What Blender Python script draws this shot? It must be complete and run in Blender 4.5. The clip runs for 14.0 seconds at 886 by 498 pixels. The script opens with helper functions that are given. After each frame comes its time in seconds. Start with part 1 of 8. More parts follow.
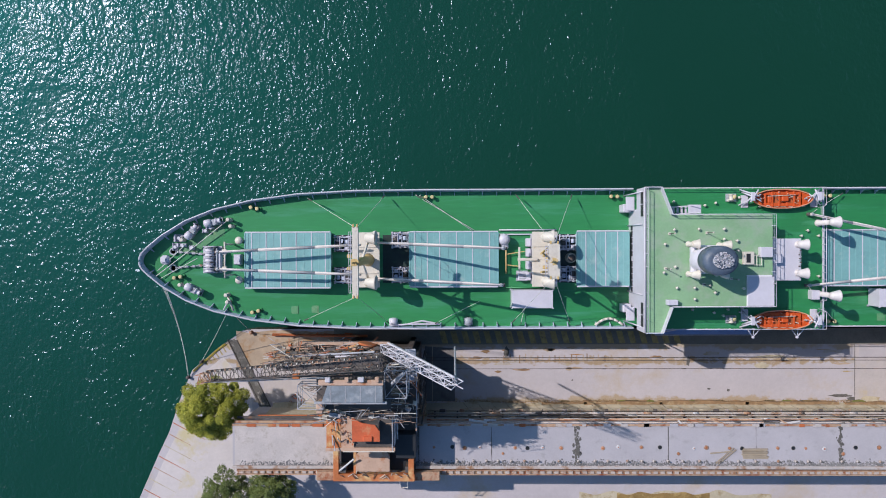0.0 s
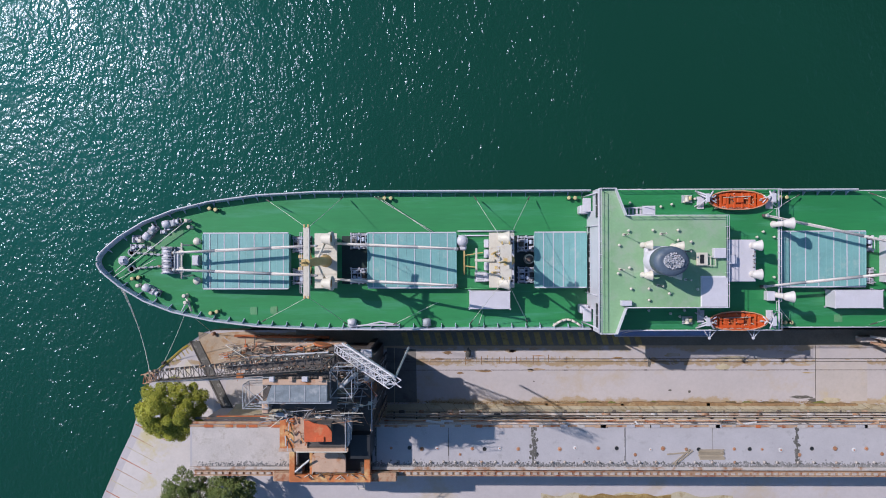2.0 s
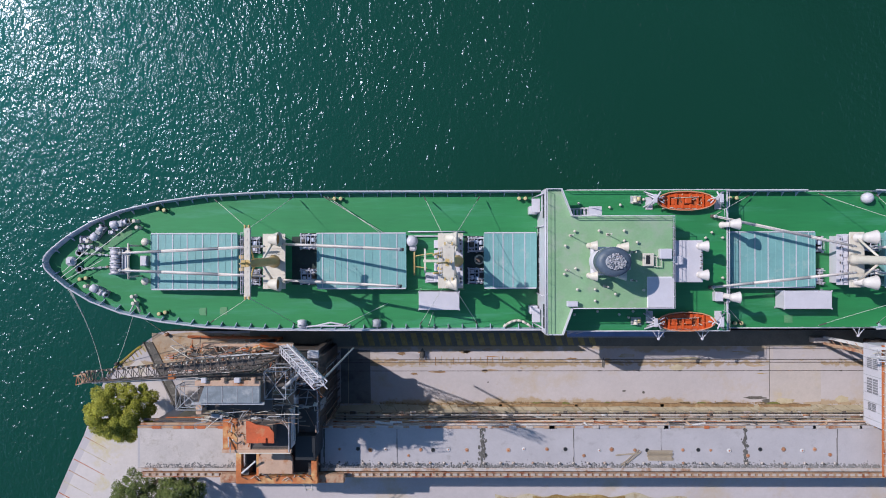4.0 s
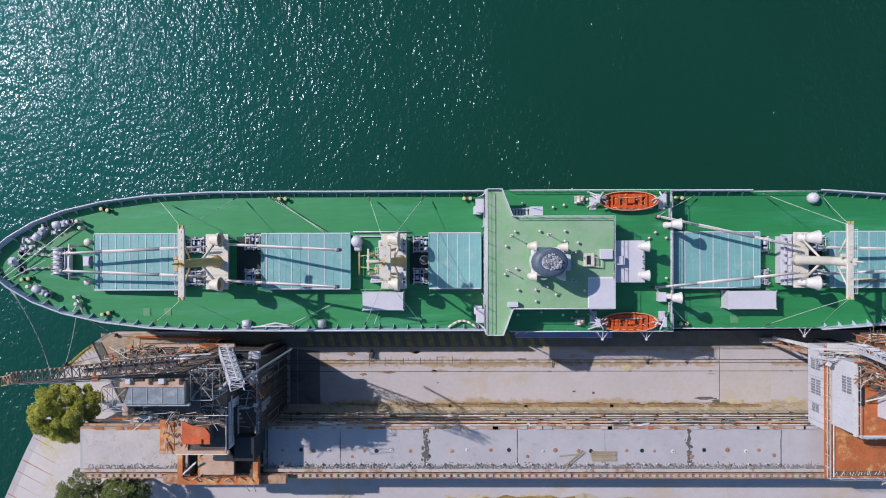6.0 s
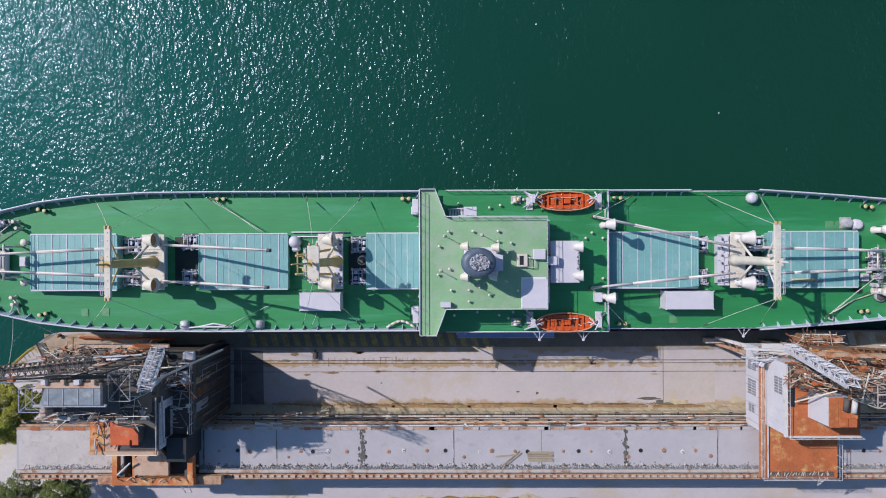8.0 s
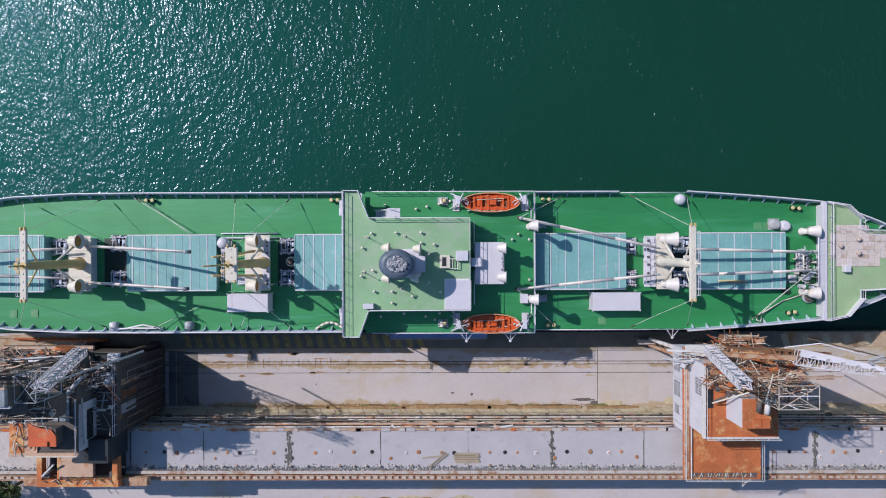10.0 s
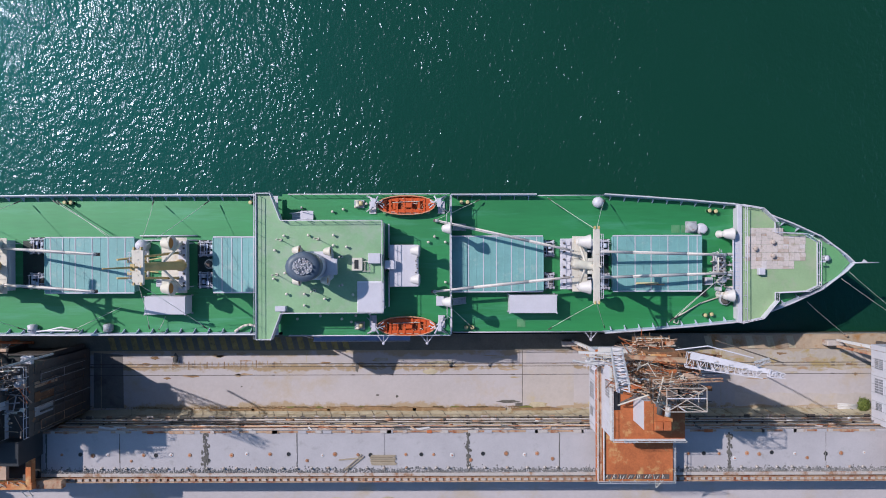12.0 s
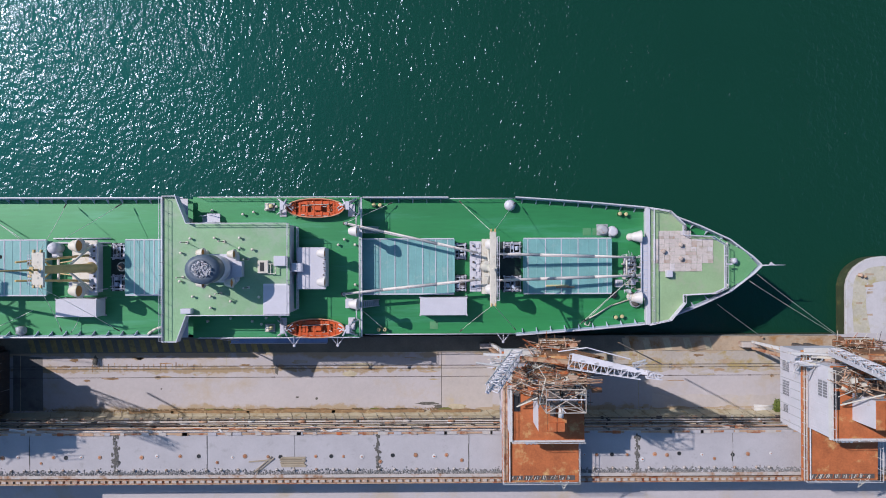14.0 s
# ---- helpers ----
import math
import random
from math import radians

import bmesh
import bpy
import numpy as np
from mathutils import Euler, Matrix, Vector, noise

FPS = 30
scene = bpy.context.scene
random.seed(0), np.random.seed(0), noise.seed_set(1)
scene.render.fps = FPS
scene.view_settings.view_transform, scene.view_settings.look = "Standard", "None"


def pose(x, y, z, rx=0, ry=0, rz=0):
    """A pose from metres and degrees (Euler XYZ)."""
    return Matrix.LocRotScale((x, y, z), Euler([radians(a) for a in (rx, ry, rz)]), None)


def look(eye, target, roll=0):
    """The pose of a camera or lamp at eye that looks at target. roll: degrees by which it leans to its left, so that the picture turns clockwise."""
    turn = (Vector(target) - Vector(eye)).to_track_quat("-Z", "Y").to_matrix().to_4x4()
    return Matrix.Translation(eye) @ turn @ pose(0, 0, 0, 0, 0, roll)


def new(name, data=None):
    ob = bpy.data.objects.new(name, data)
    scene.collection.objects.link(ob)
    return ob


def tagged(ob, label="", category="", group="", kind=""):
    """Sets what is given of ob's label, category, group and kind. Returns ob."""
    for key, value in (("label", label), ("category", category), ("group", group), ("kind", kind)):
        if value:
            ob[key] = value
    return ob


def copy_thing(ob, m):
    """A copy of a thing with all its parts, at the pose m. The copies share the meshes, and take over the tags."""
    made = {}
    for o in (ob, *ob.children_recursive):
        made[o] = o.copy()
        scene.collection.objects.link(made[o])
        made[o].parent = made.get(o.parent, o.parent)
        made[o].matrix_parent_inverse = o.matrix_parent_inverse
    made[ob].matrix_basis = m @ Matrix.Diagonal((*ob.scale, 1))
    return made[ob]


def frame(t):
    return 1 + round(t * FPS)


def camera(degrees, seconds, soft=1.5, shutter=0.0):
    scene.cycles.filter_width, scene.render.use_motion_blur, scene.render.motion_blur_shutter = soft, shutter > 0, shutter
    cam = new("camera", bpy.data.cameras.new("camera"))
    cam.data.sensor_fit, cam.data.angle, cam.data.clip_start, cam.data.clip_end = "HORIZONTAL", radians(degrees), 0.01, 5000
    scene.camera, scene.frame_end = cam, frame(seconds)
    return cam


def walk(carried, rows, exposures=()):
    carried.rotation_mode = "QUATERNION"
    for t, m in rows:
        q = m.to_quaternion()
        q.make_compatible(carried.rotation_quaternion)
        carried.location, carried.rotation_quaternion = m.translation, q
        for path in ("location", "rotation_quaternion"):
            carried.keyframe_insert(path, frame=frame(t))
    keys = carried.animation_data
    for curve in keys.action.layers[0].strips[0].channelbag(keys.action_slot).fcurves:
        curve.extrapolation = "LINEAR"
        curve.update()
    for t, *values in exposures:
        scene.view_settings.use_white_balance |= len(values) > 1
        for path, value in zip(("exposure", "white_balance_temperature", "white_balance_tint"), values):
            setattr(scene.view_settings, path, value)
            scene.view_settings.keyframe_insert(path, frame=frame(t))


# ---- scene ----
cam = camera(71.0, 14.0, 1.0)
PATH = [
    (0.0, 0.550, 2.101, 93.411, -0.510, 0.897, -0.237),
    (0.5, 1.823, 1.880, 93.521, -0.339, 0.930, -0.230),
    (1.0, 3.166, 1.728, 93.579, -0.212, 0.919, -0.219),
    (1.5, 4.572, 1.629, 93.594, -0.121, 0.880, -0.207),
    (2.0, 6.037, 1.571, 93.576, -0.059, 0.825, -0.195),
    (2.5, 7.556, 1.543, 93.534, -0.020, 0.765, -0.185),
    (3.0, 9.130, 1.536, 93.472, -0.000, 0.706, -0.177),
    (5.5, 17.813, 1.623, 93.068, -0.045, 0.558, -0.183),
    (6.0, 19.723, 1.644, 92.991, -0.063, 0.558, -0.192),
    (6.5, 21.694, 1.665, 92.922, -0.081, 0.563, -0.201),
    (7.0, 23.727, 1.686, 92.862, -0.097, 0.569, -0.210),
    (7.5, 25.824, 1.707, 92.810, -0.109, 0.572, -0.218),
    (8.0, 27.985, 1.730, 92.769, -0.118, 0.569, -0.225),
    (10.5, 39.746, 1.893, 92.744, -0.093, 0.348, -0.219),
    (11.0, 42.283, 1.933, 92.781, -0.071, 0.253, -0.210),
    (11.5, 44.880, 1.972, 92.835, -0.042, 0.145, -0.199),
    (12.0, 47.535, 2.006, 92.908, -0.005, 0.027, -0.189),
    (12.5, 50.248, 2.029, 93.003, 0.041, -0.092, -0.180),
    (13.0, 53.019, 2.034, 93.122, 0.097, -0.204, -0.175),
    (13.5, 55.849, 2.013, 93.270, 0.166, -0.296, -0.178),
    (14.0, 58.742, 1.954, 93.452, 0.249, -0.353, -0.192),
]
walk(cam, [(t, pose(x, y, z, rx, ry, rz)) for t, x, y, z, rx, ry, rz in PATH])

# ---- light ----
SUN_DIR = Vector((0.93, -0.5, -1.0)).normalized()
sun_data = bpy.data.lights.new("sun", "SUN")
sun_data.energy, sun_data.angle, sun_data.color = 4.05, radians(0.6), (1.0, 0.94, 0.92)
sun = new("sun", sun_data)
sun.matrix_world = look((0, 0, 200), Vector((0, 0, 200)) + SUN_DIR)
world = bpy.data.worlds.new("sky")
scene.world = world
world.use_nodes = True
sky = world.node_tree.nodes.new("ShaderNodeTexSky")
sky.sky_type, sky.sun_disc = "NISHITA", False
sky.sun_elevation = math.asin(-SUN_DIR.z)
sky.sun_rotation = math.atan2(-SUN_DIR.x, -SUN_DIR.y)
back = world.node_tree.nodes["Background"]
back.inputs[1].default_value = 0.089
tint = world.node_tree.nodes.new("ShaderNodeMix")
tint.data_type, tint.blend_type = "RGBA", "MULTIPLY"
tint.inputs[0].default_value = 1.0
tint.inputs[7].default_value = (0.75, 1.05, 1.3, 1)
world.node_tree.links.new(sky.outputs[0], tint.inputs[6])
world.node_tree.links.new(tint.outputs[2], back.inputs[0])
scene.view_settings.exposure = 0.0


# ---- materials ----
def ramp(nt, fac, stops):
    r = nt.nodes.new("ShaderNodeValToRGB")
    while len(r.color_ramp.elements) < len(stops):
        r.color_ramp.elements.new(0.5)
    for e, (p, c) in zip(r.color_ramp.elements, stops):
        e.position, e.color = p, (*c, 1) if len(c) == 3 else c
    nt.links.new(fac, r.inputs[0])
    return r.outputs[0]


def noise_tex(nt, vec, scale, detail=4, rough=0.55, stretch=None):
    if stretch:
        mp = nt.nodes.new("ShaderNodeMapping")
        mp.inputs["Scale"].default_value = stretch
        nt.links.new(vec, mp.inputs[0])
        vec = mp.outputs[0]
    n = nt.nodes.new("ShaderNodeTexNoise")
    n.inputs["Scale"].default_value, n.inputs["Detail"].default_value, n.inputs["Roughness"].default_value = scale, detail, rough
    nt.links.new(vec, n.inputs["Vector"])
    return n.outputs["Fac"]


def mix(nt, fac, a, b, mode="MIX"):
    m = nt.nodes.new("ShaderNodeMix")
    m.data_type, m.blend_type = "RGBA", mode
    for sock, v in ((m.inputs[0], fac), (m.inputs[6], a), (m.inputs[7], b)):
        if isinstance(v, (int, float)):
            sock.default_value = v
        elif isinstance(v, tuple):
            sock.default_value = (*v, 1)
        else:
            nt.links.new(v, sock)
    return m.outputs[2]


def world_pos(nt):
    return nt.nodes.new("ShaderNodeNewGeometry").outputs["Position"]


def material(name, base, rough=0.6, metal=0.0, vary=0.25, grain=8.0, patch=0.4, stain=None, stain_amount=0.3, stain_scale=0.6,
             bump=0.15, bump_scale=12.0, stretch=None, island=0.0):
    """Painted, metal or stone surface: two scales of tone, stains of a second colour, fine relief."""
    m = bpy.data.materials.new(name)
    m.use_nodes = True
    nt = m.node_tree
    p = nt.nodes["Principled BSDF"]
    pos = world_pos(nt)
    dark = tuple(c * (1 - vary) for c in base)
    light = tuple(min(1, c * (1 + vary * 0.6)) for c in base)
    fine = noise_tex(nt, pos, grain, 4, 0.6, stretch)
    wide = noise_tex(nt, pos, patch, 5, 0.6, stretch)
    col = ramp(nt, wide, [(0.3, dark), (0.7, light)])
    col = mix(nt, 0.35, col, ramp(nt, fine, [(0.3, dark), (0.7, light)]))
    if stain:
        s = noise_tex(nt, pos, stain_scale, 7, 0.68, stretch)
        lo = 0.66 - 0.3 * stain_amount
        f = ramp(nt, s, [(lo, (0, 0, 0)), (lo + 0.14, (1, 1, 1))])
        col = mix(nt, f, col, stain)
    if island:
        oi = nt.nodes.new("ShaderNodeObjectInfo").outputs["Random"]
        col = mix(nt, island, col, ramp(nt, oi, [(0.0, (0.3, 0.3, 0.3)), (1.0, (1.0, 1.0, 1.0))]), "MULTIPLY")
    nt.links.new(col, p.inputs["Base Color"])
    p.inputs["Roughness"].default_value, p.inputs["Metallic"].default_value = rough, metal
    if bump:
        b = nt.nodes.new("ShaderNodeBump")
        b.inputs["Strength"].default_value, b.inputs["Distance"].default_value = bump, 0.05
        nt.links.new(noise_tex(nt, pos, bump_scale, 5), b.inputs["Height"])
        nt.links.new(b.outputs[0], p.inputs["Normal"])
    return m


def water_material():
    """Deep green body colour under a rippled, glittering surface."""
    m = bpy.data.materials.new("sea_water")
    m.use_nodes = True
    nt = m.node_tree
    p = nt.nodes["Principled BSDF"]
    pos = world_pos(nt)
    p.inputs["Base Color"].default_value = (0, 0, 0, 1)
    p.inputs["Roughness"].default_value, p.inputs["IOR"].default_value = 0.18, 1.33
    p.inputs["Specular IOR Level"].default_value = 0.46
    p.inputs["Specular Tint"].default_value = (0.60, 0.70, 0.95, 1)

    def maths(op, a, b):
        n = nt.nodes.new("ShaderNodeMath")
        n.operation = op
        for sock, v in zip(n.inputs, (a, b)):
            if isinstance(v, float):
                sock.default_value = v
            else:
                nt.links.new(v, sock)
        return n.outputs[0]

    gust = nt.nodes.new("ShaderNodeMapRange")
    nt.links.new(noise_tex(nt, pos, 0.045, 4, 0.6, (1.0, 0.6, 1.0)), gust.inputs[0])
    for k, v in ((1, 0.34), (2, 0.64), (3, 0.4), (4, 1.65)):
        gust.inputs[k].default_value = v
    long_wave = maths("MULTIPLY", noise_tex(nt, pos, 0.22, 1.5, 0.45, (1.0, 0.8, 1.0)), 0.7)
    chop = maths("MULTIPLY", noise_tex(nt, pos, 0.9, 1.0, 0.45, (1.15, 0.9, 1.0)), 0.75)
    ripple = maths("MULTIPLY", noise_tex(nt, pos, 2.0, 1.0, 0.5, (1.2, 0.85, 1.0)), 0.46)
    h = maths("ADD", maths("ADD", long_wave, chop), ripple)
    b = nt.nodes.new("ShaderNodeBump")
    b.inputs["Strength"].default_value, b.inputs["Distance"].default_value = 1.0, 0.3
    nt.links.new(maths("MULTIPLY", h, gust.outputs[0]), b.inputs["Height"])
    nt.links.new(b.outputs[0], p.inputs["Normal"])
    body = nt.nodes.new("ShaderNodeBsdfDiffuse")
    nt.links.new(ramp(nt, noise_tex(nt, pos, 0.02, 3), [(0.3, (0.0054, 0.0357, 0.0166)), (0.7, (0.0061, 0.041, 0.020))]), body.inputs[0])
    add = nt.nodes.new("ShaderNodeAddShader")
    haze = nt.nodes.new("ShaderNodeBsdfGlossy")
    haze.inputs["Color"].default_value, haze.inputs["Roughness"].default_value = (0.0012, 0.017, 0.021, 1), 0.52
    both = nt.nodes.new("ShaderNodeAddShader")
    nt.links.new(body.outputs[0], both.inputs[0])
    nt.links.new(haze.outputs[0], both.inputs[1])
    nt.links.new(both.outputs[0], add.inputs[0])
    nt.links.new(p.outputs[0], add.inputs[1])
    nt.links.new(add.outputs[0], nt.nodes["Material Output"].inputs[0])
    return m


WATER = water_material()
DECK = material("green_deck_paint", (0.026, 0.222, 0.068), 0.44, vary=0.26, grain=3, patch=0.2, stain=(0.05, 0.26, 0.125), stain_amount=0.45, stain_scale=0.5, bump=0.05, stretch=(0.12, 1.0, 1.0))
DECK.node_tree.nodes["Principled BSDF"].inputs["Specular IOR Level"].default_value = 1.0
DECK.node_tree.nodes["Principled BSDF"].inputs["Specular Tint"].default_value = (0.66, 1.0, 0.8, 1)
ROOF = material("worn_green_deck_paint", (0.235, 0.40, 0.225), 0.6, vary=0.18, grain=4, patch=0.3, stain=(0.285, 0.385, 0.27), stain_amount=0.55, stain_scale=0.35, bump=0.05)
POOP = material("worn_poop_deck_paint", (0.285, 0.405, 0.225), 0.6, vary=0.18, grain=4, patch=0.3, stain=(0.32, 0.38, 0.25), stain_amount=0.45, stain_scale=0.4, bump=0.05)
HATCH = material("teal_hatch_paint", (0.185, 0.385, 0.385), 0.5, vary=0.18, grain=4, patch=0.4, stain=(0.30, 0.43, 0.42), stain_amount=0.3, stain_scale=0.5, bump=0.05)
WHITE = material("white_ship_paint", (0.575, 0.55, 0.61), 0.45, vary=0.1, grain=5, patch=0.6, stain=(0.6, 0.55, 0.46), stain_amount=0.1, stain_scale=0.9, bump=0.03)
CREAM = material("cream_ship_paint", (0.63, 0.575, 0.50), 0.5, vary=0.15, grain=5, patch=0.7, stain=(0.42, 0.27, 0.12), stain_amount=0.2, stain_scale=1.2, bump=0.04)
CREAMW = material("cream_white_boom_paint", (0.64, 0.59, 0.57), 0.5, vary=0.1, grain=5, patch=0.7, stain=(0.45, 0.34, 0.22), stain_amount=0.15, bump=0.03)
YELLOW = material("buff_mast_paint", (0.57, 0.40, 0.165), 0.5, vary=0.2, grain=5, patch=0.8, stain=(0.3, 0.14, 0.05), stain_amount=0.2, bump=0.05)
BLUEGREY = material("blue_grey_bulwark_paint", (0.48, 0.53, 0.66), 0.5, vary=0.12, grain=4, patch=0.5, stain=(0.3, 0.3, 0.33), stain_amount=0.2, bump=0.04)
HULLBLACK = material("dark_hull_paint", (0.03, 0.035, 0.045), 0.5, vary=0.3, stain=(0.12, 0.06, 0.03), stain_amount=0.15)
# Black paint; its colour also fills shaded voids and openings.
BLACK = material("black_paint_and_shade", (0.02, 0.022, 0.026), 0.5, vary=0.3)
GREYM = material("grey_machinery_paint", (0.38, 0.40, 0.44), 0.5, vary=0.25, grain=6, stain=(0.12, 0.09, 0.07), stain_amount=0.4, stain_scale=2.0)
ORANGE = material("orange_boat_paint", (0.60, 0.09, 0.015), 0.45, vary=0.2, grain=4, stain=(0.5, 0.22, 0.1), stain_amount=0.25, stain_scale=1.5)
ROPE = material("rope", (0.66, 0.65, 0.60), 0.9, vary=0.2, grain=20)
CONCRETE = material("apron_concrete", (0.475, 0.43, 0.445), 0.9, vary=0.14, grain=2.5, patch=0.1, stain=(0.45, 0.365, 0.29), stain_amount=0.4, stain_scale=0.11, bump=0.3, bump_scale=5)


def rail_dirt(m, y0, spread, colour, scale, cut, soft=0.12):
    """Brown dirt gathered along a line of rails, broken into blotches."""
    nt = m.node_tree
    p = nt.nodes["Principled BSDF"]
    pos = world_pos(nt)
    sep = nt.nodes.new("ShaderNodeSeparateXYZ")
    nt.links.new(pos, sep.inputs[0])
    off = nt.nodes.new("ShaderNodeMath")
    off.operation = "ADD"
    off.inputs[1].default_value = -y0
    nt.links.new(sep.outputs[1], off.inputs[0])
    ab = nt.nodes.new("ShaderNodeMath")
    ab.operation = "ABSOLUTE"
    nt.links.new(off.outputs[0], ab.inputs[0])
    near = nt.nodes.new("ShaderNodeMapRange")
    nt.links.new(ab.outputs[0], near.inputs[0])
    near.inputs[2].default_value, near.inputs[3].default_value, near.inputs[4].default_value = spread, 0.22, -0.2
    both = nt.nodes.new("ShaderNodeMath")
    nt.links.new(noise_tex(nt, pos, scale, 7, 0.65, (1.0, 1.3, 1.0)), both.inputs[0])
    nt.links.new(near.outputs[0], both.inputs[1])
    wide = nt.nodes.new("ShaderNodeMath")
    wide.operation = "MULTIPLY_ADD"
    nt.links.new(noise_tex(nt, pos, 0.06, 2), wide.inputs[0])
    wide.inputs[1].default_value = 0.6
    nt.links.new(both.outputs[0], wide.inputs[2])
    f = ramp(nt, wide.outputs[0], [(cut, (0, 0, 0)), (min(1.0, cut + soft), (0.85, 0.85, 0.85))])
    old = p.inputs["Base Color"].links[0].from_socket
    nt.links.new(mix(nt, f, old, colour), p.inputs["Base Color"])


rail_dirt(CONCRETE, -15.2, 1.1, (0.34, 0.235, 0.12), 0.9, 0.86)
rail_dirt(CONCRETE, -12.9, 1.3, (0.40, 0.30, 0.19), 0.5, 0.84, 0.2)
rail_dirt(CONCRETE, -21.0, 1.3, (0.38, 0.28, 0.17), 0.6, 0.86, 0.2)
PLATE = material("weathered_platform_concrete", (0.425, 0.392, 0.41), 0.9, vary=0.14, grain=6, patch=0.3, stain=(0.33, 0.31, 0.31), stain_amount=0.25, stain_scale=0.7, bump=0.3, bump_scale=5)
SAND = material("sandy_dirt", (0.50, 0.43, 0.31), 0.95, vary=0.25, grain=3, patch=0.3, stain=(0.30, 0.21, 0.10), stain_amount=0.4, stain_scale=0.5, bump=0.6)
QUAYDARK = material("dark_quay_wall", (0.10, 0.085, 0.06), 0.9, vary=0.3, grain=3, patch=0.3, bump=0.4)
WEEDWALL = material("wet_weedy_quay_wall", (0.040, 0.050, 0.022), 0.7, vary=0.4, grain=3, patch=0.4, stain=(0.10, 0.09, 0.03), stain_amount=0.35, stain_scale=0.8, bump=0.4)
RUST = material("rusted_steel", (0.45, 0.12, 0.04), 0.85, vary=0.3, grain=5, patch=0.5, stain=(0.52, 0.29, 0.13), stain_amount=0.4, stain_scale=0.35, bump=0.3)
RUSTLIGHT = material("rust_streaked_paint", (0.46, 0.30, 0.2), 0.8, vary=0.3, grain=5, patch=0.6, stain=(0.28, 0.08, 0.03), stain_amount=0.6, stain_scale=0.8, bump=0.2)
PINKPLATE = material("faded_rust_pink_plate", (0.52, 0.35, 0.26), 0.85, vary=0.2, grain=4, patch=0.6, stain=(0.40, 0.16, 0.07), stain_amount=0.4, stain_scale=0.9, bump=0.2)
RUSTDARK = material("dark_brown_rust", (0.20, 0.095, 0.05), 0.85, vary=0.35, grain=5, patch=0.7, stain=(0.42, 0.24, 0.13), stain_amount=0.4, stain_scale=0.8, bump=0.3)
STEELDARK = material("dark_weathered_steel", (0.10, 0.085, 0.08), 0.8, vary=0.35, grain=5, patch=0.6, stain=(0.25, 0.12, 0.06), stain_amount=0.3, stain_scale=1.0, bump=0.2)
STEELGREY = material("grey_weathered_steel", (0.40, 0.40, 0.43), 0.7, vary=0.25, grain=5, patch=0.6, stain=(0.26, 0.13, 0.07), stain_amount=0.35, stain_scale=1.0, bump=0.15)
CLADDING = material("white_cladding_paint", (0.56, 0.535, 0.585), 0.7, vary=0.1, grain=4, patch=0.5, stain=(0.4, 0.3, 0.22), stain_amount=0.15, stain_scale=0.8, bump=0.1)
LEAF = material("olive_leaves", (0.30, 0.32, 0.022), 0.6, vary=0.55, grain=2.2, patch=0.6, stain=(0.50, 0.46, 0.04), stain_amount=0.45, stain_scale=0.7, bump=0)
# Dark leaves of the bush; on the trees the colour carries shade.
LEAFDARK = material("dark_and_shaded_leaves", (0.10, 0.15, 0.035), 0.6, vary=0.5, grain=2.2, patch=0.6, stain=(0.22, 0.24, 0.05), stain_amount=0.3, stain_scale=0.8, bump=0)
BARK = material("bark", (0.12, 0.08, 0.05), 0.9, vary=0.3)


# ---- mesh helpers ----
def box(bm, x0, x1, y0, y1, z0, z1, bevel=0.0):
    v = [bm.verts.new((x, y, z)) for z in (z0, z1) for x, y in ((x0, y0), (x1, y0), (x1, y1), (x0, y1))]
    fs = [bm.faces.new([v[i] for i in q]) for q in ((3, 2, 1, 0), (4, 5, 6, 7), (0, 1, 5, 4), (1, 2, 6, 5), (2, 3, 7, 6), (3, 0, 4, 7))]
    if bevel:
        es = {e for f in fs for e in f.edges}
        bmesh.ops.bevel(bm, geom=list(es), offset=bevel, segments=1, affect="EDGES")
    return bm


def tube(bm, a, b, r0, r1=None, n=8, caps=True):
    a, b = Vector(a), Vector(b)
    r1 = r0 if r1 is None else r1
    d = (b - a).normalized()
    u = d.orthogonal().normalized()
    w = d.cross(u)
    ring = lambda c, r: [bm.verts.new(c + r * (math.cos(k * math.tau / n) * u + math.sin(k * math.tau / n) * w)) for k in range(n)]
    A, B = ring(a, r0), ring(b, r1)
    for k in range(n):
        f = bm.faces.new((A[k], A[(k + 1) % n], B[(k + 1) % n], B[k]))
        f.smooth = n > 6
    if caps:
        bm.faces.new(A[::-1])
        bm.faces.new(B)
    return bm


def bar(bm, a, b, w, h=None):
    """Square bar from a to b."""
    return tube(bm, a, b, (w if h is None else (w + h) / 2) * 0.7, n=4)


def prism(bm, poly, z0, z1):
    """Upright block over a polygon given anticlockwise; z0 and z1 may be functions of x."""
    f0 = z0 if callable(z0) else (lambda x: z0)
    f1 = z1 if callable(z1) else (lambda x: z1)
    lo = [bm.verts.new((x, y, f0(x))) for x, y in poly]
    hi = [bm.verts.new((x, y, f1(x))) for x, y in poly]
    n = len(poly)
    bm.faces.new(hi)
    bm.faces.new(lo[::-1])
    for k in range(n):
        bm.faces.new((lo[k], lo[(k + 1) % n], hi[(k + 1) % n], hi[k]))
    return bm


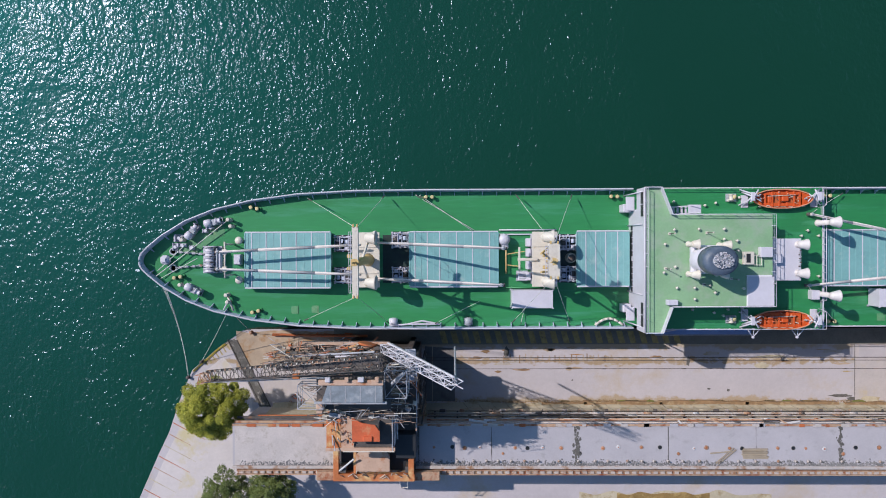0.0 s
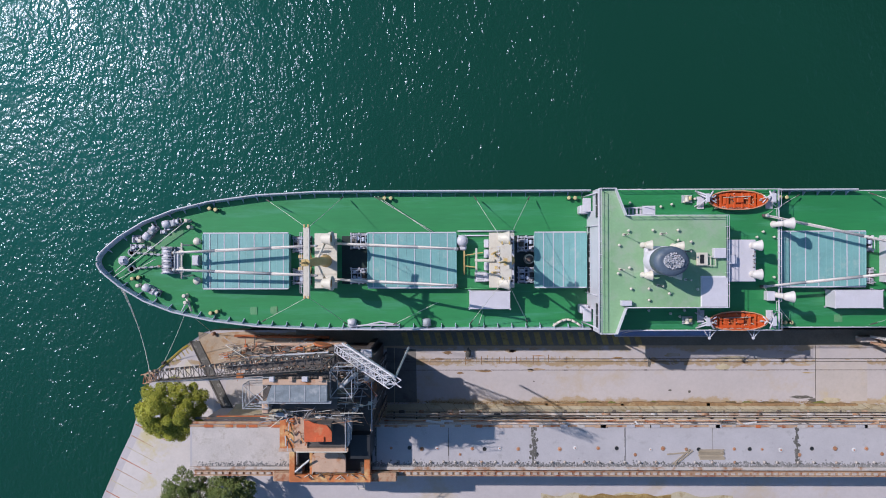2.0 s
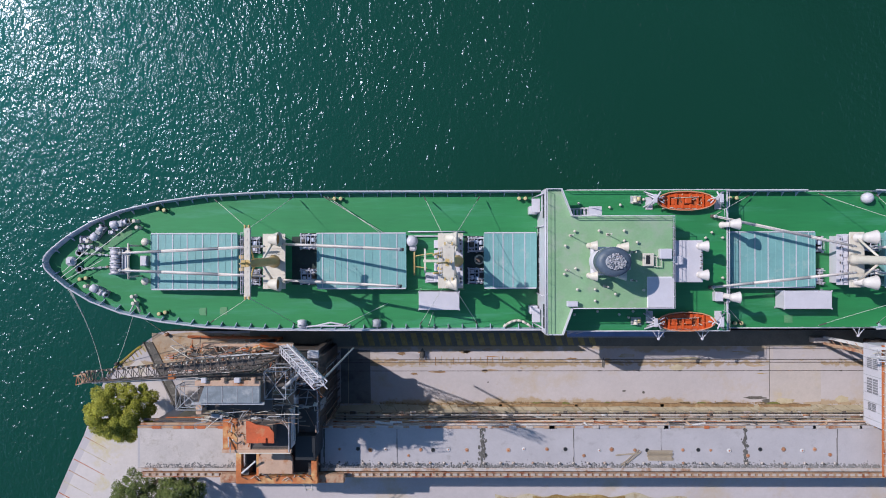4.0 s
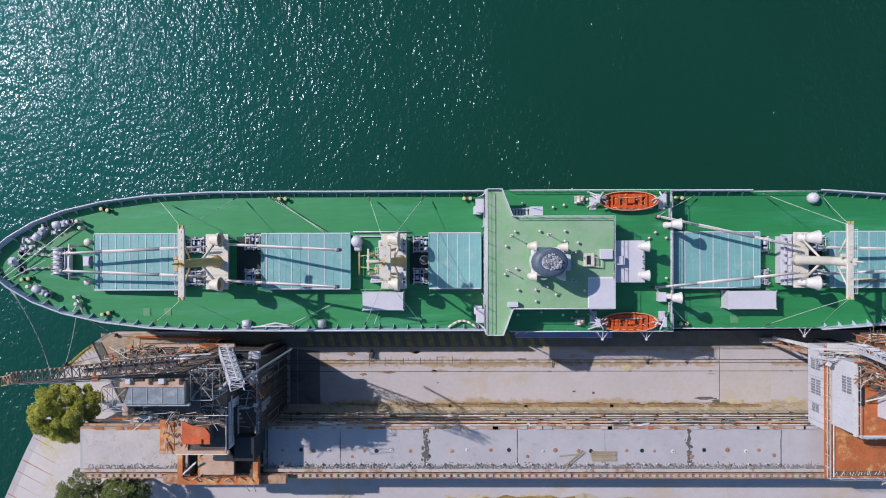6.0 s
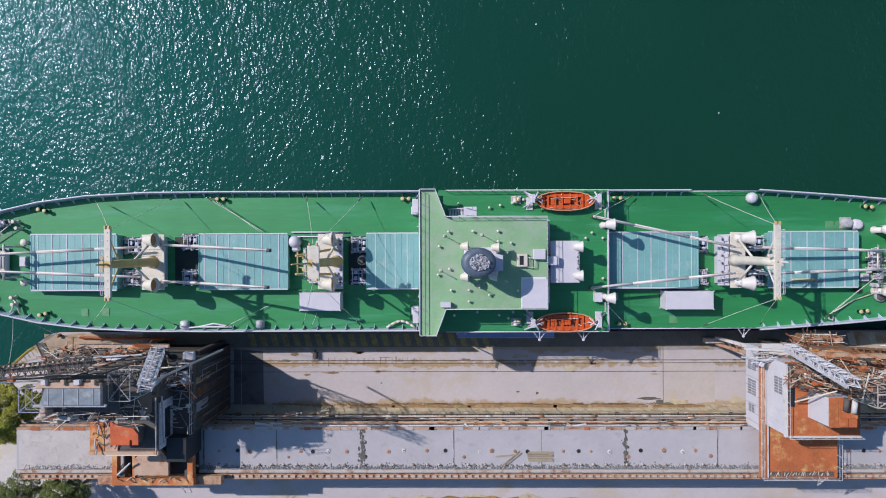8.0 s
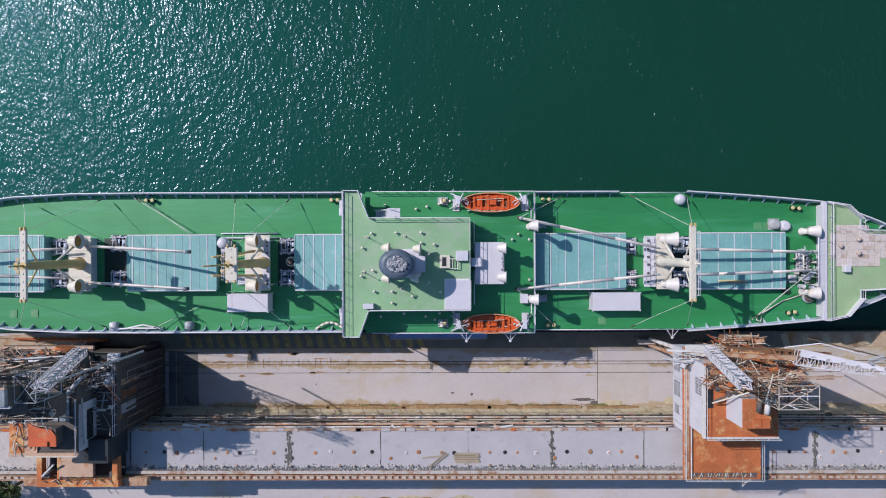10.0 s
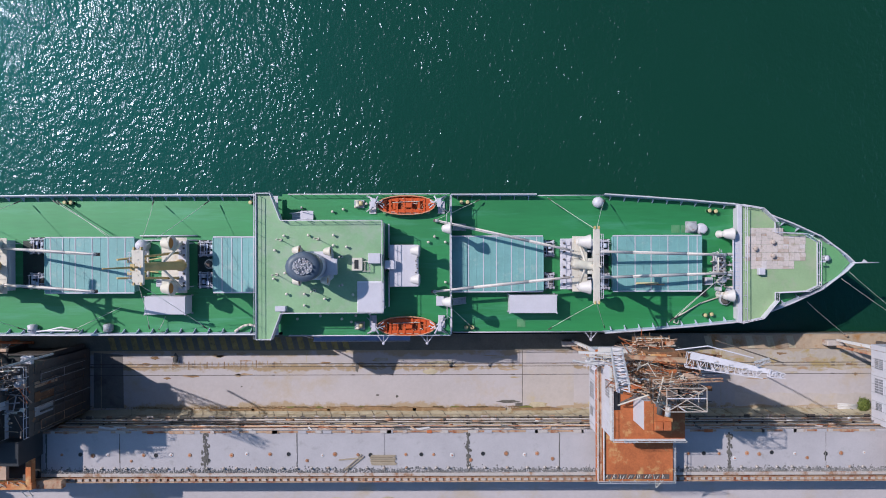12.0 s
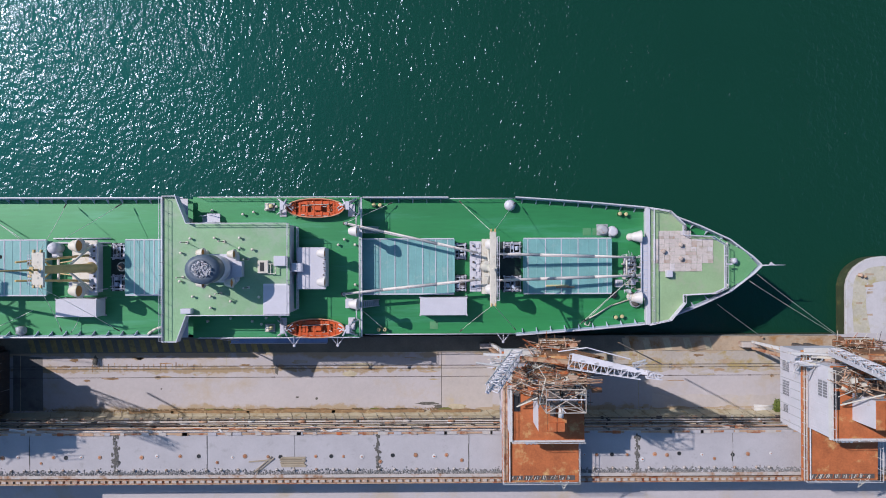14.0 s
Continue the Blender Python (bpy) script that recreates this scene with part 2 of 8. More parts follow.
def lathe(bm, base, profile, n=16, axis=(0, 0, 1)):
    """Turned body: (radius, height) pairs along axis from base."""
    base, d = Vector(base), Vector(axis).normalized()
    u = d.orthogonal().normalized()
    w = d.cross(u)
    rings = []
    for r, h in profile:
        rings.append([bm.verts.new(base + h * d + max(r, 1e-3) * (math.cos(k * math.tau / n) * u + math.sin(k * math.tau / n) * w)) for k in range(n)])
    for A, B in zip(rings, rings[1:]):
        for k in range(n):
            f = bm.faces.new((A[k], A[(k + 1) % n], B[(k + 1) % n], B[k]))
            f.smooth = True
    bm.faces.new(rings[0][::-1])
    bm.faces.new(rings[-1])
    return bm


def path_tube(bm, pts, r, n=5):
    """One bent tube through pts."""
    pts = [Vector(p) for p in pts]
    rings = []
    for k, p in enumerate(pts):
        d = (pts[min(k + 1, len(pts) - 1)] - pts[max(k - 1, 0)]).normalized()
        u = d.cross(Vector((0.13, 0.31, 0.94))).normalized()
        w = d.cross(u)
        rings.append([bm.verts.new(p + r * (math.cos(j * math.tau / n) * u + math.sin(j * math.tau / n) * w)) for j in range(n)])
    for A, C in zip(rings, rings[1:]):
        for j in range(n):
            bm.faces.new((A[j], A[(j + 1) % n], C[(j + 1) % n], C[j])).smooth = True
    bm.faces.new(rings[0][::-1])
    bm.faces.new(rings[-1])
    return bm


def wire(bm, a, b, r, sag=0.0, n=8):
    a, b = Vector(a), Vector(b)
    return path_tube(bm, [a.lerp(b, k / n) - Vector((0, 0, sag * 4 * (k / n) * (1 - k / n))) for k in range(n + 1)], r)


def B():
    return bmesh.new()


def thing(name, at, label, category, group="", kind=""):
    ob = new(name)
    ob.location = at
    ob.empty_display_size = 0.5
    return tagged(ob, label, category, group, kind)


def base_of(ob):
    p = Vector(ob.location)
    while ob.parent:
        ob = ob.parent
        p += Vector(ob.location)
    return p


def part(name, bm, mat, parent=None, label="", at_world=True, **tags):
    """Links a bmesh as one mesh object under parent. Built in world places, or round the parent's base with at_world off."""
    me = bpy.data.meshes.new(name)
    if parent is not None and at_world:
        bmesh.ops.translate(bm, vec=-base_of(parent), verts=bm.verts)
    bmesh.ops.recalc_face_normals(bm, faces=bm.faces)
    bm.to_mesh(me)
    bm.free()
    me.materials.append(mat)
    ob = new(name, me)
    ob.parent = parent
    return tagged(ob, label, **tags)


def structure(name, bm, mat, label, category):
    return part(name, bm, mat, None, label, category=category, kind="structure")


def truss(bm, a, b, width, height, bays, r=0.06, taper=1.0, up=(0, 0, 1)):
    """Lattice girder of four chords with zigzag lacing from a to b."""
    a, b = Vector(a), Vector(b)
    d = (b - a).normalized()
    side = d.cross(Vector(up)).normalized()
    top = side.cross(d).normalized()
    def corner(k, i, j):
        t = k / bays
        s = 1 + (taper - 1) * t
        return a.lerp(b, t) + side * (i * width * s / 2) + top * (j * height * s / 2)
    for i, j in ((-1, -1), (1, -1), (1, 1), (-1, 1)):
        tube(bm, corner(0, i, j), corner(bays, i, j), r, n=4)
    for k in range(bays):
        s = 1 if k % 2 else -1
        for j in (-1, 1):
            tube(bm, corner(k, -s, j), corner(k + 1, s, j), r * 0.7, n=4)
            tube(bm, corner(k, -1, j), corner(k, 1, j), r * 0.7, n=4)
            tube(bm, corner(k, j, -s), corner(k + 1, j, s), r * 0.7, n=4)
            tube(bm, corner(k, j, -1), corner(k, j, 1), r * 0.7, n=4)
    return bm


def girder(bm, a, b, w0, h0, w1, h1):
    """Tapered box girder from a to b; w across, h upright."""
    a, b = Vector(a), Vector(b)
    d = (b - a).normalized()
    s = d.cross(Vector((0, 0, 1))).normalized()
    u = s.cross(d)
    v = [bm.verts.new(p + s * (i * w / 2) + u * (j * h / 2)) for p, w, h in ((a, w0, h0), (b, w1, h1)) for i, j in ((-1, -1), (1, -1), (1, 1), (-1, 1))]
    for q in ((3, 2, 1, 0), (4, 5, 6, 7), (0, 1, 5, 4), (1, 2, 6, 5), (2, 3, 7, 6), (3, 0, 4, 7)):
        bm.faces.new([v[k] for k in q])
    return bm


def railing(bm, pts, height=1.0, step=1.6, r=0.03, bars=2):
    for a, b in zip(pts, pts[1:]):
        a, b = Vector(a), Vector(b)
        n = max(1, round((b - a).length / step))
        for k in range(n + 1):
            p = a.lerp(b, k / n)
            tube(bm, p, p + Vector((0, 0, height)), r, n=4)
        for j in range(1, bars + 1):
            z = Vector((0, 0, height * j / bars))
            tube(bm, a + z, b + z, r, n=4)
    return bm


# ---- setting: water, quay, raised platform ----
APRON, PLAT = 2.2, 12.4

bm = B()
S = 3000
v = [bm.verts.new(p) for p in ((-S, -S, 0), (S, -S, 0), (S, S, 0), (-S, S, 0))]
bm.faces.new(v)
structure("water", bm, WATER, "dark green rippled harbour water with sun glitter", "water")

MOLE = [(118.62, -6.1), (118.62, -3.4), (118.85, -2.3), (119.3, -1.25), (119.95, -0.5), (120.8, 0.15), (121.7, 0.65), (122.8, 0.95), (124.2, 1.08)]
QUAY = [(-47.5, -40.0), (-46.1, -35.5), (-43.2, -29.0), (-41.6, -25.7), (-40.0, -21.0), (-38.1, -16.5), (-34.0, -13.0), (-30.5, -10.65),
        (-29.0, -10.45), (118.6, -10.45), *MOLE, (175.0, 1.2), (175.0, -150.0), (-75.0, -150.0), (-60.0, -70.0)]
bm = prism(B(), QUAY[::-1], -3.0, APRON - 0.3)
structure("quay_wall", bm, WEEDWALL, "dark wet weed-covered quay wall", "wall")
bm = prism(B(), QUAY[::-1], APRON - 0.3, APRON)
structure("quay", bm, CONCRETE, "worn pale concrete quay with stains and crane rails", "quay")

bm = box(B(), -28.5, 175, -27.35, -21.5, 11.6, PLAT)
platform = structure("raised_platform", bm, PLATE, "weathered grey concrete deck of a raised platform", "platform")
bm = box(B(), -28.2, 175, -27.0, -21.9, APRON, 11.6)
structure("platform_wall", bm, CONCRETE, "stained concrete wall under the raised platform", "wall")


# ---- the ship ----
HALF = [(-40.1, 0.0), (-40.02, 0.45), (-39.75, 0.95), (-39.1, 1.65), (-37.4, 3.15), (-34.4, 5.1), (-30.8, 6.6), (-26.0, 7.8), (-20.0, 8.65), (-12.4, 9.1), (-3.0, 9.2),
        (69.0, 9.15), (74.0, 8.8), (80.2, 8.32), (86.7, 7.7), (89.8, 6.75), (93.8, 5.15), (97.5, 3.4), (100.6, 1.0), (101.6, 0.0)]


def half(x):
    return float(np.interp(x, [p[0] for p in HALF], [p[1] for p in HALF]))


def deck_z(x):
    return 9.2 + 0.0016 * max(0, 5 - x) ** 2 + 0.0009 * max(0, x - 70) ** 2


STATIONS = [-40.1, -40.02, -39.75, -39.4, -39.1, -38.5, -37.4, -36, -34.4, -32.6, -30.8, -28.5, -26, -23, -20, -16, -12.4, -8, -3, 5, 15, 24, 27, 35, 42, 48, 55, 60, 65, 69, 71.5, 74, 77, 80.2,
            83.5, 86.7, 89.8, 93.8, 97.5, 100.6, 101.3, 101.6]

ship = thing("cargo_ship", (30, 0, 0), "long cargo ship with green decks and white upper works at quay", "ship")
bm = B()
rows_up, rows_dn = [], []
for x in STATIONS:
    h, z = half(x), deck_z(x)
    row = []
    for k, (zz, f) in enumerate(((z, 1.0), (z * 0.62, 0.96), (0.3, 0.9), (-3.0, 0.8))):
        pull = 0.0 if -25 < x < 80 else (min(1, (-25 - x) / 15) if x < -25 else -min(1, (x - 80) / 22)) * (0, 1.2, 3.2, 4.5)[k]
        row.append((x + pull, h * f, zz))
    rows_up.append([bm.verts.new(p) for p in row])
    rows_dn.append([bm.verts.new((p[0], -p[1], p[2])) for p in row])
for rows_ in (rows_up, rows_dn):
    for A, C in zip(rows_, rows_[1:]):
        for k in range(3):
            bm.faces.new((A[k], C[k], C[k + 1], A[k + 1]))
bmesh.ops.remove_doubles(bm, verts=bm.verts, dist=0.001)
part("hull", bm, HULLBLACK, ship, "dark painted steel hull")

bm = B()
up = [bm.verts.new((x, half(x) - 0.02, deck_z(x))) for x in STATIONS]
dn = [bm.verts.new((x, -half(x) + 0.02, deck_z(x))) for x in STATIONS]
for k in range(len(STATIONS) - 1):
    bm.faces.new((dn[k], dn[k + 1], up[k + 1], up[k]))
bmesh.ops.remove_doubles(bm, verts=bm.verts, dist=0.001)
part("main_deck", bm, DECK, ship, "glossy green painted steel deck with darker wet patches")


def bulwark(x0, x1, side, height=1.15, lean=0.12):
    xs = [x for x in STATIONS if x0 < x < x1]
    xs = [x0] + xs + [x1]
    bm = B()
    for a, b in zip(xs, xs[1:]):
        q = []
        for x in (a, b):
            h, z = half(x), deck_z(x)
            q.append([Vector((x, side * (h + o), z + dz)) for o, dz in ((-0.02, -0.05), (lean, height), (lean - 0.07, height), (-0.09, -0.05))])
        V = [[bm.verts.new(p) for p in r] for r in q]
        for k in range(4):
            bm.faces.new((V[0][k], V[0][(k + 1) % 4], V[1][(k + 1) % 4], V[1][k]))
    bmesh.ops.remove_doubles(bm, verts=bm.verts, dist=0.001)
    part("bulwark", bm, BLUEGREY, ship, "pale blue-grey steel bulwark")
    bm = B()
    for a, b in zip(xs, xs[1:]):
        pa, pb = [Vector((x, side * (half(x) + lean - 0.03), deck_z(x) + height + 0.03)) for x in (a, b)]
        tube(bm, pa, pb, 0.11, n=6)
    part("cap_rail", bm, WHITE, ship, "white rail on the bulwark")
    x = x0 + 1.0
    while x < x1 - 0.5:
        h, z = half(x), deck_z(x)
        n = Vector((half(x + 0.3) - half(x - 0.3), -0.6, 0)).normalized()
        inn = Vector((n.x, side * n.y, 0))
        p = Vector((x, side * (h + lean - 0.08), z + height - 0.05))
        q = Vector((x, side * (h - 0.08), z)) + inn * 0.55
        s = Vector((x, side * (h - 0.08), z))
        bm = B()
        t = Vector((inn.y, -inn.x, 0)) * 0.04
        A = [bm.verts.new(w + t) for w in (p, q, s)]
        C = [bm.verts.new(w - t) for w in (p, q, s)]
        bm.faces.new(A)
        bm.faces.new(C[::-1])
        for k in range(3):
            bm.faces.new((A[k], A[(k + 1) % 3], C[(k + 1) % 3], C[k]))
        part("bulwark_stay", bm, BLUEGREY, ship)
        x += 1.9


for side in (1, -1):
    bulwark(-40.1, 24.6, side)
    bulwark(69.0, 86.2, side)
bulwark(48.5, 60.0, 1)


HATCHRIB = material("pale_teal_rib_paint", (0.235, 0.43, 0.43), 0.5, vary=0.12)


def hatch(name, x0, x1, zt, seams, lab):
    z0 = deck_z((x0 + x1) / 2) - 0.3
    h = thing(name, ((x0 + x1) / 2, 0, z0), lab, "hatch cover", "cargo hatches")
    part("coaming", box(B(), x0 + 0.12, x1 - 0.12, -3.55, 3.55, z0, zt - 0.35), HATCH, h, "teal steel coaming")
    xs = [x0] + [x0 + (x1 - x0) * s for s in seams] + [x1]
    for a, b in zip(xs, xs[1:]):
        part("panel", box(B(), a + 0.02, b - 0.02, -3.65, 3.65, zt - 0.35, zt, 0.04), HATCH, h, "pale teal steel cover panel")
        m = (a + b) / 2
        part("stiffener", box(B(), m - 0.035, m + 0.035, -3.6, 3.6, zt + 0.002, zt + 0.03), HATCHRIB, h)
    for a in xs[1:-1]:
        part("seam_strip", box(B(), a - 0.055, a + 0.055, -3.68, 3.68, zt + 0.004, zt + 0.05), WHITE, h, "pale sealing strip")
    for s in (1, -1):
        part("edge_trim", box(B(), x0, x1, s * 3.68 - 0.09, s * 3.68 + 0.09, zt - 0.12, zt + 0.07, 0.03), WHITE, h, "white edge trim")
    for a in (x0, x1):
        part("edge_trim", box(B(), a - 0.08, a + 0.08, -3.6, 3.6, zt - 0.12, zt + 0.06, 0.03), HATCH, h)
    return h


hatch("cargo_hatch", -26.9, -15.55, 11.85, (0.08, 0.25, 0.42, 0.6, 0.78, 0.94), "large pale teal steel cargo hatch with white seams on green deck")
hatch("cargo_hatch", -5.2, 6.6, 10.7, (0.06, 0.2, 0.34, 0.53, 0.71, 0.9), "large pale teal steel cargo hatch with white seams on green deck")
hatch("cargo_hatch", 17.05, 23.95, 10.65, (0.17, 0.36, 0.55, 0.78), "short pale teal cargo hatch before the white bridge front")
hatch("cargo_hatch", 48.4, 60.75, 10.65, (0.2, 0.36, 0.5, 0.66, 0.8, 0.93), "large pale teal steel cargo hatch behind the boat deck")
hatch("cargo_hatch", 70.0, 81.75, 10.6, (0.05, 0.25, 0.43, 0.62, 0.85, 0.95), "large pale teal steel cargo hatch before the poop")

# ---- shared deck fittings ----
def rail_run(parent, pts, height=1.0, step=1.7, mat=None, r=0.035, label="white tubular rail"):
    """Open railing along pts: each post an object on one shared mesh, two long rails."""
    mat = mat or WHITE
    me = bpy.data.meshes.new("rail_post")
    bm = tube(B(), (0, 0, 0), (0, 0, height), r, n=5)
    bm.to_mesh(me)
    bm.free()
    me.materials.append(mat)
    base = base_of(parent)
    first = True
    for a, b in zip(pts, pts[1:]):
        a, b = Vector(a), Vector(b)
        n = max(1, round((b - a).length / step))
        for k in range(0 if first else 1, n + 1):
            ob = new("rail_post", me)
            ob.parent = parent
            ob.location = a.lerp(b, k / n) - base
        first = False
    for name, f in (("top_rail", 1.0), ("mid_rail", 0.52)):
        bm = path_tube(B(), [Vector(p) + Vector((0, 0, height * f)) for p in pts], r * (1.4 if f == 1 else 0.9))
        part(name, bm, mat, parent, label)


COWLIN = material("orange_cowl_lining", (0.46, 0.19, 0.045), 0.6, vary=0.2, grain=5, bump=0.03)


def cowl(x, y, z0, z1, radius=0.95, mat=None, lab="cream cowl ventilator with wide bell mouth on the deck"):
    mat = mat or (CREAMW if x > 40 else CREAM)
    c = thing("cowl_ventilator", (x, y, z0), lab, "ventilator", "cowl ventilators")
    part("stem", lathe(B(), (x, y, z0), [(radius * 0.62, 0), (radius * 0.62, 0.12), (radius * 0.45, 0.2), (radius * 0.45, z1 - z0 - radius * 0.6)], 12), mat, c)
    d = Vector((1, 0, 0.12))
    b0 = Vector((x - radius * 0.75, y, z1 - radius * 0.15))
    part("bell", lathe(B(), b0, [(radius * 0.2, 0), (radius * 0.5, radius * 0.12), (radius * 0.68, radius * 0.5), (radius * 0.8, radius), (radius * 0.97, radius * 1.5), (radius, radius * 1.62), (radius * 0.92, radius * 1.62), (radius * 0.75, radius * 1.3)], 18, d), mat, c)
    part("mouth", lathe(B(), b0 + d * radius * 1.28, [(radius * 0.74, 0), (radius * 0.7, 0.03)], 16, d), COWLIN, c, "orange-buff inside of the mouth")
    return c


def make_winch():
    w = thing("cargo_winch", (0, 0, 0), "pale blue-white cargo winch with drums and open frames on dark deck", "winch", "cargo winches")
    loc = dict(at_world=False)
    # Black plate under the frames, so the gaps between them are dark.
    part("gap_plate", box(B(), -1.3, 1.3, -1.15, 1.15, 0, 0.06), BLACK, w, "black plate giving the dark gaps between the frames", **loc)
    for y in (-0.95, -0.35, 0.4, 0.95):
        part("bed_beam", box(B(), -1.2, 1.2, y - 0.07, y + 0.07, 0.06, 0.3), WHITE, w, **loc)
    for x in (-1.1, -0.25, 0.2, 1.05):
        part("cross_beam", box(B(), x - 0.06, x + 0.06, -1.0, 1.0, 0.3, 0.42), BLUEGREY, w, **loc)
    part("drum", lathe(B(), (-0.65, -0.5, 0.7), [(0.42, 0), (0.42, 0.06), (0.2, 0.08), (0.2, 0.85), (0.42, 0.87), (0.42, 0.93)], 14, (0, 1, 0)), WHITE, w, "pale rope drum", **loc)
    part("rope_coil", lathe(B(), (-0.65, -0.38, 0.7), [(0.28, 0), (0.3, 0.1), (0.28, 0.65)], 12, (0, 1, 0)), STEELDARK, w, "dark wound wire", **loc)
    part("gear_case", box(B(), 0.35, 0.8, -0.8, -0.3, 0.25, 0.95, 0.08), WHITE, w, **loc)
    part("motor", lathe(B(), (0.6, -0.05, 0.6), [(0.18, 0), (0.24, 0.06), (0.24, 0.5), (0.16, 0.58)], 12, (0, 1, 0)), BLUEGREY, w, **loc)
    part("brake_wheel", lathe(B(), (0.6, 0.72, 0.7), [(0.36, 0), (0.36, 0.1)], 14, (0, 1, 0)), WHITE, w, **loc)
    for s in (-1, 1):
        part("warping_head", lathe(B(), (-0.65, s * 0.62, 0.7), [(0.1, 0), (0.14, 0.2), (0.2, 0.36), (0.24, 0.4)], 10, (0, s, 0)), WHITE, w, **loc)
        part("side_frame", box(B(), -0.95, -0.35, s * 0.57 - 0.05, s * 0.57 + 0.05, 0.3, 0.95, 0.03), WHITE, w, **loc)
        part("top_bar", tube(B(), (-1.15, s * 0.82, 1.05), (1.15, s * 0.78, 1.05), 0.045, n=6), WHITE, w, **loc)
        for x in (-1.1, 0.0, 1.1):
            part("stanchion", tube(B(), (x, s * 0.8, 0.3), (x, s * 0.8, 1.1), 0.05, n=6), WHITE, w, **loc)
            part("stud", box(B(), x - 0.11, x + 0.11, s * 1.02 - 0.11, s * 1.02 + 0.11, 0.3, 0.6, 0.03), WHITE, w, **loc)
    for x in (-0.3, 0.95):
        part("top_bar", tube(B(), (x, -0.85, 1.1), (x, 0.85, 1.1), 0.045, n=6), WHITE, w, **loc)
    part("lever", tube(B(), (0.95, 0.5, 0.25), (1.15, 0.5, 1.25), 0.04, n=6), WHITE, w, **loc)
    part("guard", box(B(), -0.2, 0.1, 0.1, 0.6, 0.9, 0.96), BLUEGREY, w, **loc)
    return w


WINCH_AT = [(-14.2, 2.15, 0), (-14.2, -2.15, 180), (-6.5, 2.6, 0), (-6.5, -2.1, 180), (16.05, 2.15, 0), (16.05, -2.05, 180),
            (61.2, 2.0, 0), (61.2, -2.3, 180), (68.6, 2.15, 0), (68.6, -2.4, 180)]
proto = make_winch()
for k, (x, y, r) in enumerate(WINCH_AT):
    m = pose(x, y, deck_z(x), 0, 0, r)
    if k == 0:
        proto.matrix_basis = m
    else:
        copy_thing(proto, m)


def make_bitts():
    b = thing("mooring_bitts", (0, 0, 0), "pair of yellow-topped mooring bollards on the green deck", "bollard", "mooring bitts")
    part("base_plate", box(B(), -0.75, 0.75, -0.28, 0.28, 0, 0.1, 0.03), DECK, b, at_world=False)
    for x in (-0.42, 0.42):
        post = part("post", lathe(B(), (x, 0, 0.1), [(0.22, 0), (0.2, 0.5), (0.25, 0.55)], 12), BLACK, b, at_world=False)
        part("cap", lathe(B(), (x, 0, 0.65), [(0.26, 0), (0.27, 0.08), (0.15, 0.15)], 12), CREAMCAP, b, "pale yellow cap", at_world=False)
    return b


CREAMCAP = material("pale_yellow_cap_paint", (0.60, 0.50, 0.26), 0.5, vary=0.2, grain=6, bump=0.03)
proto = make_bitts()
BITTS = [(-25.8, 6.9, -12), (-25.7, -6.85, 14), (-2.6, 8.35, 0), (22.2, 8.3, 0), (50.4, 8.25, 0), (51.0, -8.5, 0), (83.5, 6.95, -6), (82.9, -6.9, 8), (-35.6, -2.2, 10)]
for k, (x, y, r) in enumerate(BITTS):
    m = pose(x, y, deck_z(x) + 0.01, 0, 0, r)
    if k == 0:
        proto.matrix_basis = m
    else:
        copy_thing(proto, m)

# ---- forecastle gear ----
FZ = 12.0


def mooring_winch(x, y, rot, z):
    w = thing("mooring_winch", (x, y, z), "lavender-white mooring winch with covered drum beside the bulwark", "winch", "mooring winches")
    w.rotation_euler = (0, 0, radians(rot))
    loc = dict(at_world=False)
    part("bed", box(B(), -1.1, 1.1, -0.45, 0.45, 0, 0.15), GREYM, w, **loc)
    part("covered_drum", lathe(B(), (-1.2, 0, 0.75), [(0.3, 0), (0.5, 0.1), (0.52, 0.5), (0.46, 0.9), (0.3, 1.0)], 14, (1, 0, 0)), WHITE, w, "pale canvas cover", **loc)
    part("head", lathe(B(), (0.35, 0, 0.75), [(0.45, 0), (0.5, 0.08), (0.3, 0.16), (0.3, 0.6), (0.52, 0.68), (0.25, 0.7)], 14, (1, 0, 0)), WHITE, w, **loc)
    part("hub", lathe(B(), (1.05, 0, 0.75), [(0.22, 0), (0.22, 0.1)], 10, (1, 0, 0)), BLACK, w, "dark hub", **loc)
    part("gear_box", box(B(), -0.2, 0.3, -0.45, 0.35, 0.15, 0.9, 0.06), GREYM, w, **loc)


mooring_winch(-31.0, 5.05, 12, deck_z(-31.2))
mooring_winch(-33.7, 3.85, 52, deck_z(-33.9))
mooring_winch(-33.6, -3.85, -28, deck_z(-33.3))
FADED = material("faded_green_deck_paint", (0.10, 0.28, 0.13), 0.6, vary=0.2, grain=3, patch=0.4, stain=(0.2, 0.31, 0.17), stain_amount=0.5, stain_scale=0.6, bump=0.05)
fd = thing("worn_deck_patch", (-32, 3, deck_z(-32)), "faded olive-green worn patch of foredeck paint", "deck patch")
part("paint", prism(B(), [(-36.0, 1.2), (-33.5, 1.0), (-31.6, 2.4), (-29.8, 3.4), (-29.8, 4.4), (-31.2, 4.6), (-33.4, 3.4)], lambda x: deck_z(x) - 0.05, lambda x: deck_z(x) + 0.015), FADED, fd)
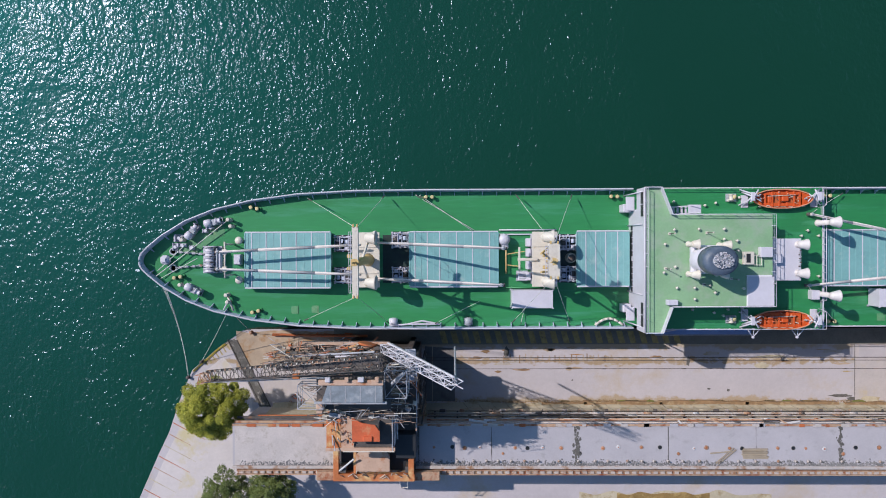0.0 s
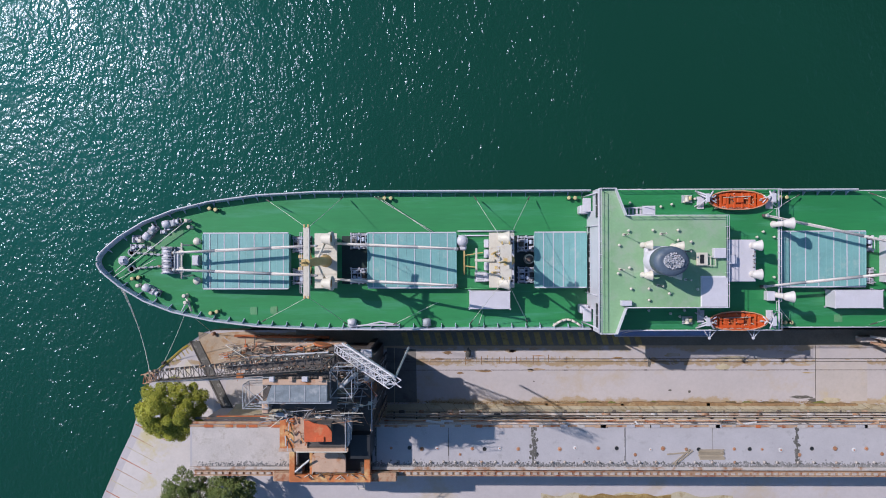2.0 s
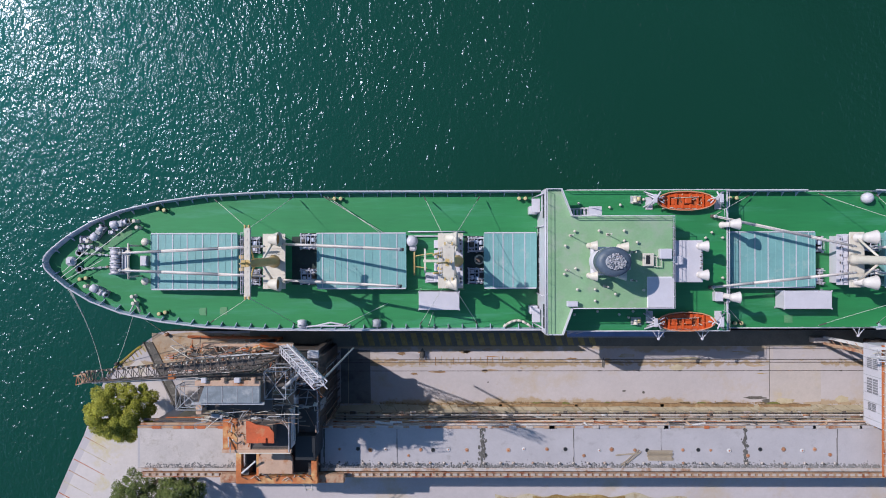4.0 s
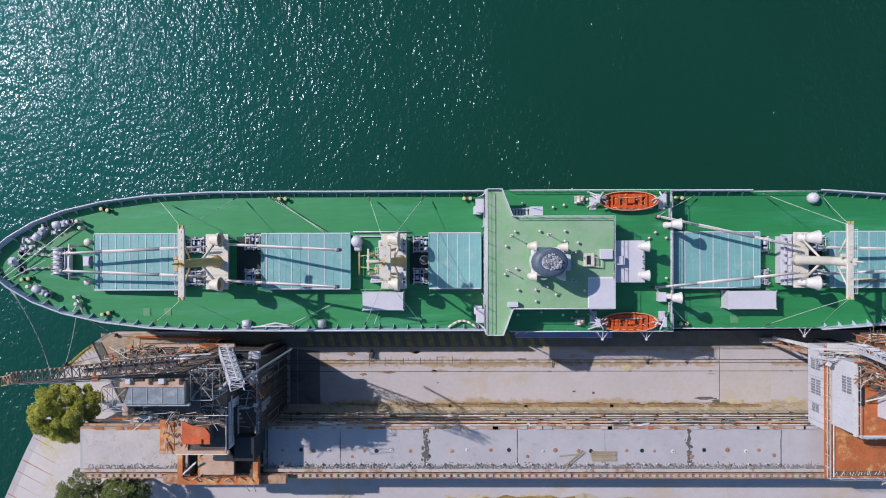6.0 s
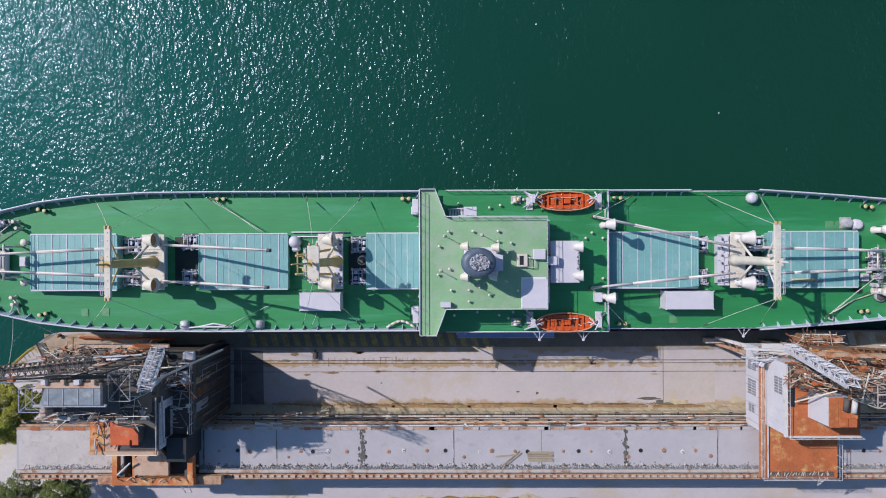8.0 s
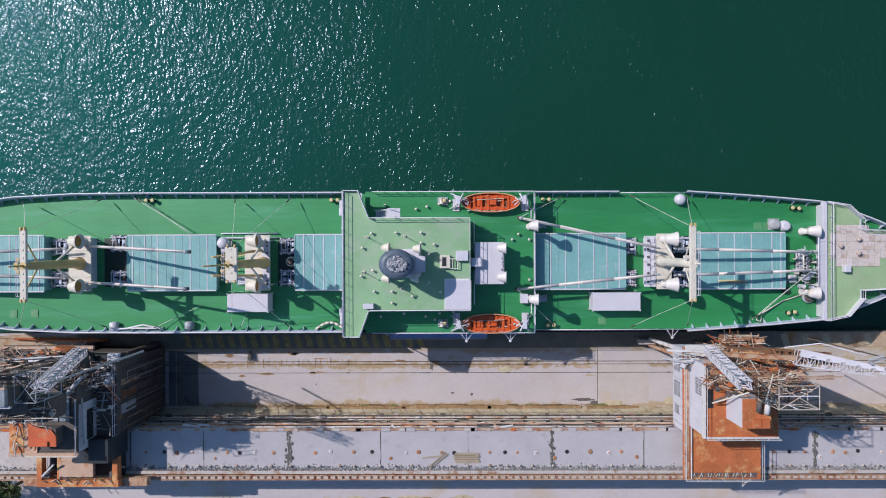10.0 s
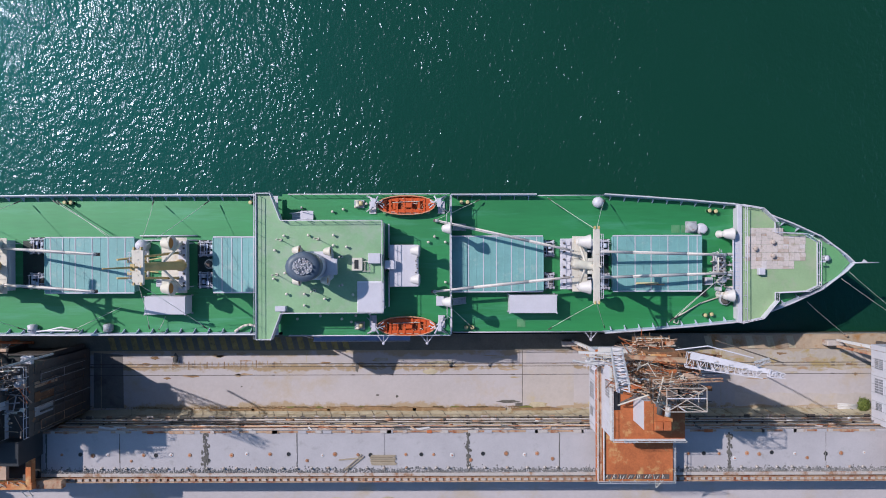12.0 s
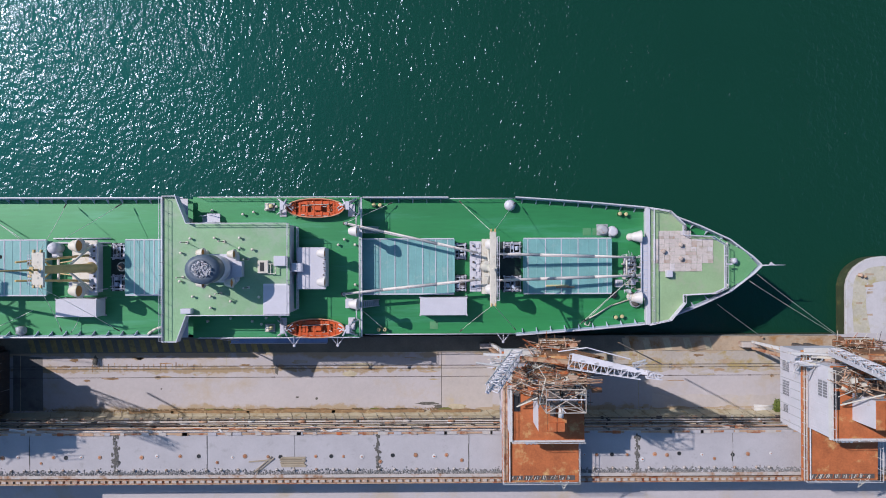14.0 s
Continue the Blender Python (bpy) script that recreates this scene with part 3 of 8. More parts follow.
for x, y, sx, sy in ((-35.6, 2.95, 0.55, 0.5), (-35.2, 2.0, 0.6, 0.25), (-32.2, 3.9, 0.35, 0.3), (-31.6, 4.3, 0.5, 0.18), (-33.9, 1.7, 0.3, 0.3), (-36.0, 1.8, 0.3, 0.5)):
    sg = thing("mooring_gear", (x, y, deck_z(x)), "small pale steel mooring fittings and rope on the foredeck", "fitting", "foredeck fittings")
    z = deck_z(x)
    part("base", box(B(), x - sx, x + sx, y - sy, y + sy, z - 0.05, z + 0.2, 0.04), GREYM, sg)
    part("cheek", box(B(), x - sx * 0.9, x - sx * 0.5, y - sy, y + sy, z + 0.2, z + 0.6, 0.05), WHITE, sg)
    part("roller", lathe(B(), (x + sx * 0.3, y, z + 0.2), [(0.2, 0), (0.14, 0.1), (0.22, 0.4)], 10), WHITE, sg)

wl = thing("windlass", (-31.3, 0.1, deck_z(-31)), "lavender-white anchor windlass with ribbed drums on the foredeck", "windlass")
z = deck_z(-31.3)
part("bed", box(B(), -32.6, -30.0, -1.7, 1.9, z, z + 0.2, 0.04), GREYM, wl)
for y in (-1.25, -0.55, 0.15, 0.85, 1.45):
    part("drum", lathe(B(), (-31.4, y - 0.28, z + 0.95), [(0.75, 0), (0.78, 0.06), (0.55, 0.1), (0.55, 0.42), (0.78, 0.46), (0.75, 0.52)], 16, (0, 1, 0)), WHITE, wl, "pale lavender drum")
for y in (-1.6, 1.85):
    part("side_frame", box(B(), -32.2, -30.6, y - 0.06, y + 0.06, z + 0.2, z + 1.3, 0.05), WHITE, wl)
part("motor_housing", box(B(), -30.7, -29.9, -1.2, 1.2, z + 0.2, z + 1.0, 0.12), WHITE, wl)
part("cross_pipe", tube(B(), (-30.4, -1.4, z + 1.1), (-30.4, 1.6, z + 1.1), 0.09), GREYM, wl)
for s in (-1, 1):
    ac = thing("anchor_chain", (-34, s * 0.9, z), "grey anchor chain running from the windlass to its pipe", "chain", "anchor chains")
    for k in range(9):
        x = -32.4 - 0.42 * k
        y = s * (0.75 + 0.035 * k) + 0.1
        part("link", box(B(), x - 0.24, x + 0.24, y - (0.16 if k % 2 else 0.07), y + (0.16 if k % 2 else 0.07), deck_z(x) + (0.3 if k < 6 else 0.2), deck_z(x) + (0.42 if k < 6 else 0.32), 0.05), STEELGREY, ac)
    hp = thing("hawse_pipe", (-36.4, s * 1.15, deck_z(-36.4)), "dark open anchor pipe in the foredeck", "pipe", "hawse pipes")
    part("collar", lathe(B(), (-36.3, s * 1.1 + 0.1, deck_z(-36.3)), [(0.5, 0), (0.5, 0.25), (0.36, 0.28), (0.34, 0.05)], 16), GREYM, hp)
    # Black disc colours in the unlit inside of the pipe.
    part("opening", lathe(B(), (-36.3, s * 1.1 + 0.1, deck_z(-36.3) + 0.02), [(0.33, 0), (0.33, 0.03)], 16), BLACK, hp, "black filler for the unlit opening")

lk = thing("deck_locker", (-37.1, 0.15, deck_z(-37.1)), "rounded lavender-white steel locker in the bow", "locker")
part("body", box(B(), -37.75, -36.55, -0.5, 0.7, deck_z(-37) - 0.1, deck_z(-37) + 0.95, 0.3), WHITE, lk)
part("lid", box(B(), -37.4, -36.9, -0.15, 0.35, deck_z(-37) + 1.0, deck_z(-37) + 1.06, 0.03), WHITE, lk)

brace = thing("foredeck_rope", (-33, 1, 12.4), "long pale hawser lying over the foredeck", "rope")
part("strand", wire(B(), (-38.2, -2.0, 12.9), (-29.2, 5.2, 12.0), 0.06, 0.2), ROPE, brace)
part("strand", wire(B(), (-38.0, -1.3, 12.9), (-34.6, 2.0, 12.5), 0.05, 0.1), ROPE, brace)
part("strand", wire(B(), (-37.6, -2.3, 12.9), (-33.0, 0.3, 12.4), 0.045, 0.1), ROPE, brace)
for i, (x, y, z1) in enumerate(((-29.0, 5.35, 0.9), (-28.75, 4.5, 0.7), (-29.35, -4.6, 0.8), (-29.2, -5.5, 0.8), (-35.0, 2.7, 0.5), (-35.3, -3.2, 0.5))):
    rp = thing("roller_pedestal", (x, y, deck_z(x)), "cream mooring roller on a post beside the winches", "roller", "mooring rollers")
    part("pedestal", lathe(B(), (x, y, deck_z(x)), [(0.3, 0), (0.2, 0.15), (0.17, z1)], 12), CREAM, rp)
    part("roller", lathe(B(), (x, y, deck_z(x) + z1), [(0.25, 0), (0.17, 0.1), (0.17, 0.22), (0.27, 0.3), (0.14, 0.32)], 14), CREAM, rp)
pb = thing("pipe_bracket", (-29.3, -5, deck_z(-29.3)), "cream angled fairlead arm at the bulwark", "fairlead")
part("arm", tube(B(), (-29.3, -4.7, deck_z(-29) + 0.6), (-28.6, -6.7, deck_z(-29) + 0.4), 0.16, n=8), CREAM, pb)
part("arm", tube(B(), (-29.3, -5.5, deck_z(-29) + 0.5), (-29.9, -6.6, deck_z(-29) + 0.5), 0.1, n=8), WHITE, pb)
cr = thing("boom_crutch", (-28.6, 0, deck_z(-28.6)), "cream boom crutch frame before the first hatch", "frame")
zc = deck_z(-28.6)
for y in (-1.9, 2.1):
    part("post", tube(B(), (-28.6, y, zc), (-28.6, y, 14.5), 0.12, n=8), CREAM, cr)
part("cross_bar", tube(B(), (-28.6, -2.2, 14.45), (-28.6, 2.4, 14.45), 0.13, n=8), CREAM, cr)
for y in (-1.07, 1.14):
    part("cradle", box(B(), -28.9, -28.3, y - 0.35, y + 0.35, 14.4, 14.66, 0.05), CREAM, cr)
db = thing("deck_house_box", (-28.0, 0.2, deck_z(-28)), "small grey skylight box before the hatch", "skylight")
part("body", box(B(), -28.4, -27.4, -0.6, 0.8, zc - 0.1, zc + 0.9, 0.06), GREYM, db)
part("lid", box(B(), -28.3, -27.5, -0.5, 0.7, zc + 0.9, zc + 1.0, 0.04), WHITE, db)
for (x, y) in ((-27.6, 2.6), (-27.6, -2.6)):
    v_ = thing("mushroom_ventilator", (x, y, deck_z(x)), "cream mushroom ventilator before the hatch corner", "ventilator", "large mushroom ventilators")
    part("stem", lathe(B(), (x, y, deck_z(x)), [(0.3, 0), (0.3, 1.2)], 12), CREAM, v_)
    part("cap", lathe(B(), (x, y, deck_z(x) + 1.15), [(0.5, 0), (0.52, 0.12), (0.3, 0.3), (0.05, 0.36)], 16), CREAM, v_)
for (x, y) in ((-7.5, -8.45), (2.6, -8.4)):
    v_ = thing("covered_hose_reel", (x, y, 9.2), "grey canvas-covered reel by the bulwark", "reel", "covered reels")
    part("cover", lathe(B(), (x, y - 0.55, 9.75), [(0.35, 0), (0.62, 0.12), (0.58, 0.5), (0.64, 0.95), (0.3, 1.1)], 12, (0, 1, 0)), GREYM if x > 0 else WHITE, v_)
    part("stand", box(B(), x - 0.5, x + 0.5, y - 0.4, y + 0.4, 9.2, 9.4, 0.03), GREYM, v_)
gw = thing("accommodation_ladder", (0, -8.8, 9.3), "folded white gangway lashed along the bulwark", "gangway")
for a, b in (((-5.6, -8.75), (-3.6, -8.3)), ((-3.6, -8.3), (-1.2, -8.75)), ((-1.2, -8.75), (-5.6, -8.75)), ((-7.2, -8.9), (-5.6, -8.75))):
    part("frame_bar", tube(B(), (*a, 9.9), (*b, 9.9), 0.12, n=6), WHITE, gw)
gw = thing("stowed_stay", (21.6, -8.6, 9.3), "cream curved stay stowed by the bulwark", "stay")
for k in range(6):
    a, b = k / 6, (k + 1) / 6
    f = lambda s: (19.6 + 3.8 * s, -8.95 + 0.9 * math.sin(math.pi * s), 9.75)
    part("segment", tube(B(), f(a), f(b), 0.17, n=7), CREAM, gw)
for k, (x, y) in enumerate(((-20.8, -6.75), (-18.1, -6.7), (78.8, 4.6), (80.1, 4.6), (58.0, -8.0))):
    mh = thing("deck_plate", (x, y, deck_z(x)), "faded square access plate in the green deck", "hatch plate", "deck plates")
    part("plate", prism(B(), [(x - 0.55, y - 0.5), (x + 0.55, y - 0.5), (x + 0.55, y + 0.5), (x - 0.55, y + 0.5)], deck_z(x) - 0.05, deck_z(x) + 0.03), FADED, mh)
    part("rim", prism(B(), [(x - 0.4, y - 0.35), (x + 0.4, y - 0.35), (x + 0.4, y + 0.35), (x - 0.4, y + 0.35)], deck_z(x) - 0.05, deck_z(x) + 0.05), FADED, mh)


# ---- derrick masts ----
def strut(name, a, b, r0, r1, mat, parent, label=""):
    return part(name, tube(B(), a, b, r0, r1, n=10), mat, parent, label)


def mast_house(x0, x1, zt, lab, roof=None):
    h = thing("mast_house", ((x0 + x1) / 2, 0, 9.0), lab, "deckhouse", "mast houses")
    z0 = deck_z(x1) - 0.3
    part("body", box(B(), x0 + 0.15, x1 - 0.9, -3.35, 3.35, z0, zt - 0.12, 0.05), WHITE, h, "white painted walls")
    part("roof", box(B(), x0, x1, -3.6, 3.6, zt - 0.12, zt, 0.03), roof or CREAM, h, "cream painted roof with rust marks")
    for y in (-2.9, 2.9):
        part("wall_pipe", tube(B(), (x1 - 0.3, y, z0), (x1 - 0.3, y, zt - 0.1), 0.06, n=6), WHITE, h)
    part("wall_rail", tube(B(), (x1 - 0.4, -3.2, zt - 0.9), (x1 - 0.4, 3.2, zt - 0.9), 0.05, n=6), WHITE, h)
    for y in (-1.7, 0.0, 1.7):
        part("roof_rib", box(B(), x0 + 0.2, x1 - 0.2, y - 0.05, y + 0.05, zt, zt + 0.09), roof or CREAM, h)
    return h


def derrick_mast(x, zb, zt, arm, mat, lab, arm_w=0.37, rake=0.0):
    m = thing("derrick_mast", (x, 0, zb), lab, "mast", "derrick masts")
    part("post", lathe(B(), (x + rake, 0, zb), [(0.85, 0), (0.6, 0.5), (0.56, 2.0), (0.52, (zt - zb) * 0.7), (0.42, zt - zb + 0.03)], 16, (-rake, 0, zt - zb)), mat, m)
    ct = part("crosstree", box(B(), x - arm_w, x + arm_w, -arm, arm, zt - 0.35, zt, 0.05), CREAM, m, "cream crosstree platform")
    for s in (-1, 1):
        strut("brace", (x, s * 0.3, zt - 2.6), (x, s * arm * 0.75, zt - 0.3), 0.1, 0.1, mat, m)
        strut("leg", (x + 0.2 + rake, s * 3.0, zb), (x + rake * 0.55, s * 0.35, zb + (zt - zb) * 0.45), 0.17, 0.14, CREAM, m)
        for e in (-1, 1):
            part("end_lug", box(B(), x + e * arm_w * 0.6 - 0.08, x + e * arm_w * 0.6 + 0.08, s * arm - 0.05, s * arm + 0.3, zt - 0.25, zt + 0.12), YELLOW, m)
    for e in ((1,) if x > 30 else (-1,)):
        for o in (0.14, 0.34):
            part("crosstree_rail", tube(B(), (x + e * (arm_w + o), -arm * 0.85, zt + 0.1), (x + e * (arm_w + o), arm * 0.85, zt + 0.1), 0.03, n=5), WHITE, m)
        for k in range(10):
            y = -arm * 0.85 + k * arm * 0.189
            part("crosstree_rung", box(B(), x + min(e * arm_w, e * (arm_w + 0.36)), x + max(e * arm_w, e * (arm_w + 0.36)), y - 0.03, y + 0.03, zt + 0.04, zt + 0.1), WHITE, m)
    n = int(arm / 0.9)
    for k in range(-n, n + 1):
        part("bolt_head", box(B(), x - 0.09, x + 0.09, k * 0.9 - 0.08, k * 0.9 + 0.08, zt, zt + 0.06), CREAM, m)
    strut("topmast", (x, 0, zt), (x - 0.1 - rake, 0, zt + (5.2 if rake else 2.2)), 0.14, 0.08, mat, m)
    part("lamp_bracket", box(B(), x - 0.35, x + 0.1, -0.4, 0.4, zt + 0.8, zt + 0.95), mat, m)
    for y in (-0.7, 0.7):
        part("block", box(B(), x - arm_w - 0.6, x - arm_w, y - 0.2, y + 0.2, zt - 0.5, zt - 0.15, 0.05), mat, m)
    return m


BOOMP = material("pinkish_cream_boom_paint", (0.66, 0.585, 0.56), 0.5, vary=0.12, grain=4, patch=0.5, stain=(0.5, 0.38, 0.3), stain_amount=0.2, stain_scale=1.0)


def boom(x0, y0, z0, x1, y1, z1, r=0.2, lab="long cream cargo boom resting over a hatch"):
    b = thing("cargo_boom", (x0, y0, z0), lab, "boom", "cargo booms")
    a, e = Vector((x0, y0, z0)), Vector((x1, y1, z1))
    p, q = a.lerp(e, 0.3), a.lerp(e, 0.7)
    bm = tube(B(), a, p, r * 0.75, r)
    tube(bm, p, q, r, r)
    tube(bm, q, e, r, r * 0.7)
    part("spar", bm, BOOMP, b)
    d = (e - a).normalized()
    part("heel_fitting", tube(B(), a - d * 0.5, a, r * 0.5, r * 0.9), GREYM, b)
    part("head_band", tube(B(), e - d * 0.4, e - d * 0.1, r * 1.15), GREYM, b, "dark head band")
    part("block", box(B(), x1 - 0.25, x1 + 0.25, y1 - 0.2, y1 + 0.2, z1 - 0.55, z1 - 0.15, 0.06), STEELDARK, b, "dark pulley block")
    bw = B()
    wire(bw, a + Vector((0, 0, 0.6)), e + Vector((0, 0, 0.25)), 0.025, -0.05, 4)
    part("runner_wire", bw, STEELGREY, b)



mast_house(-11.95, -9.0, 12.5, "white mast house with cream roof between two hatches")
mast_house(10.9, 14.2, 12.2, "white mast house with cream roof beside a white container")
mast_house(64.3, 66.25, 12.2, "white mast house with cream roof between after hatches")
# Near-black patches of deck between mast houses and hatches.
DARKDECK = material("near_black_deck", (0.022, 0.04, 0.034), 0.5, vary=0.4, grain=3, patch=0.6, stain=(0.03, 0.12, 0.06), stain_amount=0.3, stain_scale=0.9)
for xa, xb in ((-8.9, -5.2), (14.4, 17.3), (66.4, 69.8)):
    op = thing("oily_deck_patch", ((xa + xb) / 2, 0, deck_z(xa)), "near-black patch of deck round the cargo winches", "deck patch", "oily deck patches")
    part("film", prism(B(), [(xa, -3.2), (xb, -3.3), (xb, 3.3), (xa, 3.3)], lambda x: deck_z(x) - 0.05, lambda x: deck_z(x) + 0.012), DARKDECK, op)
wp = thing("winch_platform", (63.5, 0, 9.2), "raised lavender-white winch control platform with dark fittings", "platform")
part("deck", box(B(), 62.75, 64.25, -3.3, 3.3, 11.9, 12.05, 0.03), WHITE, wp)
part("casing", box(B(), 63.5, 64.1, -3.1, 3.1, 9.1, 11.9), WHITE, wp)
for y in (-2.6, -1.5, -0.4, 0.6, 1.6, 2.7):
    part("fitting", box(B(), 63.1, 63.35, y - 0.12, y + 0.12, 12.05, 12.3, 0.03), STEELDARK, wp)
    part("cover", box(B(), 63.55, 64.05, y - 0.3, y + 0.3, 12.05, 12.2, 0.05), WHITE, wp)
part("rail", tube(B(), (62.8, -3.2, 12.9), (62.8, 3.2, 12.9), 0.04, n=6), WHITE, wp)
for y in (-3.2, 0.0, 3.2):
    part("rail_post", tube(B(), (62.8, y, 12.05), (62.8, y, 12.9), 0.04, n=6), WHITE, wp)
derrick_mast(-10.5, 12.5, 23.3, 4.05, YELLOW, "buff derrick mast with cream crosstree over the foredeck")
derrick_mast(64.9, 12.2, 22.7, 4.25, CREAM, "cream derrick mast with wide crosstree on the after deck")
mb = derrick_mast(12.3, 12.2, 21.4, 2.05, YELLOW, "buff derrick mast with short crosstree amidships", 0.7, 1.1)
for s in (-1, 1):
    b = thing("upright_boom", (12.6, s * 1.9, 12.2), "buff cargo boom stowed upright beside its mast", "boom", "upright booms")
    part("spar", tube(B(), (13.3, s * 1.65, 12.2), (10.6, s * 1.05 - 0.15, 22.6), 0.17, 0.12, n=10), YELLOW, b)
    part("heel", box(B(), 13.0, 13.6, s * 1.65 - 0.25, s * 1.65 + 0.25, 12.2, 12.6, 0.05), GREYM, b)
cs = thing("house_top_casing", (13.6, 0, 12.2), "lavender-white winch casing with dark fittings on a mast house", "casing")
part("casing", box(B(), 13.15, 14.15, -3.25, 3.1, 12.2, 12.32, 0.03), WHITE, cs)
for y in (-2.7, -2.3, -1.1, 0.2, 1.3, 2.2, 2.7):
    part("fitting", box(B(), 13.75, 13.98, y - 0.13, y + 0.13, 12.32, 12.5, 0.03), STEELDARK, cs)
lo_ = thing("house_side_lockers", (10.6, 0, 9.2), "row of white steel lockers against a mast house wall", "locker")
for y in (2.2, 0.85, -0.85, -2.3):
    part("locker", box(B(), 10.35, 10.95, y - 0.55, y + 0.55, 9.2, 10.6, 0.06), WHITE, lo_)
bx = thing("derrick_platform", (10.2, 0, 12.2), "cream tackle platform leaning from the mast", "platform")
part("beam", box(B(), 9.0, 11.6, -0.18, 0.18, 12.3, 12.55, 0.03), CREAM, bx)
part("beam", box(B(), 9.1, 9.35, -1.6, 1.6, 12.25, 12.5, 0.03), CREAM, bx)
boom(-11.7, 1.95, 14.0, -29.6, 1.12, 14.9)
boom(-11.7, -1.85, 14.0, -29.6, -1.03, 14.9)
boom(-9.2, 2.25, 12.6, 6.75, 1.5, 20.1)
boom(-9.2, -2.45, 12.6, 6.5, -2.85, 20.1)
boom(63.7, 1.8, 13.8, 46.5, 5.7, 12.9)
boom(63.7, -1.65, 13.8, 46.2, -3.5, 12.9)
boom(66.4, 1.65, 13.8, 84.3, 1.12, 12.3)
boom(66.4, -1.75, 13.8, 84.3, -1.25, 12.3)
for x in (-10.0, 12.6, 65.3):
    for s in (-1, 1):
        cowl(x, s * 2.85, 12.2 if x > 0 else 12.5, 14.6, 0.95)

# stays and guys, each a thin wire
STAYS = [((-10.4, 3.9, 23.2), (-18.7, 8.2, 11.3)), ((-10.4, 3.9, 23.2), (-8.5, 8.6, 10.3)), ((-10.4, -3.9, 23.2), (-19.3, -8.1, 11.3)), ((-10.4, -3.9, 23.2), (-8.0, -8.6, 10.3)),
         ((12.3, 1.9, 21.3), (9.0, 8.6, 10.2)), ((12.3, 1.9, 21.3), (16.5, 8.6, 10.2)), ((12.3, -1.9, 21.3), (16.2, -8.6, 10.2)), ((12.3, -1.9, 21.3), (8.4, -8.6, 10.2)),
         ((64.9, 4.1, 22.6), (61.4, 8.8, 10.2)), ((64.9, 4.1, 22.6), (69.0, 8.6, 10.3)), ((64.9, -4.1, 22.6), (61.4, -8.8, 10.2)), ((64.9, -4.1, 22.6), (69.0, -8.6, 10.3)),
         ((3.6, 3.75, 10.8), (-4.4, 8.6, 10.3)), ((3.2, 3.75, 10.8), (-3.9, 8.6, 10.3)), ((4.2, -5.7, 9.6), (-2.0, -8.7, 10.3)), ((10.2, -6.9, 9.6), (9.6, -8.7, 10.3)),
         ((46.2, -3.5, 12.9), (51.5, -8.6, 9.9)), ((46.5, 5.7, 12.9), (52.5, 8.6, 9.9)), ((84.3, -1.25, 12.3), (78.2, -7.6, 10.0)), ((84.3, -1.25, 12.3), (77.6, -7.9, 10.0))]
for k, (a, b) in enumerate(STAYS):
    st = thing("wire_stay", b, "thin pale wire stay from mast to deck edge", "wire", "wire stays")
    part("wire", wire(B(), a, b, 0.026 if k < 12 else 0.035, 0.25, 6), ROPE, st)
    part("turnbuckle", tube(B(), Vector(b).lerp(Vector(a), 0.02), Vector(b).lerp(Vector(a), 0.1), 0.08, n=6), STEELDARK, st)

# small gear between the hatches
vt = thing("canvas_covered_capstan", (7.4, 2.6, 9.2), "pale canvas-covered capstan at the hatch corner", "capstan")
part("cover", lathe(B(), (7.4, 2.6, 9.2), [(0.75, 0), (0.7, 0.8), (0.82, 1.2), (0.6, 1.7), (0.2, 1.85)], 14), WHITE, vt)
part("side_cover", box(B(), 7.0, 8.0, 1.3, 2.1, 9.2, 10.4, 0.2), WHITE, vt)
vt = thing("deck_box", (9.9, -2.3, 9.2), "small white slatted box on a frame by the mast house", "box")
part("body", box(B(), 9.3, 10.5, -2.9, -1.7, 9.4, 10.3, 0.05), WHITE, vt)
part("stand", box(B(), 9.1, 10.7, -3.0, -1.6, 9.2, 9.4), GREYM, vt)
for y in (-2.6, -2.3, -2.0):
    part("slat", box(B(), 9.4, 10.4, y - 0.06, y + 0.06, 10.3, 10.36), STEELGREY, vt)
for k, y in enumerate((3.3, 3.9, -3.9)):
    pr = thing("deck_pipe", (8.5, y, 9.2), "green-white pipe run along the hatch side", "pipe", "deck pipes")
    part("run", tube(B(), (6.8, y, 9.5), (14.5, y, 9.5), 0.09, n=7), WHITE if k < 2 else DECK, pr)
    part("support", box(B(), 8.4, 8.6, y - 0.12, y + 0.12, 9.2, 9.45), GREYM, pr)
for y0, y1 in ((-1.9, 2.4),):
    ps = thing("pipe_stand", (7.6, 0, 9.2), "buff pipe frame standing behind the hatch", "frame")
    part("bar", tube(B(), (7.7, y0, 9.9), (7.7, y1, 9.9), 0.11, n=7), YELLOW, ps)
    for y in (y0, y1):
        part("leg", tube(B(), (7.7, y, 9.2), (7.7, y, 9.9), 0.1, n=7), YELLOW, ps)
    part("arm", tube(B(), (7.7, 0.6, 9.8), (10.2, 1.0, 9.8), 0.08, n=6), YELLOW, ps)
    part("arm", tube(B(), (7.7, -0.8, 9.8), (9.4, -1.0, 9.8), 0.08, n=6), YELLOW, ps)
wd = thing("anchor_winch", (16.3, 0, 9.2), "brown-topped capstan between two cargo winches", "capstan")
part("barrel", lathe(B(), (16.4, 0.1, 9.2), [(0.7, 0), (0.5, 0.3), (0.45, 0.9), (0.65, 1.1), (0.5, 1.2)], 14), CREAM, wd)
part("top", lathe(B(), (16.4, 0.1, 10.4), [(0.5, 0), (0.3, 0.1)], 12), STEELDARK, wd)


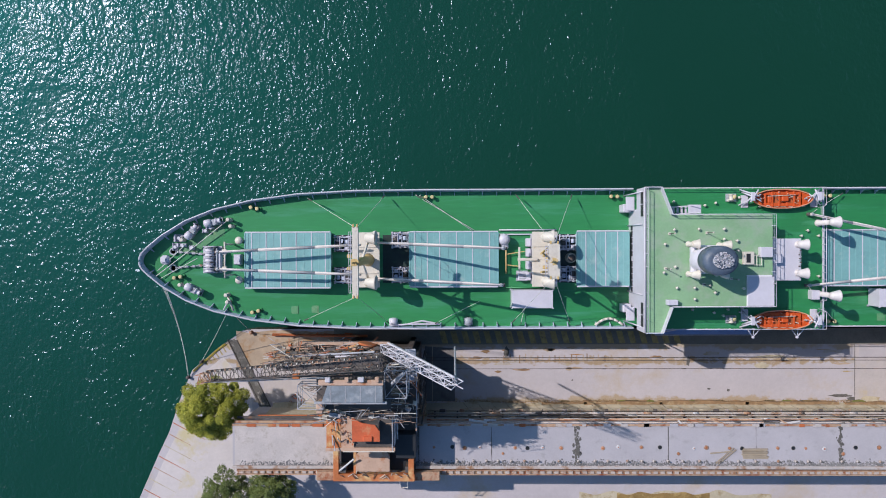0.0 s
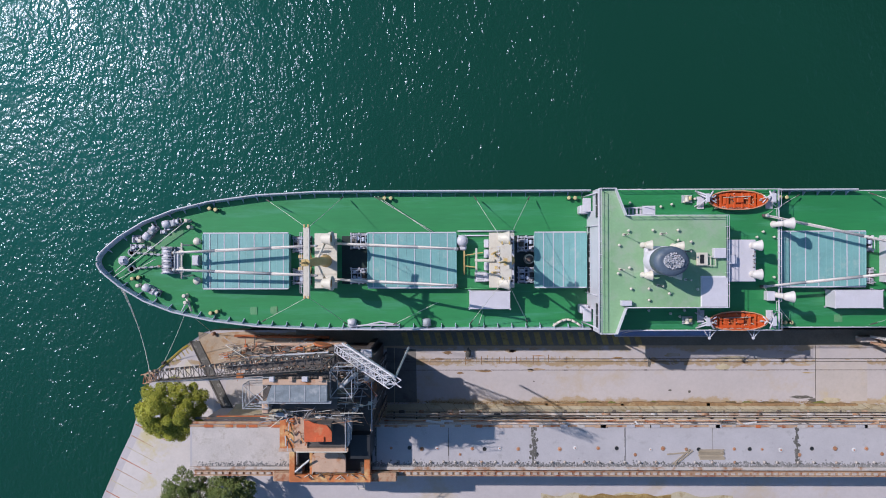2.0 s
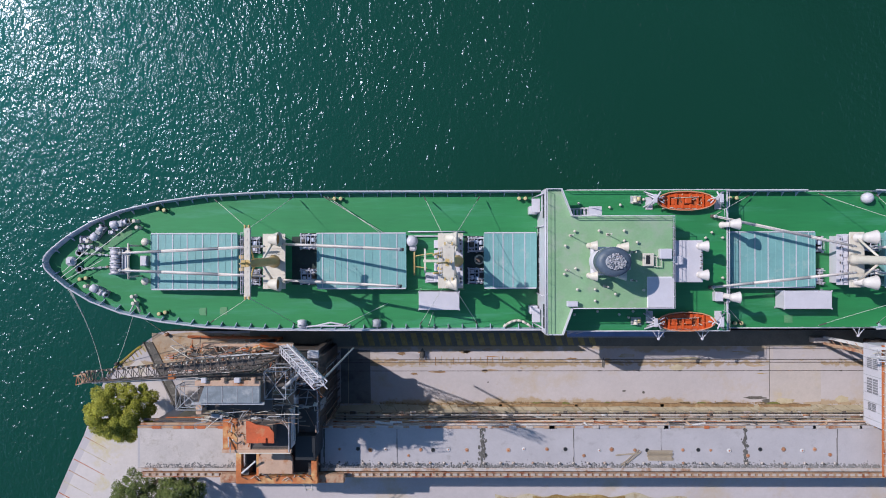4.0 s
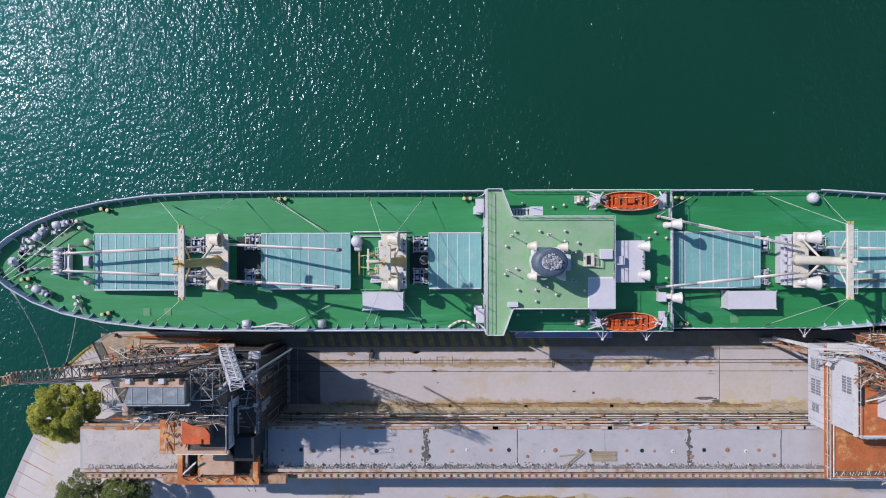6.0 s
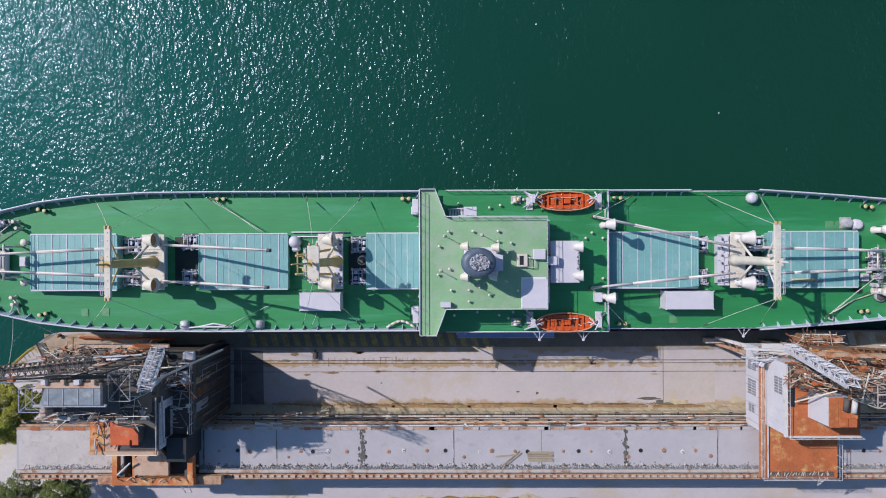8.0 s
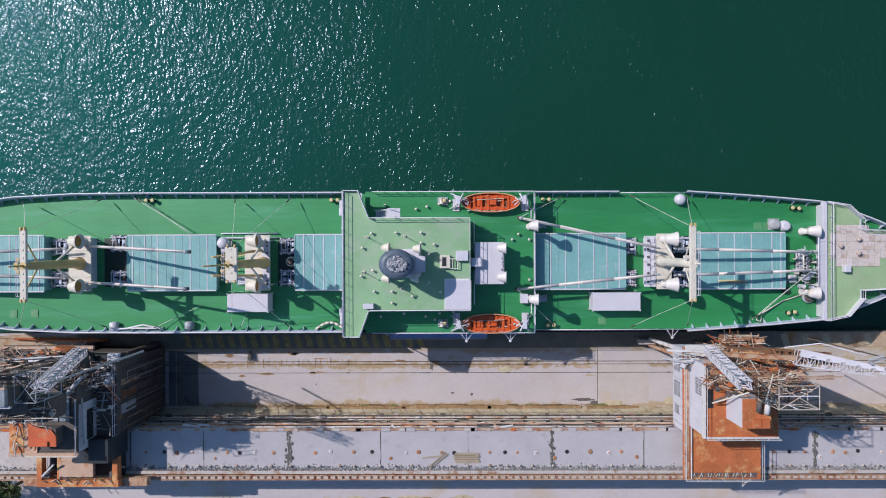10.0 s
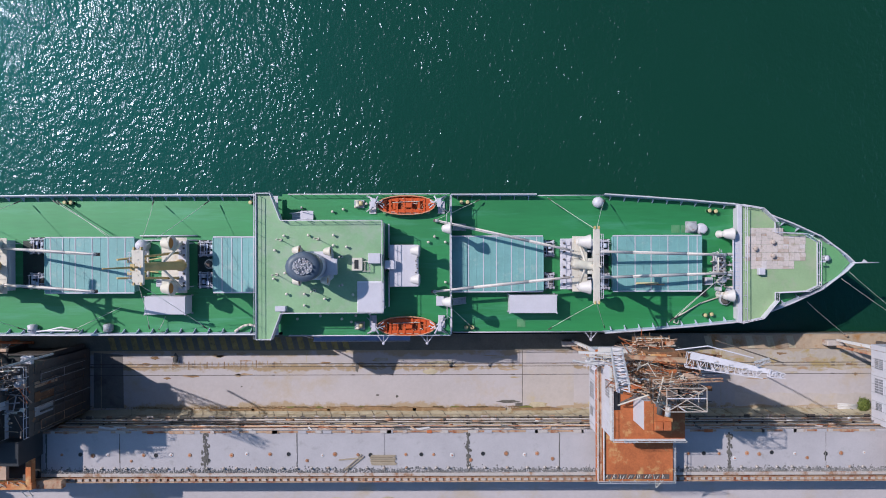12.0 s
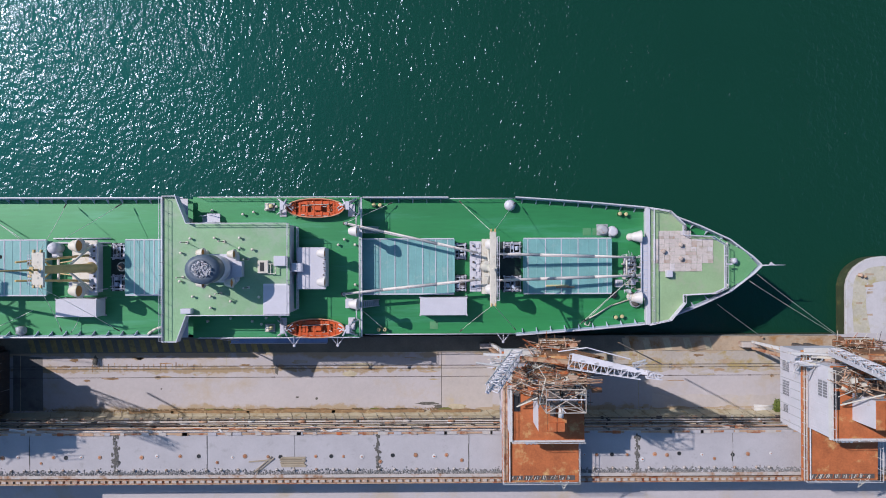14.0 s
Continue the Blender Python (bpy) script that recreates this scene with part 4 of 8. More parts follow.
# ---- containers ----
def container(x0, y0, lab, L=5.5, W=2.15):
    c = thing("container", (x0 + L / 2, y0 + W / 2, 9.2), lab, "container", "deck containers")
    part("body", box(B(), x0, x0 + L, y0, y0 + W, 9.32, 11.6, 0.03), WHITE, c, "white steel box")
    for k in range(16):
        x = x0 + 0.3 + k * (L - 0.6) / 15
        part("roof_rib", box(B(), x - 0.08, x + 0.08, y0 + 0.08, y0 + W - 0.08, 11.6, 11.607), WHITE, c)
    for x in (x0, x0 + L):
        for y in (y0, y0 + W):
            part("corner_casting", box(B(), x - 0.08, x + 0.08, y - 0.08, y + 0.08, 11.5, 11.64, 0.02), WHITE, c)
            part("foot", box(B(), x - 0.12, x + 0.12, y - 0.12, y + 0.12, 9.2, 9.4), GREYM, c)


container(8.35, -6.47, "white steel container standing on the green deck by a mast house", 5.35, 2.37)
container(56.2, -6.43, "white steel container standing on the green deck beside a hatch", 6.2, 2.35)


# ---- bridge and accommodation block ----
house = thing("accommodation_block", (33, 0, 9.2), "white accommodation block with worn pale green roof and bridge wings", "deckhouse")
part("lower_house", box(B(), 27.6, 40.2, -8.2, 8.2, 9.2, 11.9), WHITE, house, "white painted steel walls")
part("boat_deck", box(B(), 26.6, 48.6, -9.2, 9.2, 11.95, 12.1), DECK, house, "green painted boat deck")
part("deck_support", box(B(), 40.2, 47.8, -5.5, 5.5, 9.2, 11.95), WHITE, house, "white painted steel walls")
part("upper_house", box(B(), 26.2, 40.07, -5.6, 5.35, 12.1, 15.85), WHITE, house, "white painted steel walls")
ROOFP = [(24.45, -9.1), (26.35, -9.1), (27.55, -5.85), (40.1, -5.85), (40.1, 5.6), (27.55, 5.6), (26.25, 8.95), (24.45, 8.95)]
part("roof_deck", prism(B(), ROOFP, 15.85, 16.0), ROOF, house, "pale worn green roof deck")
part("bridge_front", prism(B(), [(24.25, -9.1), (24.45, -9.1), (24.45, 8.95), (24.25, 8.95)], 13.0, 16.1), WHITE, house, "white bridge front wall")
part("bridge_front_lower", prism(B(), [(24.3, -6.4), (26.2, -6.4), (26.2, 6.4), (24.3, 6.4)], 9.2, 15.85), WHITE, house, "white bridge front wall")
part("wing_floor", prism(B(), [(24.45, -9.0), (26.3, -9.0), (26.3, 8.9), (24.45, 8.9)], 12.95, 13.1), WHITE, house)
for s in (-1, 1):
    w = part("wing_window", box(B(), 24.16, 24.26, s * 6.9 - 1.5, s * 6.9 + 1.5, 15.0, 15.75), BLACK, house, "dark wing window")
    part("mullion", box(B(), 24.12, 24.18, s * 6.9 - 0.05, s * 6.9 + 0.05, 14.95, 15.8), WHITE, w)
    part("wing_bracket", box(B(), 23.2, 24.3, s * 7.2 - 0.9, s * 7.2 + 0.9, 11.7, 11.95, 0.04), WHITE, house, "white ledge before the bridge")
    part("wing_locker", box(B(), 23.0, 24.1, s * 6.6 - 0.5, s * 6.6 + 0.6, 9.2, 11.2, 0.1), WHITE, house, "white locker")
    part("wing_strut", tube(B(), (23.6, s * 8.4, 9.2), (24.3, s * 8.5, 15.7), 0.09), WHITE, house)
    for k in range(5):
        part("front_window", box(B(), 24.21, 24.31, s * (0.7 + k * 0.85) - 0.36, s * (0.7 + k * 0.85) + 0.36, 10.4, 11.0), BLACK, house, "dark front window")
for y in (-4.4, 4.4):
    part("front_pipe", tube(B(), (24.1, y, 9.3), (24.1, y, 15.6), 0.07), WHITE, house)
# parapets and rails round the roof
for a, b in (((26.35, -9.1), (27.55, -5.85)), ((26.25, 8.95), (27.55, 5.6))):
    A, C = Vector((*a, 16.0)), Vector((*b, 16.0))
    d = (C - A).normalized()
    n = Vector((-d.y, d.x, 0)) * 0.05
    part("wing_parapet", prism(B(), [((A - n).x, (A - n).y), ((C - n).x, (C - n).y), ((C + n).x, (C + n).y), ((A + n).x, (A + n).y)], 15.7, 16.95), WHITE, house, "white parapet plate")
for s, y in ((-1, -9.1), (1, 8.95)):
    part("wing_end", box(B(), 24.4, 26.3, y - 0.05, y + 0.05, 15.7, 16.5), WHITE, house, "white parapet plate")
part("side_parapet", box(B(), 27.6, 40.1, -5.93, -5.85, 15.6, 16.25), WHITE, house, "white parapet plate")
rr = thing("roof_railing", (33, 5, 16), "white tubular railing round the roof deck", "railing", "railings")
rail_run(rr, [(27.6, 5.55, 16.0), (40.0, 5.55, 16.0), (40.0, -5.8, 16.0), (27.6, -5.8, 16.0)], 1.05, 1.5)
rr = thing("bridge_railing", (25.4, 0, 16), "white tubular railing across the bridge top", "railing", "railings")
rail_run(rr, [(24.42, -8.95, 16.1), (24.42, 8.85, 16.1)], 1.1, 1.6, r=0.03)
part("capping", tube(B(), (24.35, -9.1, 16.14), (24.35, 8.95, 16.14), 0.09), WHITE, rr)
cb = thing("roof_corner_box", (27.6, -5.4, 16.0), "white box at the corner of the roof deck", "box")
part("body", box(B(), 26.9, 28.2, -5.6, -4.95, 16.0, 16.9, 0.06), WHITE, cb)
sl = thing("roof_stair", (29.4, 5.9, 13), "white steel stair beside the roof deck", "stair")
for k in range(8):
    part("tread", box(B(), 28.0 + k * 0.36, 28.25 + k * 0.36, 5.75, 6.65, 12.5 + k * 0.42, 12.56 + k * 0.42), WHITE, sl)
for y in (5.75, 6.65):
    part("stringer", tube(B(), (27.9, y, 12.3), (30.9, y, 15.8), 0.09, n=6), WHITE, sl)
    part("handrail", tube(B(), (27.9, y, 13.3), (30.9, y, 16.8), 0.05, n=6), WHITE, sl)
part("landing", box(B(), 29.8, 31.4, 5.7, 6.8, 15.7, 15.8), WHITE, sl, "white landing")


def mushroom(name="roof_vent"):
    g = thing("roof_ventilator", (0, 0, 0), "small pale yellow mushroom ventilator on the deck", "ventilator", "small ventilators")
    part("stem", lathe(B(), (0, 0, 0), [(0.1, 0), (0.09, 0.4)], 8), CREAM, g, at_world=False)
    part("cap", lathe(B(), (0, 0, 0.38), [(0.17, 0), (0.18, 0.07), (0.1, 0.15), (0.02, 0.17)], 10), CREAM, g, at_world=False)
    return g


VENTS = [(26.75, 1.9), (26.6, -1.6), (27.9, 3.7), (30.9, 3.75), (34.0, 3.75), (34.0, 2.5), (35.6, 2.3), (28.2, -3.5), (30.4, -3.5), (30.4, -4.9), (32.9, -4.1), (36.4, -3.6), (28.0, -0.9)]
proto = mushroom()
for k, (x, y) in enumerate(VENTS):
    if k == 0:
        proto.matrix_basis = pose(x, y, 16.0)
    else:
        copy_thing(proto, pose(x, y, 16.0))
LOWV = [(29.2, 7.4), (33.2, 6.9), (34.6, 7.2), (36.2, 7.5), (37.6, 7.9), (28.6, -7.0), (31.6, -6.6), (34.4, -7.0), (35.6, -7.4), (36.2, -6.6), (38.0, -6.4), (45.6, 2.9), (47.8, 2.9), (47.8, -2.3), (46.4, 3.6)]
for x, y in LOWV:
    copy_thing(proto, pose(x, y, 12.1))
for k, (x, y, dx, dy) in enumerate(((27.4, 3.2, 1.7, -0.9), (26.9, -1.1, 1.6, -0.9), (32.0, 3.3, 1.2, -1.2), (31.6, -3.1, 1.3, 0.1), (35.0, -2.4, 0.2, 0.8), (35.0, 1.1, 0.3, 0.7))):
    an = thing("whip_aerial", (x, y, 16.0), "thin dark aerial post standing on the roof deck", "aerial", "aerials")
    part("post", tube(B(), (x, y, 16.0), (x, y, 18.2), 0.05, 0.03, n=6), STEELDARK, an)
    part("ring", lathe(B(), (x, y, 18.0), [(0.1, 0), (0.12, 0.05), (0.09, 0.1)], 8), CREAM, an)
    part("foot", box(B(), x - 0.15, x + 0.15, y - 0.15, y + 0.15, 16.0, 16.15), CREAM, an)

# funnel with four cowls round it
NAVY = material("navy_funnel_paint", (0.085, 0.115, 0.165), 0.5, vary=0.3, grain=4, patch=0.6, stain=(0.13, 0.15, 0.18), stain_amount=0.4, stain_scale=1.2)
# White raised so that the funnel's shadow stays pale on the cover.
COVERWHITE = material("bright_white_cover", (0.70, 0.68, 0.73), 0.5, vary=0.06, grain=3, patch=0.5, bump=0.03)
funnel = thing("funnel", (31.4, 0, 16), "navy funnel cap over white stack with pipes on the roof", "funnel")
part("base", box(B(), 29.8, 34.0, -1.75, 1.75, 16.0, 17.0, 0.25), WHITE, funnel, "white funnel base")


def oval(bm, cx, rx, ry, prof, n=30):
    rings = [[bm.verts.new((cx + rx * f * math.cos(k * math.tau / n), ry * f * math.sin(k * math.tau / n), z)) for k in range(n)] for f, z in prof]
    for A, C in zip(rings, rings[1:]):
        for k in range(n):
            bm.faces.new((A[k], A[(k + 1) % n], C[(k + 1) % n], C[k])).smooth = True
    bm.faces.new(rings[-1])
    return bm


part("stack", oval(B(), 31.37, 1.9, 1.65, [(0.98, 16.9), (0.95, 20.0)]), WHITE, funnel, "white painted stack")
part("cap", oval(B(), 31.37, 2.04, 1.74, [(0.86, 19.6), (0.97, 19.7), (1.0, 21.3), (0.97, 21.7), (0.62, 22.0), (0.58, 21.95)]), NAVY, funnel, "navy blue-black dome cap")
rng = random.Random(4)
part("pipe_well", oval(B(), 31.45, 1.15, 0.9, [(1.0, 21.85), (0.98, 22.05)]), STEELGREY, funnel, "grey soot-stained plate")
for k in range(190):
    a, r = rng.uniform(0, math.tau), math.sqrt(rng.random())
    x, y = 31.45 + 1.15 * r * math.cos(a), 0.92 * r * math.sin(a)
    l = rng.uniform(0.06, 0.22)
    b_ = rng.uniform(0, math.tau)
    part("exhaust_flake", box(B(), x - 0.03, x + 0.03 + 0.1 * abs(math.cos(b_)), y - 0.03, y + 0.03 + 0.1 * abs(math.sin(b_)), 22.0, 22.05 + l), (WHITE, STEELGREY, NAVY, WHITE, GREYM)[k % 5], funnel)
for x, y in ((29.75, 1.9), (29.75, -1.8), (33.5, 1.75), (33.2, -1.75)):
    cowl(x, y, 16.0, 18.1, 0.62, lab="cream cowl ventilator standing beside the funnel")
bx = thing("roof_box", (33.8, -0.2, 16.0), "white square box on the roof deck behind the funnel", "box", "roof boxes")
part("body", box(B(), 33.4, 34.5, -1.05, 0.85, 16.0, 17.1, 0.05), WHITE, bx)
part("lid", box(B(), 33.35, 34.55, -1.1, 0.9, 17.1, 17.18, 0.02), WHITE, bx)
bx = thing("roof_skylight", (37.0, 0.2, 16), "pale framed skylight with black filler for the unlit opening on the roof", "skylight")
part("frame", box(B(), 36.3, 37.6, -0.65, 0.95, 16.0, 16.6, 0.05), CREAM, bx)
# Black plate colours in the skylight's unlit inside.
part("opening", box(B(), 36.6, 37.1, -0.4, 0.7, 16.6, 16.63), BLACK, bx, "black filler for the unlit opening")
for x in (37.9, 38.5):
    part("side_bar", tube(B(), (x, -0.7, 16.5), (x, 0.5, 16.5), 0.05, n=6), CREAM, bx)
for y in (-0.7, 0.5):
    part("side_bar", tube(B(), (37.6, y, 16.5), (38.5, y, 16.5), 0.05, n=6), CREAM, bx)
bx = thing("roof_box", (39.0, 0.9, 16.0), "white square box at the edge of the roof", "box", "roof boxes")
part("body", box(B(), 38.3, 39.8, 0.25, 1.5, 16.0, 16.7, 0.05), WHITE, bx)
bx = thing("white_roof_hatch", (38.5, -4, 16.0), "large flat white hatch cover on the roof deck", "hatch cover")
part("cover", box(B(), 36.87, 40.0, -5.8, -1.95, 16.0, 16.2, 0.06), COVERWHITE, bx)
part("rim", box(B(), 36.95, 40.15, -5.75, -2.15, 16.3, 16.33), WHITE, bx)

# ---- boat deck: after house, lifeboats, davits ----
ah = thing("after_house", (42.5, 0, 12.1), "white flat-roofed house on the boat deck", "deckhouse")
part("body", box(B(), 41.0, 44.3, -2.5, 2.45, 12.1, 14.4, 0.04), WHITE, ah, "white painted walls")
part("roof", box(B(), 40.72, 44.4, -2.75, 2.55, 14.4, 14.62, 0.06), WHITE, ah, "flat white roof")
part("gangway_plate", box(B(), 40.2, 41.6, -0.5, 0.6, 15.0, 15.5, 0.04), WHITE, ah)
for k in range(9):
    part("roof_fitting", box(B(), 44.0 + 0.09 * (k % 3), 44.16 + 0.09 * (k % 3), -1.0 + k * 0.24, -0.86 + k * 0.24, 14.62, 14.8), (STEELDARK, GREYM)[k % 2], ah)
gl = thing("aft_gallery", (40.3, 0, 13.4), "narrow white gallery with railing behind the upper house", "gallery")
for ya, yb in ((0.9, 5.2), (-5.3, -0.95)):
    part("gallery_floor", box(B(), 39.9, 40.6, ya, yb, 13.3, 13.4), DECK, gl, "green gallery floor")
    part("gallery_edge", box(B(), 40.6, 40.66, ya, yb, 13.25, 13.5), WHITE, gl)
    rail_run(gl, [(40.62, ya, 13.4), (40.62, yb, 13.4)], 1.0, 1.1)
cowl(43.95, 1.8, 14.5, 15.7, 0.72, lab="cream cowl ventilator behind the white after house")
cowl(43.95, -1.8, 14.5, 15.7, 0.72, lab="cream cowl ventilator behind the white after house")
cowl(47.9, 4.55, 12.1, 15.6, 0.75, lab="white cowl ventilator at the boat deck edge")
cowl(47.9, -4.6, 12.1, 15.6, 0.75, lab="white cowl ventilator at the boat deck edge")
bx = thing("vent_box", (47.2, -4.7, 12.1), "white louvred box beside a cowl ventilator", "box")
part("body", box(B(), 46.6, 47.6, -5.3, -4.1, 12.1, 13.1, 0.04), WHITE, bx)
for s in (-1, 1):
    rr = thing("boat_deck_railing", (38, s * 9, 12.1), "white tubular railing along the boat deck edge", "railing", "railings")
    rail_run(rr, [(27.6, s * 9.1, 12.1), (48.4, s * 9.1, 12.1), (48.4, s * 6.9, 12.1), (48.0, s * 6.6, 12.1), (48.0, s * 5.4, 12.1)], 1.05, 1.5)
rr = thing("boat_deck_railing", (48.4, 0, 12.1), "white tubular railing across the after end of the boat deck", "railing", "railings")
rail_run(rr, [(48.4, 5.4, 12.1), (48.4, -5.4, 12.1)], 1.05, 0.9)
part("edge_plate", box(B(), 48.45, 48.65, -9.1, 9.1, 11.7, 12.2), WHITE, rr, "white edge plate")
for s in (-1, 1):
    ld = thing("deck_ladder", (49.5, s * 4.6, 9.2), "white steel ladder down from the boat deck", "ladder", "deck ladders")
    for k in range(8):
        part("rung", box(B(), 48.8 + k * 0.22, 49.0 + k * 0.22, s * 4.9 - 0.4, s * 4.9 + 0.4, 11.8 - k * 0.33, 11.85 - k * 0.33), GREYM, ld)
    for y in (-0.42, 0.42):
        part("stringer", tube(B(), (48.6, s * 4.9 + y, 12.1), (50.6, s * 4.9 + y, 9.2), 0.06, n=6), GREYM, ld)


PALEORANGE = material("pale_worn_orange_paint", (0.62, 0.27, 0.15), 0.6, vary=0.2, grain=5, stain=(0.6, 0.45, 0.38), stain_amount=0.45, stain_scale=2.0)


def lifeboat(y, lab):
    L = 3.75
    b = thing("lifeboat", (42.8, y, 12.3), lab, "lifeboat", "lifeboats")
    loc = dict(at_world=False)
    prof = [(-1.0, 0.02, 1.12), (-0.93, 0.42, 1.02), (-0.8, 0.75, 0.92), (-0.55, 1.05, 0.84), (-0.2, 1.2, 0.8), (0.2, 1.2, 0.8), (0.55, 1.05, 0.84), (0.8, 0.75, 0.92), (0.93, 0.42, 1.02), (1.0, 0.02, 1.12)]
    bm = B()
    rings = []
    for t, w, h in prof:
        x = t * L
        pts = [(-w, h), (-w * 0.93, h * 0.45), (-w * 0.6, 0.12), (0, 0.0 + 0.3 * t * t), (w * 0.6, 0.12), (w * 0.93, h * 0.45), (w, h)]
        rings.append([bm.verts.new((x, yy, max(zz, 0.3 * t * t))) for yy, zz in pts])
    for A, C in zip(rings, rings[1:]):
        for k in range(6):
            bm.faces.new((A[k], A[k + 1], C[k + 1], C[k])).smooth = True
    ob = part("hull", bm, ORANGE, b, "orange painted boat hull", **loc)
    mod = ob.modifiers.new("thick", "SOLIDIFY")
    mod.thickness = 0.06
    for s in (-1, 1):
        bm = path_tube(B(), [(t0 * L, s * w0, h0 + 0.03) for t0, w0, h0 in prof], 0.085, 6)
        part("gunwale", bm, PALEORANGE, b, "pale worn gunwale", **loc)
        part("side_bench", box(B(), -2.5, 2.5, s * 0.72 - 0.2, s * 0.72 + 0.2, 0.55, 0.62), ORANGE, b, "orange side bench", **loc)
        part("bow_deck", prism(B(), [(s * 2.55, -0.9), (s * 3.55, -0.3), (s * 3.55, 0.3), (s * 2.55, 0.9)][::s], 0.72, 0.8), ORANGE, b, "orange end deck", **loc)
        part("lifting_hook", box(B(), s * 2.9 - 0.1, s * 2.9 + 0.1, -0.08, 0.08, 0.8, 1.15), GREYM, b, **loc)
    part("floor", box(B(), -2.6, 2.6, -0.6, 0.6, 0.2, 0.26), RUST, b, "dark red floor", **loc)
    for x in (-2.1, -1.2, -0.3, 0.7, 1.6, 2.3):
        part("thwart", box(B(), x - 0.14, x + 0.14, -0.98, 0.98, 0.6, 0.68, 0.02), ORANGE, b, "orange thwart", **loc)
    part("engine_box", box(B(), -0.05, 0.75, -0.32, 0.32, 0.26, 0.95, 0.06), ORANGE, b, "pale orange engine box", **loc)
    br = random.Random(int(y * 10))
    for k in range(26):
        x, yy = br.uniform(-2.4, 2.4), br.uniform(-0.85, 0.85)
        part("boat_gear", tube(B(), (x, yy, br.uniform(0.5, 0.75)), (x + br.uniform(-0.7, 0.7), yy + br.uniform(-0.25, 0.25), br.uniform(0.55, 0.85)), br.uniform(0.03, 0.07), n=5), (PALEORANGE, RUST, CREAM, STEELDARK, ORANGE)[k % 5], b, **loc)
    part("oar", tube(B(), (-1.8, 0.35, 0.75), (1.7, 0.5, 0.78), 0.04, n=6), CREAM, b, **loc)
    part("grab_line", wire(B(), (-3.0, -1.0, 0.7), (3.0, -1.0, 0.7), 0.03, 0.2), ROPE, b, **loc)
    part("red_locker", box(B(), -1.75, -1.35, -0.5, 0.4, 0.3, 0.75, 0.03), ORANGE, b, **loc)
    return b


lifeboat(7.65, "open orange lifeboat hanging in white davits over the boat deck")
lifeboat(-7.9, "open orange-red lifeboat in white davits above the quay")
for s in (-1, 1):
    for x in (38.4, 47.3):
        e = 1 if x < 42 else -1
        d = thing("boat_davit", (x, s * 8, 12.1), "white steel davit frame holding a lifeboat", "davit", "boat davits")
        part("foot", box(B(), x - 0.45, x + 0.45, s * 7.4 - 0.8, s * 7.4 + 0.8, 12.1, 12.3, 0.03), WHITE, d)
        for yy in (6.8, 8.6):
            strut("leg", (x - 0.3 * e, s * yy, 12.2), (x + 0.2 * e, s * 7.9, 14.0), 0.12, 0.1, WHITE, d)
        strut("arm", (x, s * 7.2, 13.9), (x + 0.9 * e, s * 8.75, 14.1), 0.12, 0.1, WHITE, d)
        strut("arm", (x - 0.7 * e, s * 8.9, 12.4), (x + 0.9 * e, s * 8.0, 14.0), 0.11, 0.1, WHITE, d)
        strut("cross_tie", (x - 0.8 * e, s * 6.9, 12.3), (x + 1.4 * e, s * 8.2, 13.7), 0.08, 0.08, WHITE, d)
        strut("fall", (x + 0.9 * e, s * 8.0, 14.0), (x + 1.6 * e, s * 7.8, 13.2), 0.04, 0.04, ROPE, d)
        strut("cross_tie", (x - 0.5 * e, s * 8.9, 12.4), (x + 1.5 * e, s * 7.3, 13.6), 0.07, 0.07, WHITE, d)
        part("top_plate", box(B(), min(x, x + 0.5 * e), max(x, x + 0.5 * e), s * 7.9 - 0.55, s * 7.9 + 0.55, 13.95, 14.1, 0.04), WHITE, d)
    bw = thing("boat_winch", (36.9, s * 7.8, 12.1), "cream boat winch with drum beside the davit", "winch", "boat winches")
    part("drum", lathe(B(), (36.5, s * 7.9 - 0.4, 12.6), [(0.4, 0), (0.25, 0.1), (0.25, 0.7), (0.4, 0.8)], 12, (0, 1, 0)), CREAM, bw)
    part("bed", box(B(), 36.0, 37.3, s * 7.9 - 0.5, s * 7.9 + 0.5, 12.1, 12.3), GREYM, bw)
    part("motor", lathe(B(), (36.9, s * 7.9 - 0.2, 12.6), [(0.25, 0), (0.28, 0.5)], 10, (0, 1, 0)), CREAMCAP, bw)
for x in (39.7, 45.4, 67.4):
    z0 = 12.0 if x < 60 else 9.3
    o = thing("outrigger_bracket", (x, -9.2, z0), "white triangular bracket projecting over the ship's side", "bracket", "side brackets")
    strut("arm", (x - 0.9, -9.1, z0), (x, -10.3, z0 - 0.2), 0.07, 0.06, WHITE, o)
    strut("arm", (x + 0.9, -9.1, z0), (x, -10.3, z0 - 0.2), 0.07, 0.06, WHITE, o)
    strut("stub", (x, -9.1, z0 + 0.1), (x, -10.3, z0 - 0.2), 0.06, 0.06, WHITE, o)
    part("end_pad", lathe(B(), (x, -10.3, z0 - 0.35), [(0.16, 0), (0.2, 0.2), (0.12, 0.3)], 10), WHITE, o)
for s in (-1, 1):
    rr = thing("side_railing", (60, s * 9, 9.2), "white tubular railing along the main deck edge", "railing", "railings")
    rail_run(rr, [(48.8 if s < 0 else 60.2, s * 9.1, 9.2), (69.0, s * 9.1, 9.2)], 1.05, 1.8)
BLUE = material("blue_tarpaulin", (0.30, 0.42, 0.70), 0.6, vary=0.2, grain=6, bump=0.2)
gg = thing("gangway", (35.9, -10.6, 4.6), "blue-decked gangway hanging along the ship's side", "gangway")
part("deck", box(B(), 29.1, 42.8, -10.95, -10.25, 4.75, 4.85), BLUE, gg, "blue covered walkway")
